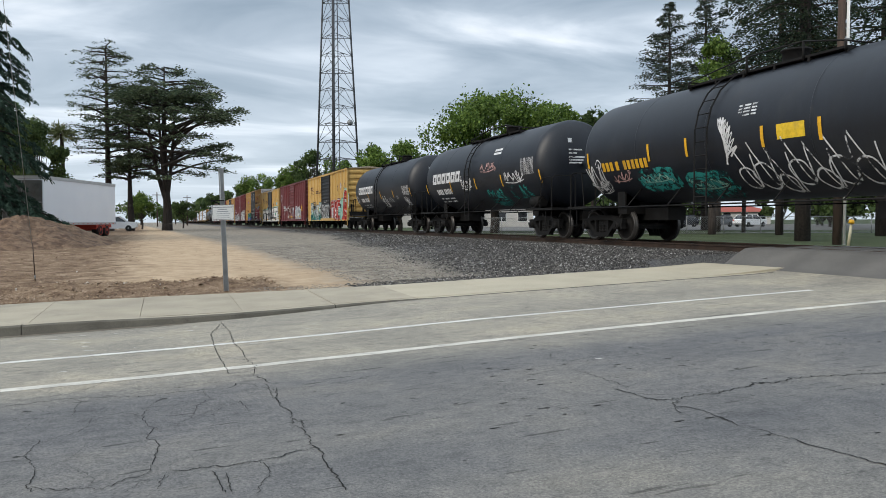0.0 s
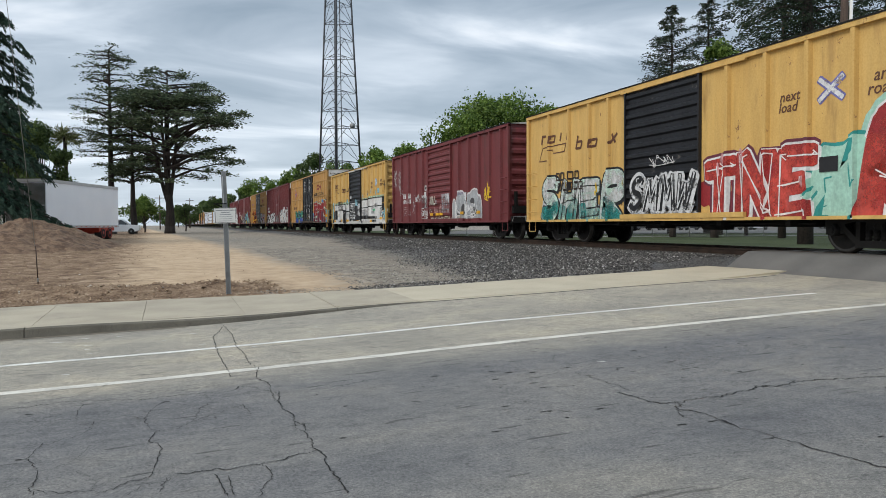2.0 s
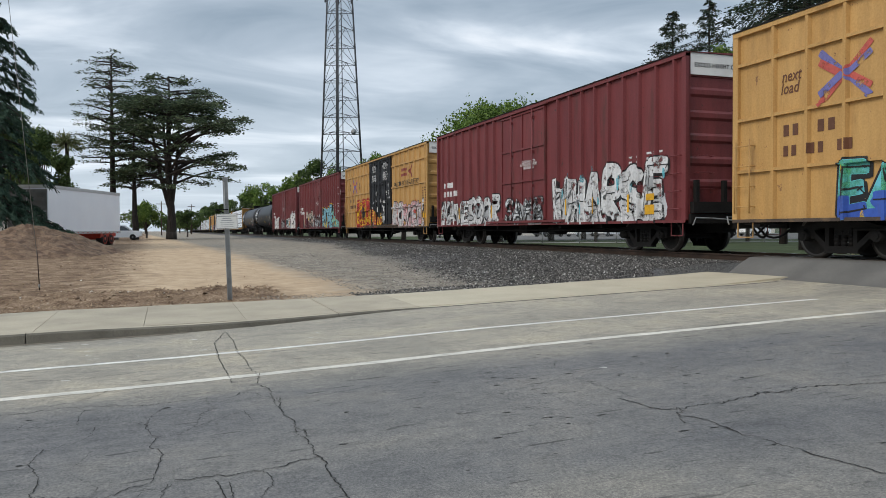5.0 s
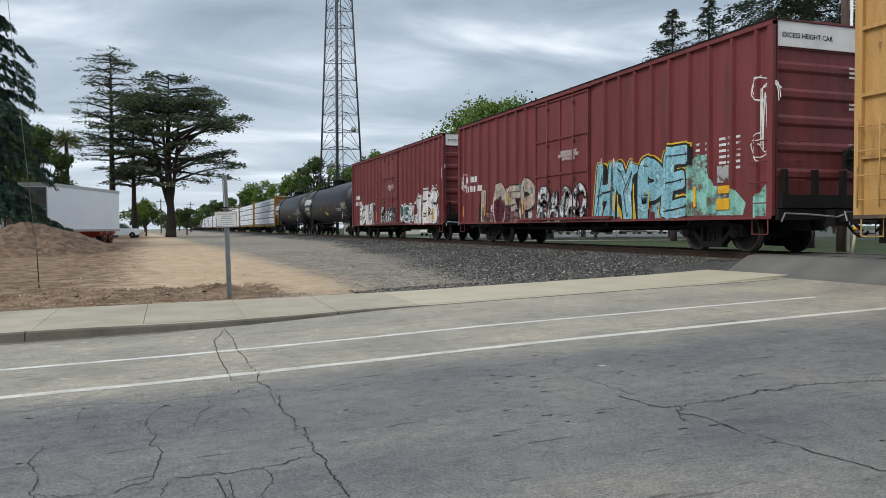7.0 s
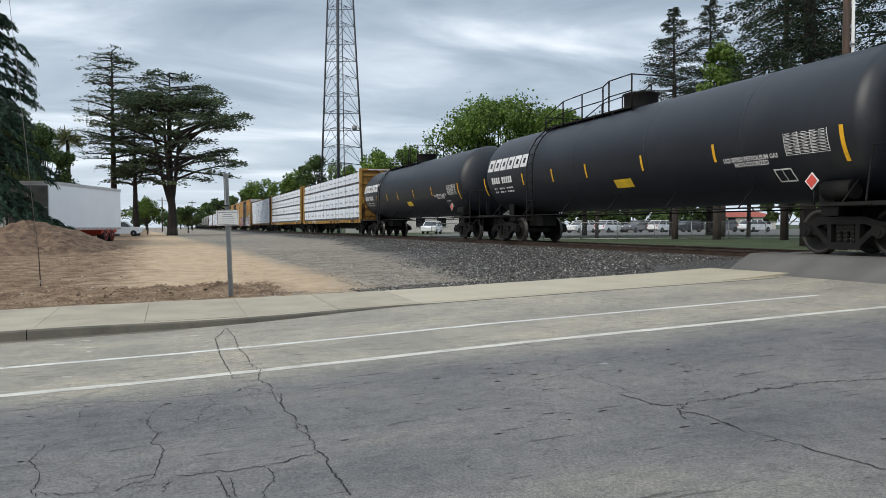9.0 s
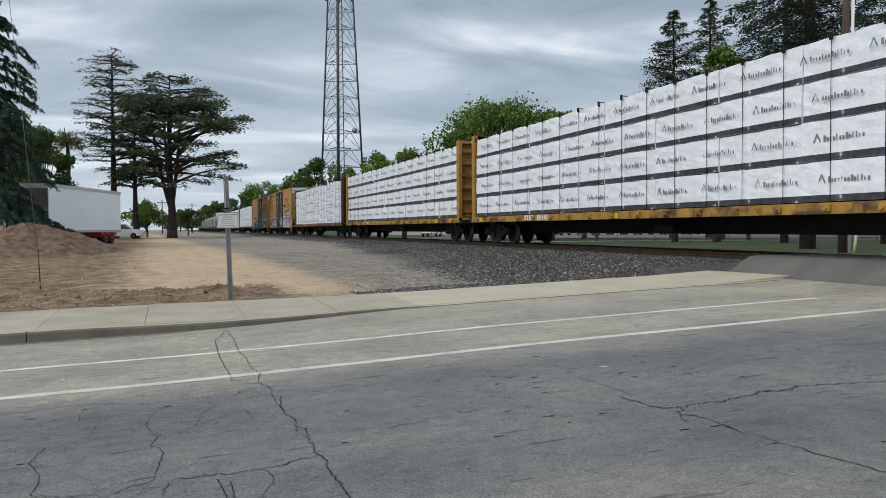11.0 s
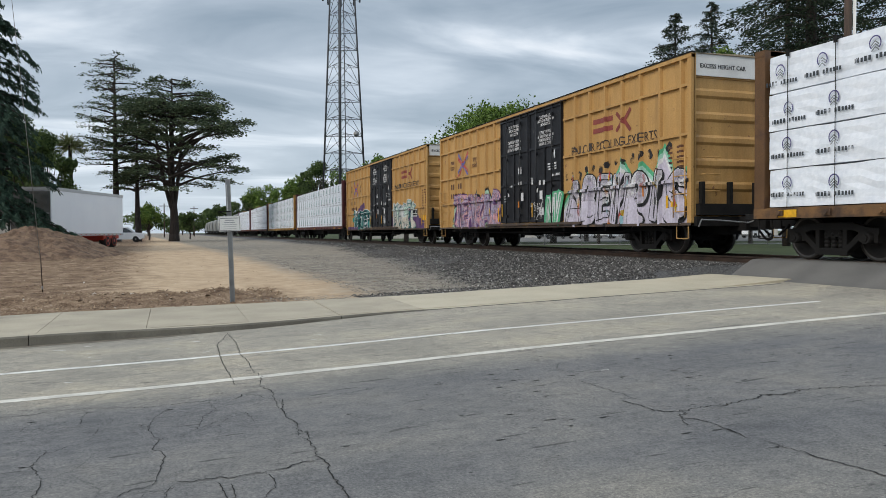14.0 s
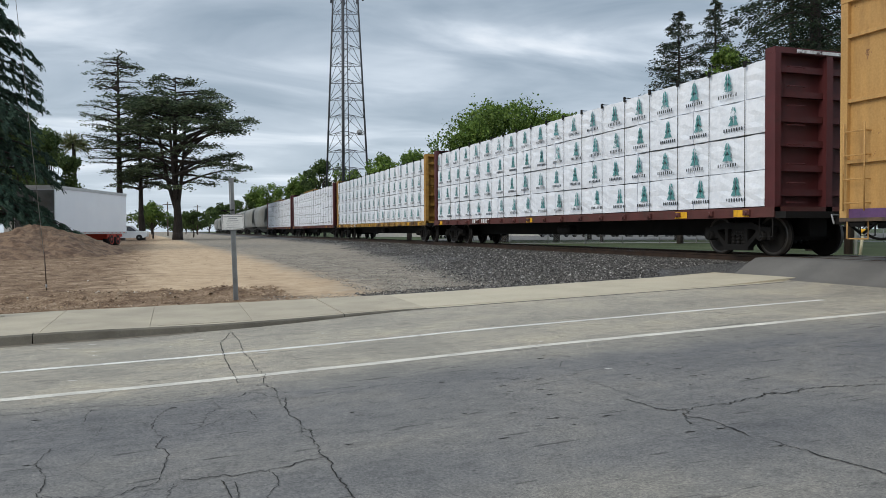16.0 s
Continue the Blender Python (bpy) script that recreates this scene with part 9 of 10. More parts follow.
def cedar(label, x, y, z, height, seed, stems, limbs, spread, first, mat="cedar_needles", per=420, leaf=0.42, trunk_r=0.6, lean_out=0.16, east=1.0, west=1.0, fork=0.2, start=0.38, profile=None, rises=None, thick=0.075, sag=0.0):
    """A cedar: stems that part low, rising limbs, and tufts of needles in loose tiers with sky between them."""
    rng = random.Random(seed)
    bm = bmesh.new()
    P, D = [], []
    heads = []
    fork = height * fork
    limb(bm, [(0, 0, -0.5), (0.06, 0, 0.9), (0.1, 0, fork * 0.5), (0, 0, fork)], trunk_r * 1.3, trunk_r * (0.72 if stems > 1 else 0.98), 14)
    for k in range(stems):
        a = 2 * math.pi * (k / stems) + 0.5
        lean = 0.0 if stems == 1 or k == 0 else height * lean_out * rng.uniform(0.55, 1.2)
        top = (math.cos(a) * lean * (east if math.cos(a) > 0 else west), math.sin(a) * lean * 0.6, height * (rng.uniform(0.78, 0.90) if k else 0.98))
        mid = (top[0] * 0.85, top[1] * 0.8, fork + (top[2] - fork) * 0.42)
        pts = smooth3([(0, 0, fork * 0.7), mid, top], 10)
        limb(bm, pts, trunk_r * (0.52 if stems > 1 else 0.95), 0.07, 9)
        heads.append(pts)
    crest = 9 * stems
    for k in range(limbs + crest):
        q = (k + rng.random()) / limbs if k < limbs else rng.uniform(0.82, 1.0)
        stem = heads[k % stems]
        i = min(len(stem) - 2, int((first + (1 - first) * min(0.999, q)) * (len(stem) - 1)))
        b = Vector(stem[i]).lerp(Vector(stem[i + 1]), rng.random())
        rel = b.z / height
        reach = spread * lerp_table(profile or [(0.15, 0.4), (0.3, 0.78), (0.5, 1.0), (0.68, 0.94), (0.83, 0.7), (0.93, 0.5), (1.0, 0.36)], rel) * rng.uniform(0.55, 1.08)
        a = rng.uniform(0, 6.283)
        d = Vector((math.cos(a), math.sin(a), 0))
        reach *= east if d.x > 0.2 else west if d.x < -0.2 else 1.0
        rise = lerp_table(rises or [(0.2, 0.42), (0.4, 0.30), (0.6, 0.16), (0.8, 0.08), (1.0, 0.04)], rel) * reach * rng.uniform(0.4, 1.25)
        if rng.random() < sag:
            rise *= -0.35
        end = b + d * reach + Vector((0, 0, rise))
        pts = smooth3([tuple(b), tuple(b + d * reach * 0.5 + Vector((0, 0, rise * 0.85 + 0.04 * reach))), tuple(end)], 9)
        limb(bm, pts, 0.045 + 0.02 * reach, 0.016, 6)
        side = Vector((-d.y, d.x, 0))
        for j in range(max(5, int(reach * 2.5))):
            t = start + (1 - start) * rng.random() ** 0.75
            o = Vector(pts[min(8, int(t * 9))]).lerp(Vector(pts[min(9, int(t * 9) + 1)]), (t * 9) % 1)
            s = rng.gauss(0, 0.30 * reach * (1.15 - 0.65 * t))
            c = o + side * s + d * rng.uniform(0.1, 0.6) + Vector((0, 0, rng.uniform(-0.1, 0.25)))
            tube(bm, o, c, 0.02, 0.007, seg=4, cap=False)
            w = rng.uniform(0.45, 0.95)
            out = (c - o).normalized() if (c - o).length > 0.05 else d
            for _ in range(int(per * w * 0.13)):
                u, v = rng.gauss(0.1, 0.55), rng.gauss(0, 0.42)
                r2 = u * u + v * v
                P.append((c.x + d.x * u * w + side.x * v * w, c.y + d.y * u * w + side.y * v * w, c.z + rng.gauss(0.02, thick) - 0.2 * r2 * w))
                D.append((out.x + d.x * u, out.y + d.y * u, rng.uniform(-0.25, 0.35)))
    return tree(label, pose(x, y, z), bm, leaf_mesh("crown", P, leaf, mat, seed, D, slim=0.36))


def spire(label, x, y, z, height, radius, seed, low, mat="redwood_needles", count=95, leaf=0.34, droop=0.25, per=60, trunk_r=0.35, shape=0.85, tuft=0.17, clump=0.42):
    """A pointed conifer: whorls of short boughs, shorter to the tip, ragged and open at the edge."""
    rng = random.Random(seed)
    bm = bmesh.new()
    limb(bm, [(0, 0, -0.4), (0, 0, height * 0.35), (0.05, 0, height * 0.7), (0, 0, height)], trunk_r, 0.03, 10)
    P, D = [], []
    for k in range(count):
        q = ((k + rng.random()) / count) ** 1.0
        h = low + (height - low) * q
        reach = radius * (1 - q) ** shape * rng.uniform(0.6, 1.15) + 0.25
        if q < 0.12:
            reach *= 0.6 + 3.3 * q
        a = rng.uniform(0, 6.283)
        d = Vector((math.cos(a), math.sin(a), 0))
        b = Vector((0, 0, h))
        tip = b + d * reach + Vector((0, 0, -droop * reach + 0.12 * reach * (q > 0.6)))
        mid = b + d * reach * 0.55 + Vector((0, 0, 0.06 * reach))
        pts = smooth3([tuple(b), tuple(mid), tuple(tip)], 5)
        limb(bm, pts, 0.02 + 0.012 * reach, 0.008, 5)
        n = int(per * (0.35 + reach / radius))
        heads = max(3, int(3 + reach * 1.6))
        for _ in range(heads):  # tufts along the bough, with gaps between them
            t = 0.18 + 0.84 * rng.random() ** 0.8
            o = Vector(pts[min(5, int(t * 5))]).lerp(Vector(pts[min(5, int(t * 5) + 1)]), (t * 5) % 1)
            s = rng.gauss(0, tuft * reach * (1.3 - 0.7 * t) + 0.05)
            w = clump * rng.uniform(0.6, 1.25) * min(1, 0.25 + 0.4 * reach)
            for _ in range(n // heads):
                u, v = rng.gauss(0, w), rng.gauss(0, w * 0.6)
                P.append((o.x - d.y * (s + v) + d.x * u, o.y + d.x * (s + v) + d.y * u, o.z + rng.gauss(-0.05, 0.30 * w) - abs(s) * 0.25 - 0.3 * abs(u)))
                D.append((d.x - d.y * s * 1.5, d.y + d.x * s * 1.5, -0.45))
    return tree(label, pose(x, y, z), bm, leaf_mesh("crown", P, leaf, mat, seed, D, 0.4))


def weeper(label, x, y, z, height, radius, seed):
    """A deodar: long level boughs with feathery sprays that hang from them."""
    rng = random.Random(seed)
    bm = bmesh.new()
    limb(bm, [(0, 0, -0.5), (0, 0, height * 0.4), (0, 0, height)], 0.5, 0.05, 10)
    P, D = [], []
    for k in range(300):
        q = (k + rng.random()) / 300
        h = 1.2 + (height - 1.2) * q
        reach = radius * lerp_table([(0, 1.12), (0.2, 1.08), (0.35, 0.98), (0.5, 0.84), (0.62, 0.70), (0.8, 0.5), (1.0, 0.1)], q) * rng.uniform(0.72, 1.06)
        a = rng.uniform(0, 6.283)
        d = Vector((math.cos(a), math.sin(a), 0))
        b = Vector((0, 0, h))
        pts = smooth3([tuple(b), tuple(b + d * reach * 0.6 + Vector((0, 0, 0.24 * reach))), tuple(b + d * reach + Vector((0, 0, -0.12 * reach)))], 9)
        limb(bm, pts, 0.03 + 0.012 * reach, 0.012, 5)
        for _ in range(int(5.5 * reach)):  # side sprays that droop towards their ends
            t = 0.15 + 0.85 * rng.random() ** 0.75
            o = Vector(pts[min(9, int(t * 9))])
            s = rng.choice((-1, 1))
            L = rng.uniform(0.35, 0.9) * (0.5 + 0.09 * reach)
            w = Vector((d.x * 0.75 - s * d.y * 0.65, d.y * 0.75 + s * d.x * 0.65, 0))
            for j in range(34):
                u = rng.random()
                p = o + w * L * u + Vector((rng.gauss(0, 0.05), rng.gauss(0, 0.05), -0.75 * L * u * u + rng.gauss(0, 0.05)))
                if p.z > 0.2:
                    P.append(tuple(p)); D.append((w.x + rng.gauss(0, 0.5), w.y + rng.gauss(0, 0.5), -0.35 - 1.1 * u))
    return tree(label, pose(x, y, z), bm, leaf_mesh("crown", P, 0.23, "deodar_needles", seed, D, 0.26))


def broadleaf(label, x, y, z, height, radius, seed, mat="green_leaves", count=11000, leaf=0.24, trunk_r=0.28, low=0.28, lobes=26):
    """A spreading tree: forked limbs to uneven lobes of leaf, with gaps between them."""
    rng = random.Random(seed)
    bm = bmesh.new()
    fork = height * low
    limb(bm, [(0, 0, -0.4), (0.08, 0.05, fork * 0.6), (0, 0, fork)], trunk_r, trunk_r * 0.8, 10)
    P, heads = [], []
    for k in range(lobes):
        a, u = rng.uniform(0, 6.283), rng.random() ** 0.5
        hz = rng.uniform(-0.72, 1.0)
        r = radius * math.sqrt(max(0.05, 1 - hz * hz)) * u * rng.uniform(0.85, 1.12)
        c = Vector((r * math.cos(a), r * math.sin(a), fork + (height - fork) * (0.52 + 0.42 * hz) * rng.uniform(0.93, 1.03)))
        heads.append((c, rng.uniform(0.16, 0.30) * radius))
        mid = c * 0.5 + Vector((0, 0, fork * 0.55))
        limb(bm, smooth3([(0, 0, fork * 0.95), tuple(mid), tuple(c)], 5), 0.09 * height / 10, 0.02, 5)
    for c, s in heads:
        for _ in range(count // lobes):
            v = Vector((rng.gauss(0, 1), rng.gauss(0, 1), rng.gauss(0, 0.75)))
            v = v.normalized() * s * rng.uniform(0.35, 1.12) ** 0.6
            w = 1 + 0.45 * noise.noise((c + v) * 1.6)
            P.append(tuple(c + v * w))
    return tree(label, pose(x, y, z), bm, leaf_mesh("crown", P, leaf, mat, seed, slim=0.7))


def palm(x, y, z, height, seed):
    rng = random.Random(seed)
    t = thing("palm_tree", "tall fan palm behind the trees", "palm tree", m=pose(x, y, z))
    bm = bmesh.new()
    limb(bm, [(0, 0, -0.3), (0.05, 0, height * 0.5), (0, 0, height)], 0.3, 0.2, 10)
    part("trunk", bm, "bark", t)
    P, D = [], []
    for k in range(46):
        a, e = rng.uniform(0, 6.283), rng.uniform(-0.6, 1.1)
        d = Vector((math.cos(a) * math.cos(e), math.sin(a) * math.cos(e), math.sin(e)))
        for j in range(30):
            q = rng.uniform(0.3, 1.0)
            f = d * 1.7 * q + Vector((rng.gauss(0, 0.22 * q), rng.gauss(0, 0.22 * q), -0.35 * q * q + rng.gauss(0, 0.16 * q)))
            P.append((f.x, f.y, height + f.z)); D.append(tuple(d + Vector((0, 0, -0.3 * q))))
    made("crown", leaf_mesh("crown", P, 0.7, "palm_leaves", seed, D, 0.12), t)


def plant_trees():
    cedar("tall broad cedar with several stems and spreading limbs", 0.3, 100.6, 0.4, 20.6, 11, 5, 92, 8.4, 0.22, per=250, leaf=0.34, trunk_r=0.56, east=1.12, west=0.9, lean_out=0.11, start=0.48, fork=0.24, thick=0.13, sag=0.25,
          profile=[(0.25, 0.70), (0.4, 0.92), (0.55, 1.0), (0.7, 0.82), (0.85, 0.55), (1.0, 0.28)], rises=[(0.25, 0.22), (0.4, 0.34), (0.6, 0.30), (0.8, 0.16), (1.0, 0.04)])
    cedar("tall thin cedar with sparse bare-tipped limbs", -6.4, 103.0, 0.4, 23.2, 12, 1, 78, 5.4, 0.28, per=120, leaf=0.30, trunk_r=0.44, start=0.28, thick=0.08, sag=0.3,
          profile=[(0.25, 0.62), (0.4, 0.85), (0.58, 1.0), (0.72, 0.62), (0.82, 0.56), (0.93, 0.62), (1.0, 0.46)], rises=[(0.25, 0.1), (0.5, 0.14), (0.7, 0.2), (0.9, 0.16), (1.0, 0.02)])
    cedar("slender cedar between two larger ones", -3.9, 101.8, 0.4, 15.0, 13, 1, 44, 3.6, 0.3, per=330, leaf=0.28, trunk_r=0.36)
    weeper("large drooping deodar at the lot's edge", -12.2, 48.4, 0.35, 19.5, 6.3, 21)
    broadleaf("green leafy tree behind the trailer", -16.0, 94.0, 0.4, 14.2, 4.6, 31, "dull_leaves", 22000, 0.27, 0.28, 0.1, 40)
    broadleaf("lower green tree behind the trailer", -12.6, 90.0, 0.4, 12.0, 3.6, 36, "dull_leaves", 16000, 0.27, 0.2, 0.1, 36)
    broadleaf("dark leafy tree behind the deodar", -16.4, 76, 0.4, 13.0, 4.3, 32, "dull_leaves", 20000, 0.28, 0.28, 0.08, 40)
    palm(-11.1, 99.5, 0.4, 11.4, 33)
    broadleaf("small round green tree by the drive", -3.0, 117.6, 0.4, 5.0, 2.3, 34, "green_leaves", 6000, 0.22, 0.14)
    broadleaf("small green tree near the cedar", 3.0, 137, 0.4, 4.5, 2.2, 35, "dull_leaves", 4000, 0.25, 0.14)
    broadleaf("broad bright green tree beyond the track", 25.4, 57.2, 0.4, 11.0, 5.5, 41, "green_leaves", 44000, 0.22, 0.4, 0.18, 70)
    broadleaf("bright green tree beyond the track", 30.9, 58.5, 0.4, 10.9, 4.5, 42, "green_leaves", 22000, 0.25, 0.3, 0.18, 42)
    broadleaf("low green tree beyond the track", 20.4, 67.5, 0.4, 8.6, 3.6, 43, "green_leaves", 14000, 0.25, 0.25, 0.15, 34)
    broadleaf("green tree behind the black tank", 37.6, 64.5, 0.4, 11.0, 2.6, 44, "dull_leaves", 7000, 0.27, 0.25)
    spire("pointed redwood with open ragged boughs", 43.7, 59.0, 0.4, 20.9, 5.9, 51, 3.0, "fir_needles", count=190, per=190, leaf=0.20, shape=0.85, droop=-0.10, tuft=0.11, clump=0.34)
    spire("taller pointed redwood with brown-tinged boughs", 48.0, 59.3, 0.4, 22.5, 5.7, 52, 3.0, "fir_needles", count=190, per=190, leaf=0.20, shape=0.85, droop=-0.10, tuft=0.11, clump=0.34)
    spire("large dark redwood with a thick trunk", 27.6, 27.3, 0.4, 27.0, 4.3, 53, 7.0, count=150, leaf=0.15, per=480, trunk_r=0.36, clump=0.42)
    spire("large dark redwood beyond the crossing", 37.0, 38.5, 0.4, 29.0, 3.9, 54, 7.5, count=115, leaf=0.17, per=380, trunk_r=0.26, clump=0.42)
    spire("large dark redwood beyond the crossing", 39.5, 33.0, 0.4, 29.0, 5.2, 55, 9.0, count=100, leaf=0.22, per=210, trunk_r=0.5, clump=0.42)
    spire("large dark redwood beyond the crossing", 34.5, 26.0, 0.4, 28.0, 4.8, 56, 8.0, count=95, leaf=0.22, per=160, trunk_r=0.4, clump=0.42)
    for k, (x, y, h) in enumerate(((66, 60, 7.5), (75, 70, 9.0), (88, 80, 9.5), (70, 58, 6.0), (96, 92, 10.0))):
        broadleaf("bushy tree at the back of the park", x, y, 0.4, h, 4.2, 170 + k, "dull_leaves", 3000, 0.5, 0.2, 0.06, 20)
    broadleaf("light green tree under the redwoods", 43.4, 52.0, 0.4, 16.3, 3.0, 57, "green_leaves", 9000, 0.27)
    for k, (x, y, h, r, m) in enumerate(((15.8, 176, 9.5, 4.5, "dull_leaves"), (20.6, 168, 11.5, 5, "green_leaves"), (23.4, 152, 12, 4.6, "green_leaves"), (27.2, 146, 14.5, 5.0, "dull_leaves"), (31.5, 140, 12.5, 4.6, "green_leaves"), (35.5, 128, 12, 5.0, "green_leaves"))):
        broadleaf("leafy tree in the row beyond the track", x, y, 0.4, h, r, 60 + k, m, 6500, 0.4)
    for k, (x, y, h, r) in enumerate(((13.0, 320, 10, 6), (9.0, 345, 8.5, 6), (5.0, 380, 9, 7), (18.0, 300, 12, 6), (0.0, 400, 8, 7), (-8, 300, 9, 7), (-22, 260, 10, 7), (-34, 200, 12, 7))):
        broadleaf("distant leafy tree at the end of the line", x, y, 0.4, h, r, 70 + k, "dull_leaves", 2600, 0.8, 0.3, 0.15, 16)
    # hedge of trees behind the car park
    for k, (a, r, h) in enumerate(((25, 150, 6.5), (28, 142, 7.0), (31, 138, 6.0), (33.5, 146, 7.5), (36, 140, 6.5), (38.5, 150, 7.5), (44, 140, 8.0), (46.5, 125, 7.0))):
        broadleaf("low spreading tree behind the car park", r * math.sin(radians(a)), r * math.cos(radians(a)), 0.4, h, 5.2, 190 + k, "dull_leaves", 2200, 0.75, 0.2, 0.08, 18)
    # park trees seen below the cars
    for k, (x, y) in enumerate(((33.7, 45.3), (35.1, 42.6), (40.0, 45.1), (30.5, 50.5))):
        broadleaf("park tree with a bare brown trunk", x, y, 0.38, 9.0, 2.6, 80 + k, "dull_leaves", 3500, 0.35, (0.25, 0.29, 0.16, 0.14)[k], 0.4)


plant_trees()


# ------------------------------------------------------------------ tower
def tower(x, y, z):
    t = thing("radio_tower", "tall three-legged steel lattice tower with antennas", "tower", m=pose(x, y, z, 0, 0, 0))
    top = 46.0

    def leg_at(k, h):
        r = 4.28 - h * (4.28 - 2.28) / 37.2
        a = radians((-108, 12, 132)[k])
        return Vector((r * math.cos(a), r * math.sin(a), h))
    for k in range(3):
        bm = bmesh.new()
        tube(bm, leg_at(k, 0), leg_at(k, top), 0.17 if k else 0.22, 0.12, seg=10)
        part("leg", bm, "tower_steel", t)
    n = 17
    for j in range(n):
        h0, h1 = top * j / n, top * (j + 1) / n
        for k in range(3):
            a0, b0, a1, b1 = leg_at(k, h0), leg_at((k + 1) % 3, h0), leg_at(k, h1), leg_at((k + 1) % 3, h1)
            bm = bmesh.new(); tube(bm, a1, b1, 0.045, seg=6); part("girt", bm, "tower_steel", t)
            m = (a1 + b1) / 2
            for p in (a0, b0):
                bm = bmesh.new(); tube(bm, p, m, 0.042, seg=6); part("brace", bm, "tower_steel", t)
        bm = bmesh.new()
        ms = [(leg_at(k, h1) + leg_at((k + 1) % 3, h1)) / 2 for k in range(3)]
        for k in range(3):
            tube(bm, ms[k], ms[(k + 1) % 3], 0.03, seg=5)
        part("plan_brace", bm, "tower_steel", t)
    bm = bmesh.new()
    for d in (-0.16, 0.0, 0.16):
        p, q = leg_at(0, 0), leg_at(0, 40)
        tube(bm, p + Vector((d, 0.22, 0)), q + Vector((d, 0.22, 0)), 0.06, seg=6)
    part("cable_run", bm, "black_paint", t)
    bm = bmesh.new()
    p, q = leg_at(1, 0) * 0.55 + leg_at(2, 0) * 0.45, leg_at(1, 40) * 0.55 + leg_at(2, 40) * 0.45
    tube(bm, p, q, 0.07, seg=6)
    part("cable_run", bm, "tower_steel", t)
    bm = bmesh.new()
    c = leg_at(1, 16.6) + Vector((-1.0, -0.6, 0))
    prof = [(0.0, 0.04), (0.04, 0.22), (0.12, 0.38), (0.2, 0.44), (0.45, 0.44)]
    revolve(bm, prof, 20, "y", c)
    part("dish", bm, "galvanised", t, "grey dish antenna")
    for k in range(9):
        a = 2 * math.pi * k / 9
        bm = bmesh.new()
        r = 2.9 + 0.3 * (k % 2)
        cx, cy = r * math.cos(a), r * math.sin(a)
        box(bm, cx - 0.12, cx + 0.12, cy - 0.09, cy + 0.09, 37.2, 38.9)
        tube(bm, (cx, cy, 37.4), (cx * 0.7, cy * 0.7, 37.4), 0.04, seg=5); tube(bm, (cx, cy, 38.6), (cx * 0.7, cy * 0.7, 38.6), 0.04, seg=5)
        part("panel_antenna", bm, "tower_steel", t)


M["tower_steel"] = material("tower_steel", (0.055, 0.06, 0.068), (0.032, 0.035, 0.04), 0.6, 0.0, scale=3)
tower(25.5, 118.2, 0.4)


# ------------------------------------------------------------------ trailer, cars, buildings
M["trailer_white"] = material("trailer_white", (0.88, 0.90, 0.93), (0.82, 0.84, 0.88), 0.45, scale=0.6, grain=15, bump=0.05)
M["trailer_roof"] = material("trailer_roof", (0.55, 0.56, 0.56), (0.42, 0.43, 0.43), 0.5, 0.3, scale=2)
M["tyre"] = material("tyre", (0.02, 0.02, 0.02), None, 0.85, scale=8)
M["red_wheel"] = material("red_wheel", (0.5, 0.045, 0.02), (0.35, 0.03, 0.02), 0.5, scale=4)
# tin of legs, bumper and roofs; painted shade on the trailer's end doors
M["weathered_tin"] = material("weathered_tin", (0.16, 0.16, 0.155), (0.07, 0.075, 0.07), 0.7, 0.2, scale=1.5, spots=(0.10, 0.08, 0.06), spot_scale=1.2)
M["car_white"] = material("car_white", (0.86, 0.87, 0.88), (0.82, 0.83, 0.84), 0.25, scale=1, bump=0, spec=0.6)
M["car_grey"] = material("car_grey", (0.22, 0.23, 0.25), (0.19, 0.2, 0.21), 0.25, 0.4, scale=1, bump=0, spec=0.6)
M["car_dark"] = material("car_dark", (0.05, 0.055, 0.065), (0.045, 0.05, 0.06), 0.25, 0.3, scale=1, bump=0, spec=0.6)
M["dark_glass"] = material("dark_glass", (0.015, 0.018, 0.02), None, 0.08, scale=1, bump=0, spec=0.8)
M["stucco"] = material("stucco", (0.55, 0.53, 0.49), (0.45, 0.43, 0.40), 0.9, scale=2, bump=0.3)
M["red_roof"] = material("red_roof", (0.36, 0.09, 0.06), (0.25, 0.06, 0.045), 0.8, scale=2, bump=0.3)
M["wood_pole"] = material("wood_pole", (0.085, 0.058, 0.044), (0.04, 0.028, 0.022), 0.9, scale=3, stretch=(4, 4, 0.4), bump=0.5)


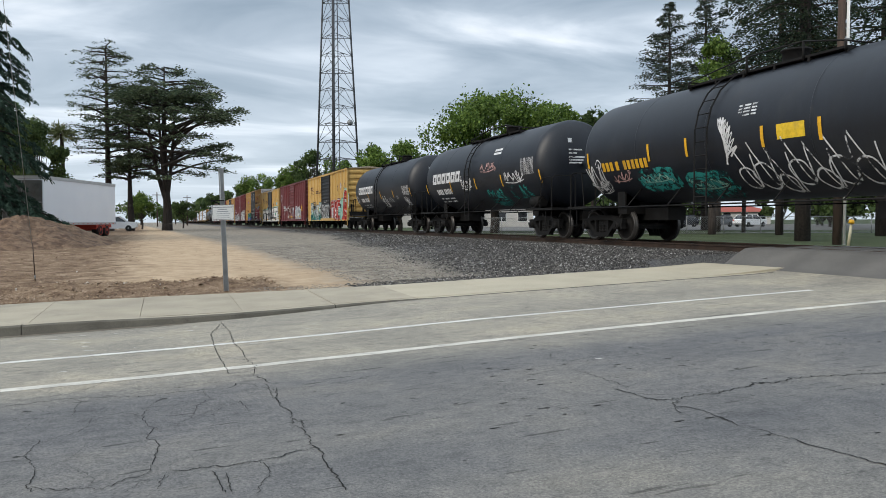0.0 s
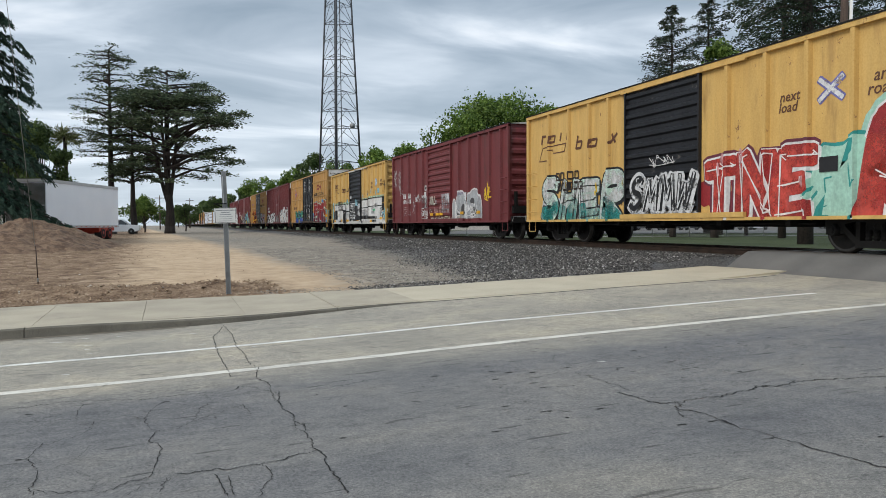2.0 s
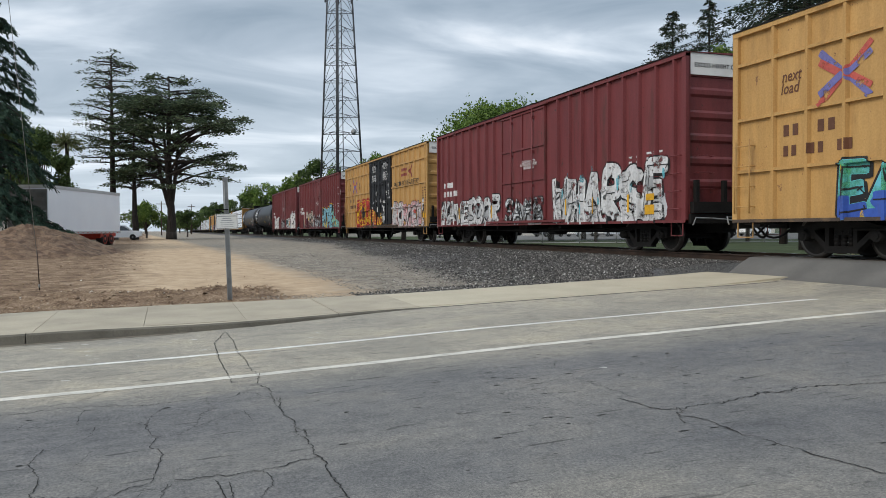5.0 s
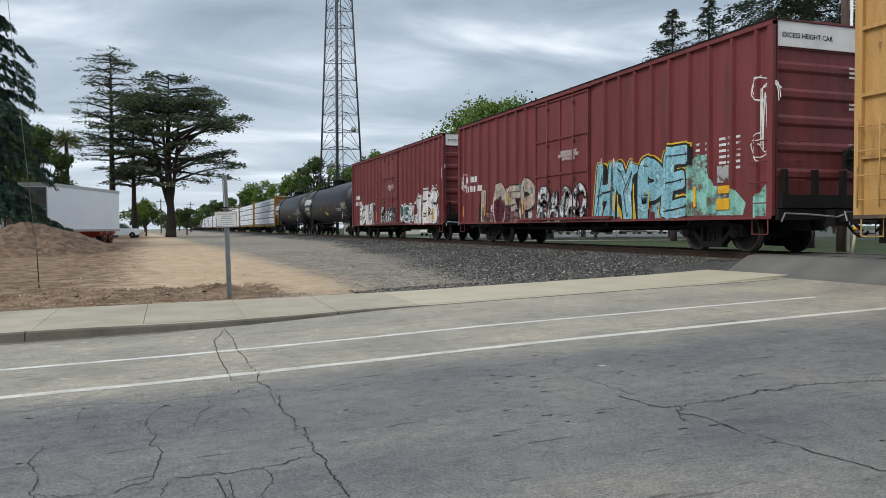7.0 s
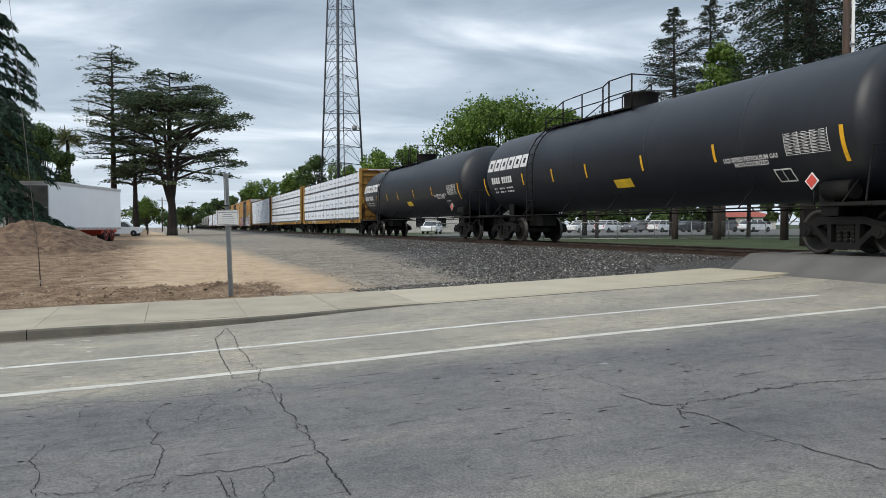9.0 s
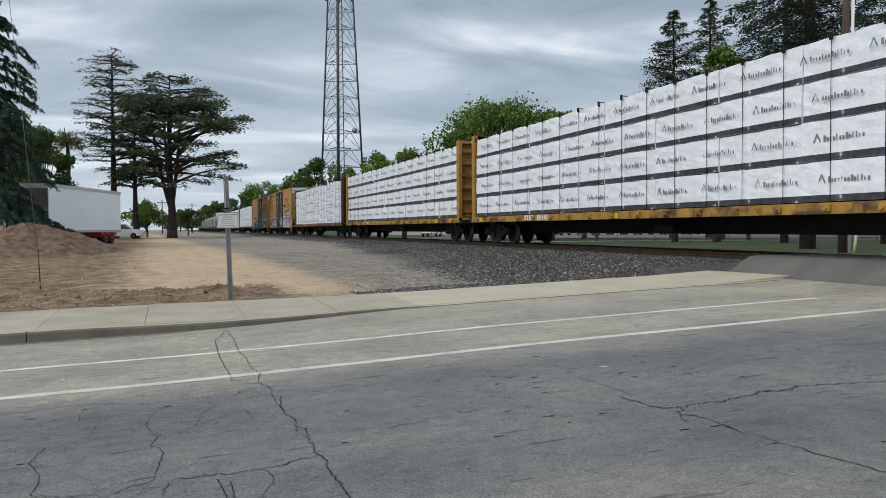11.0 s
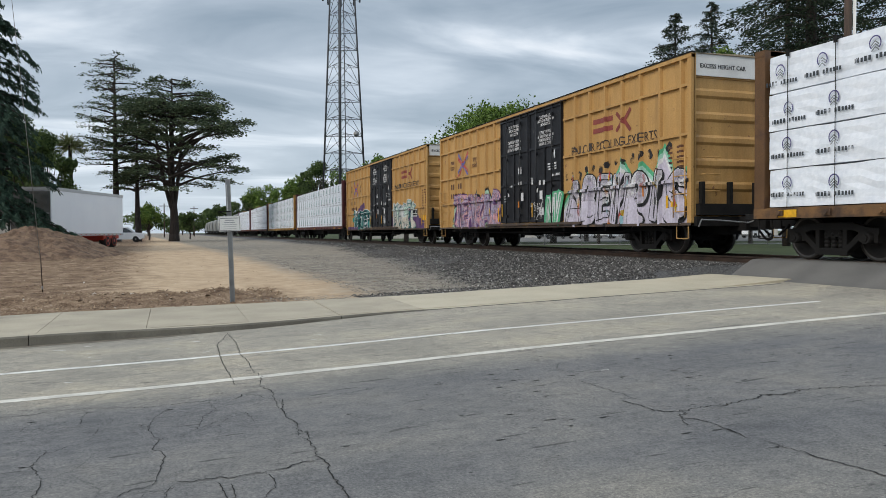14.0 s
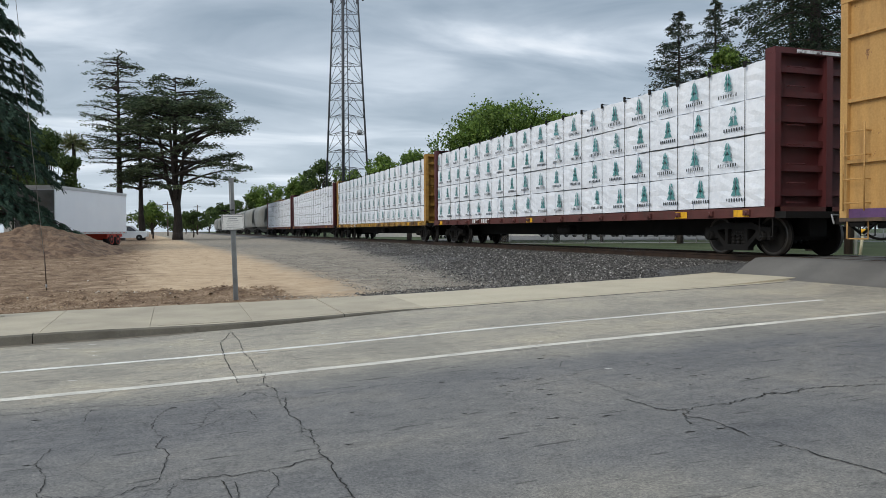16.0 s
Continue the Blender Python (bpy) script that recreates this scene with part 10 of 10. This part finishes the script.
def trailer():
    L, W = 11.4, 2.6
    t = thing("box_trailer", "white box trailer with red wheels parked on the lot", "trailer", m=pose(-7.18, 54.15, 0.40, 0, 0, 71.6))
    # local x along the body, y to its left
    bm = bmesh.new(); box(bm, 0, L, 0.0, W, 0.98, 3.82); part("body", bm, "trailer_white", t)
    bm = bmesh.new(); box(bm, -0.03, L + 0.03, -0.03, W + 0.03, 3.82, 4.04); part("top_rail", bm, "trailer_roof", t)
    bm = bmesh.new(); box(bm, -0.02, L + 0.02, -0.025, W + 0.025, 0.90, 1.06); part("bottom_rail", bm, "trailer_roof", t)
    for k in range(10):
        bm = bmesh.new(); box(bm, 4.0 + 0.75 * k, 4.2 + 0.75 * k, -0.03, -0.024, 0.95, 1.01); part("marker", bm, "p_signal_red", t, "red marker strip")
    # the shade on this end is put into the doors' dark colour
    bm = bmesh.new(); box(bm, -0.06, -0.02, 0.05, W - 0.05, 1.0, 3.75); d = part("end_door", bm, "weathered_tin", t, "end doors with shade put into their dark colour")
    bm = bmesh.new(); box(bm, -0.1, -0.06, W / 2 - 0.03, W / 2 + 0.03, 1.0, 3.75); box(bm, -0.1, -0.06, 0.05, W - 0.05, 2.3, 2.4); part("door_bar", bm, "galvanised", d)
    for x in (8.6, 9.75):
        for y in (0.25, W - 0.25):
            bm = bmesh.new(); revolve(bm, [(-0.24, 0.3), (-0.24, 0.46), (-0.18, 0.5), (0.18, 0.5), (0.24, 0.46), (0.24, 0.3)], 24, "y"); w = part("wheel", bm, "tyre", t, "", pose(x, y, 0.5))
            bm = bmesh.new(); revolve(bm, [(-0.25, 0.04), (-0.24, 0.12), (-0.2, 0.2), (-0.26, 0.38), (0.26, 0.38), (0.2, 0.2), (0.24, 0.12), (0.25, 0.04)], 20, "y"); part("rim", bm, "red_wheel", w, "red steel rim")
        bm = bmesh.new(); tube(bm, (x, 0.2, 0.5), (x, W - 0.2, 0.5), 0.07, seg=8); part("axle", bm, "red_wheel", t)
    bm = bmesh.new(); box(bm, 7.8, 10.6, 0.02, 0.14, 0.66, 0.92); box(bm, 7.8, 10.6, W - 0.14, W - 0.02, 0.66, 0.92); box(bm, 7.8, 7.92, 0.02, W, 0.55, 0.9); part("subframe", bm, "red_wheel", t)
    for y in (0.4, W - 0.4):
        bm = bmesh.new(); box(bm, 2.2, 2.34, y - 0.07, y + 0.07, 0.0, 0.92); box(bm, 2.08, 2.46, y - 0.15, y + 0.15, -0.02, 0.04); part("landing_leg", bm, "weathered_tin", t)
    bm = bmesh.new(); box(bm, L - 0.06, L + 0.02, 0.1, W - 0.1, 0.42, 0.55); part("bumper", bm, "weathered_tin", t)


trailer()


def car_thing(label, x, y, z, turn, paint_key, tall=1.0):
    c = thing("car", label, "car", "parked cars", m=pose(x, y, z, 0, 0, turn))
    side = [(-2.3, 0.45), (-2.35, 0.8), (-2.25, 1.0 * tall), (-1.2, 1.05 * tall), (2.05, 1.08 * tall), (2.3, 0.95), (2.32, 0.5), (1.9, 0.32), (-1.9, 0.32)]
    bm = bmesh.new()
    rows = []
    for yy, k in ((-0.9, 0.94), (-0.84, 1.0), (0.84, 1.0), (0.9, 0.94)):
        rows.append([bm.verts.new((px * (0.98 if abs(yy) > 0.86 else 1), yy, 0.3 + (pz - 0.3) * k)) for px, pz in side])
    for r0, r1 in zip(rows, rows[1:]):
        for k in range(len(side)):
            bm.faces.new((r0[k], r0[(k + 1) % len(side)], r1[(k + 1) % len(side)], r1[k]))
    bm.faces.new(rows[0][::-1]); bm.faces.new(rows[-1])
    part("body", bm, paint_key, c)
    cab = [(-1.25, 1.04 * tall), (-0.45, 1.55 * tall), (1.5, 1.58 * tall), (2.12, 1.06 * tall)]
    bm = bmesh.new()
    rows = [[bm.verts.new((px, yy * (0.84 if pz > 1.3 * tall else 1), pz)) for px, pz in cab] for yy in (-0.86, 0.86)]
    for k in range(3):
        bm.faces.new((rows[0][k], rows[0][k + 1], rows[1][k + 1], rows[1][k]))
    bm.faces.new(rows[0][::-1]); bm.faces.new(rows[1])
    g = part("cabin_glass", bm, "dark_glass", c, "dark windows")
    bm = bmesh.new()
    box(bm, -0.5, 1.55, -0.74, 0.74, 1.55 * tall, 1.62 * tall)
    part("roof", bm, paint_key, c)
    bm = bmesh.new()
    for s in (-1, 1):
        for a, b in (((-1.25, 1.05), (-0.45, 1.58)), ((0.5, 1.05), (0.5, 1.58)), ((2.1, 1.05), (1.5, 1.6))):
            tube(bm, (a[0], s * 0.87, a[1] * tall), (b[0], s * 0.74, b[1] * tall), 0.05, seg=5)
    parts_of("pillar", bm, paint_key, c)
    for wx in (-1.45, 1.4):
        for s in (-1, 1):
            bm = bmesh.new(); revolve(bm, [(-0.11, 0.22), (-0.11, 0.32), (-0.07, 0.35), (0.07, 0.35), (0.11, 0.32), (0.11, 0.22)], 20, "y"); w = part("wheel", bm, "tyre", c, "", pose(wx, s * 0.82, 0.35))
            bm = bmesh.new(); revolve(bm, [(-0.115, 0.03), (-0.10, 0.2), (0.10, 0.2), (0.115, 0.03)], 14, "y"); part("rim", bm, "galvanised", w)
    for s in (-1, 1):
        bm = bmesh.new(); box(bm, -2.36, -2.2, s * 0.65 - 0.16, s * 0.65 + 0.16, 0.78, 0.92); part("headlight", bm, "p_white", c)
        bm = bmesh.new(); box(bm, 2.24, 2.33, s * 0.72 - 0.1, s * 0.72 + 0.1, 0.8, 1.0); part("tail_light", bm, "p_signal_red", c)
    return c


car_thing("white sport utility car parked behind the trailer", -5.3, 96.5, 0.42, 176, "car_white", 1.06)
for k, (x, y, mt, tn) in enumerate(((50.9, 88, "car_white", 20), (57.9, 85.5, "car_grey", 15), (54.4, 86.7, "car_white", 200), (63.8, 83.3, "car_dark", 10), (61.0, 84.3, "car_white", 195), (68.5, 82, "car_grey", 12), (30.8, 89.9, "car_white", 60), (47.0, 89.5, "car_dark", 20), (72.0, 80, "car_white", 190))):
    car_thing({"car_white": "white car parked beyond the park fence", "car_grey": "grey car parked beyond the park fence", "car_dark": "dark car parked beyond the park fence"}[mt], x, y, 0.42, tn, mt)


def building(label, x, y, w, d, h, turn, wall, roof, n):
    b = thing("building", label, "building", "buildings beyond the park", m=pose(x, y, 0.42, 0, 0, turn))
    bm = bmesh.new(); box(bm, -w / 2, w / 2, 0, d, 0, h); part("wall", bm, wall, b)
    bm = bmesh.new()
    p = [(-w / 2 - 0.6, -0.6, h), (w / 2 + 0.6, -0.6, h), (w / 2 + 0.6, d + 0.6, h), (-w / 2 - 0.6, d + 0.6, h)]
    r = [(-w / 2 + d / 2, d / 2, h + 1.3), (w / 2 - d / 2, d / 2, h + 1.3)]
    for f in ((p[0], p[1], r[1], r[0]), (p[2], p[3], r[0], r[1]), (p[1], p[2], r[1]), (p[3], p[0], r[0])):
        quad(bm, f)
    part("roof", bm, roof, b)
    for k in range(n):
        cx = -w / 2 + w * (k + 0.5) / n
        bm = bmesh.new(); box(bm, cx - 0.7, cx + 0.7, -0.05, 0.0, 0.9, 2.3); win = part("window", bm, "dark_glass", b)
        bm = bmesh.new()
        for q in ((cx - 0.78, cx - 0.7, 0.82, 2.38), (cx + 0.7, cx + 0.78, 0.82, 2.38), (cx - 0.7, cx + 0.7, 0.82, 0.9), (cx - 0.7, cx + 0.7, 2.3, 2.38)):
            box(bm, q[0], q[1], -0.08, 0.0, q[2], q[3])
        part("frame", bm, "white_paint", win)


building("low white building with a dark red roof", 108.0, 124.0, 13, 8, 2.5, -40, "stucco", "red_roof", 4)
building("low pale building beyond the car park", 40.0, 112.0, 30, 9, 3.2, -18, "stucco", "weathered_tin", 9)
building("low house behind the trees", -16.0, 124.0, 14, 8, 2.8, 10, "stucco", "weathered_tin", 4)


def car_park():
    bm = bmesh.new()
    quad(bm, [(22.0, 70.0, 0.458), (64.0, 49.0, 0.458), (150.0, 100.0, 0.458), (60.0, 138.0, 0.458)])
    tagged(part("car_park", bm, "crossing_asphalt"), "grey asphalt car park beyond the lawn", "car park", kind="structure")


car_park()


# ------------------------------------------------------------------ fence, posts, poles, signs
def park_fence():
    a, b = Vector((17.5, 51.1, 0.42)), Vector((62.0, 35.1, 0.42))
    f = thing("chain_link_fence", "grey chain-link fence along the park lawn", "fence", m=Matrix.Translation(a))
    d = (b - a)
    n = 18
    for k in range(n + 1):
        p = d * k / n
        bm = bmesh.new(); tube(bm, p + Vector((0, 0, -0.2)), p + Vector((0, 0, 1.25)), 0.035, seg=8); part("post", bm, "galvanised", f)
    for z in (1.2, 0.06):
        bm = bmesh.new(); tube(bm, Vector((0, 0, z)), d + Vector((0, 0, z)), 0.026, seg=6); part("rail", bm, "galvanised", f)
    u = d.normalized()
    L = d.length
    V, F = [], []
    step = 0.16
    for k in range(int(L / step)):
        for s in (1, -1):
            x0 = k * step
            x1 = x0 + s * 1.1
            if not 0 <= x1 <= L:
                continue
            p, q = u * x0 + Vector((0, 0, 0.08)), u * x1 + Vector((0, 0, 1.18))
            w = u * 0.006
            i = len(V)
            V += [tuple(p - w), tuple(p + w), tuple(q + w), tuple(q - w)]
            F.append((i, i + 1, i + 2, i + 3))
    me = bpy.data.meshes.new("mesh_wire")
    me.from_pydata(V, [], F)
    me.materials.append(M["galvanised"])
    tagged(made("mesh_wire", me, f), kind="stuff")


park_fence()


def sign_post():
    t = thing("sign_post", "steel post with a small white notice sign", "sign", m=pose(1.08, 14.95, 0.14, 0, -1.6, 0))
    bm = bmesh.new()
    box(bm, -0.045, 0.045, 0.0, 0.012, -0.2, 2.32); box(bm, -0.045, -0.033, -0.035, 0.0, -0.2, 2.32); box(bm, 0.033, 0.045, -0.035, 0.0, -0.2, 2.32)
    part("post", bm, "galvanised", t, "galvanised channel post")
    bm = bmesh.new(); box(bm, -0.03, -0.018, -0.02, 0.2, 1.72, 2.22); part("edge_sign", bm, "white_paint", t, "pale sign seen on its edge")
    bm = bmesh.new()
    hx, hz = 0.2, 0.145
    box(bm, -hx, hx, -0.045, -0.040, 1.34 - 0.0, 1.34 + 2 * hz)
    s = part("sign_plate", bm, "white_paint", t, "white sign plate with dark unreadable lines")
    bm = bmesh.new()
    for x0, x1, z0, z1 in ((-hx + 0.012, hx - 0.012, 1.352, 1.358), (-hx + 0.012, hx - 0.012, 1.622, 1.628), (-hx + 0.012, -hx + 0.018, 1.352, 1.628), (hx - 0.018, hx - 0.012, 1.352, 1.628)):
        box(bm, x0, x1, -0.047, -0.045, z0, z1)
    part("border", bm, "p_black", s)
    for k, w in enumerate((0.34, 0.16, 0.2, 0.26, 0.22, 0.24)):
        bm = bmesh.new()
        z = 1.585 - 0.04 * k
        box(bm, -w / 2, w / 2, -0.047, -0.045, z - (0.008 if k < 3 else 0.004), z + (0.008 if k < 3 else 0.004))
        part("lettering", bm, "p_grey", s)
    bm = bmesh.new(); box(bm, -0.2, 0.03, -0.05, 0.06, 1.70, 1.72); tube(bm, (-0.16, 0, 1.70), (-0.03, 0, 1.64), 0.012, seg=5); part("bracket", bm, "truck_black", t, "small dark bracket")


sign_post()


paint("cream", (0.55, 0.50, 0.34))


def small_posts():
    t = thing("stake", "thin rusty marker rod stuck in the earth", "stake", m=pose(-2.78, 19.4, 0.2, 2, -2, 0))
    bm = bmesh.new(); tube(bm, (0, 0, -0.15), (0, 0, 0.8), 0.012, seg=6); part("rod", bm, "rail", t)
    bm = bmesh.new(); tube(bm, (0, 0, -0.02), (0, 0, 0.06), 0.02, seg=8); part("collar", bm, "galvanised", t)
    t = thing("lamp_post", "slim pale painted steel pole behind the pavement", "pole", m=pose(-2.74, 13.9, 0.08))
    bm = bmesh.new(); tube(bm, (0, 0, -0.1), (0, 0, 8.5), 0.06, 0.05, seg=14); part("shaft", bm, "pole_white", t)
    bm = bmesh.new(); tube(bm, (0, 0, -0.05), (0, 0, 0.03), 0.14, seg=14); box(bm, -0.15, 0.15, -0.15, 0.15, -0.06, 0.005); part("base", bm, "concrete", t)
    t = thing("utility_pole", "brown wooden utility pole with a pale conduit", "utility pole", m=pose(24.9, 22.9, 0.42, 0, 0.6, 0))
    bm = bmesh.new(); tube(bm, (0, 0, -0.3), (0, 0, 12.0), 0.17, 0.13, seg=14); part("pole", bm, "wood_pole", t)
    bm = bmesh.new(); tube(bm, (0.2, -0.16, -0.1), (0.18, -0.14, 10.0), 0.06, seg=10); part("conduit", bm, "white_paint", t, "pale conduit")
    for z in (2, 5, 8):
        bm = bmesh.new(); box(bm, 0.0, 0.28, -0.24, -0.1, z, z + 0.05); part("clamp", bm, "galvanised", t)
    t = thing("marker_post", "leaning cream marker post with a yellow cap", "marker post", m=pose(24.5, 22.0, 0.42, 3, 6, 0))
    bm = bmesh.new(); tube(bm, (0, 0, -0.1), (0, 0, 0.85), 0.06, 0.05, seg=10); part("post", bm, "p_cream", t)
    bm = bmesh.new(); tube(bm, (0, 0, 0.85), (0, 0, 1.0), 0.12, 0.08, seg=10); part("cap", bm, "p_amber", t, "yellow cap")
    t = thing("guy_wire", "thin steel guy wire anchored in the lot", "cable", m=pose(-2.82, 19.42, 0.2))
    bm = bmesh.new(); tube(bm, (0, 0, 0.7), (-1.25, 0.45, 15.0), 0.006, seg=6); part("wire", bm, "galvanised", t)
    # gate posts by the crossing
    t = thing("gate", "pale steel pipe gate beside the crossing", "gate", m=pose(26.6, 21.6, 0.42, 0, 0, -18))
    for x in (0.0, 1.6, 3.2):
        bm = bmesh.new(); tube(bm, (x, 0, -0.1), (x, 0, 1.3), 0.05, seg=8); part("gate_post", bm, "galvanised", t)
    for z in (0.25, 1.2):
        bm = bmesh.new(); tube(bm, (0, 0, z), (3.2, 0, z), 0.03, seg=6); part("gate_rail", bm, "galvanised", t)
    # pole line far down the track
    for x, y, h in ((6.5, 240, 9.0), (8.0, 300, 9.0), (-1.5, 190, 8.0)):
        t = thing("distant_pole", "distant wooden utility pole along the line", "utility pole", "far utility poles", m=pose(x, y, 0.4))
        bm = bmesh.new(); tube(bm, (0, 0, -0.2), (0, 0, h), 0.15, 0.11, seg=8); part("pole", bm, "wood_pole", t)
        bm = bmesh.new(); box(bm, -1.1, 1.1, -0.06, 0.06, h - 0.7, h - 0.55); part("crossarm", bm, "wood_pole", t)


M["pole_white"] = material("pole_white", (0.62, 0.63, 0.63), (0.5, 0.51, 0.51), 0.5, scale=3, bump=0.05)
small_posts()


def motions():
    """The train rolls by at an even speed; its wheels turn with it."""
    for car, y in cars:
        walk(car, [(0, pose(TRACK_X, y, RAIL_Z)), (16, pose(TRACK_X, y - SPEED * 16, RAIL_Z))])
    steps = 480
    turn = SPEED / FPS / WHEEL_R
    for w, k in WHEELS:
        y = k * TRUCK_BASE / 2
        walk(w, [(j / FPS, Matrix.Translation((0, y, WHEEL_R)) @ Matrix.Rotation((turn * j) % (2 * math.pi), 4, "X")) for j in range(steps + 1)])


motions()
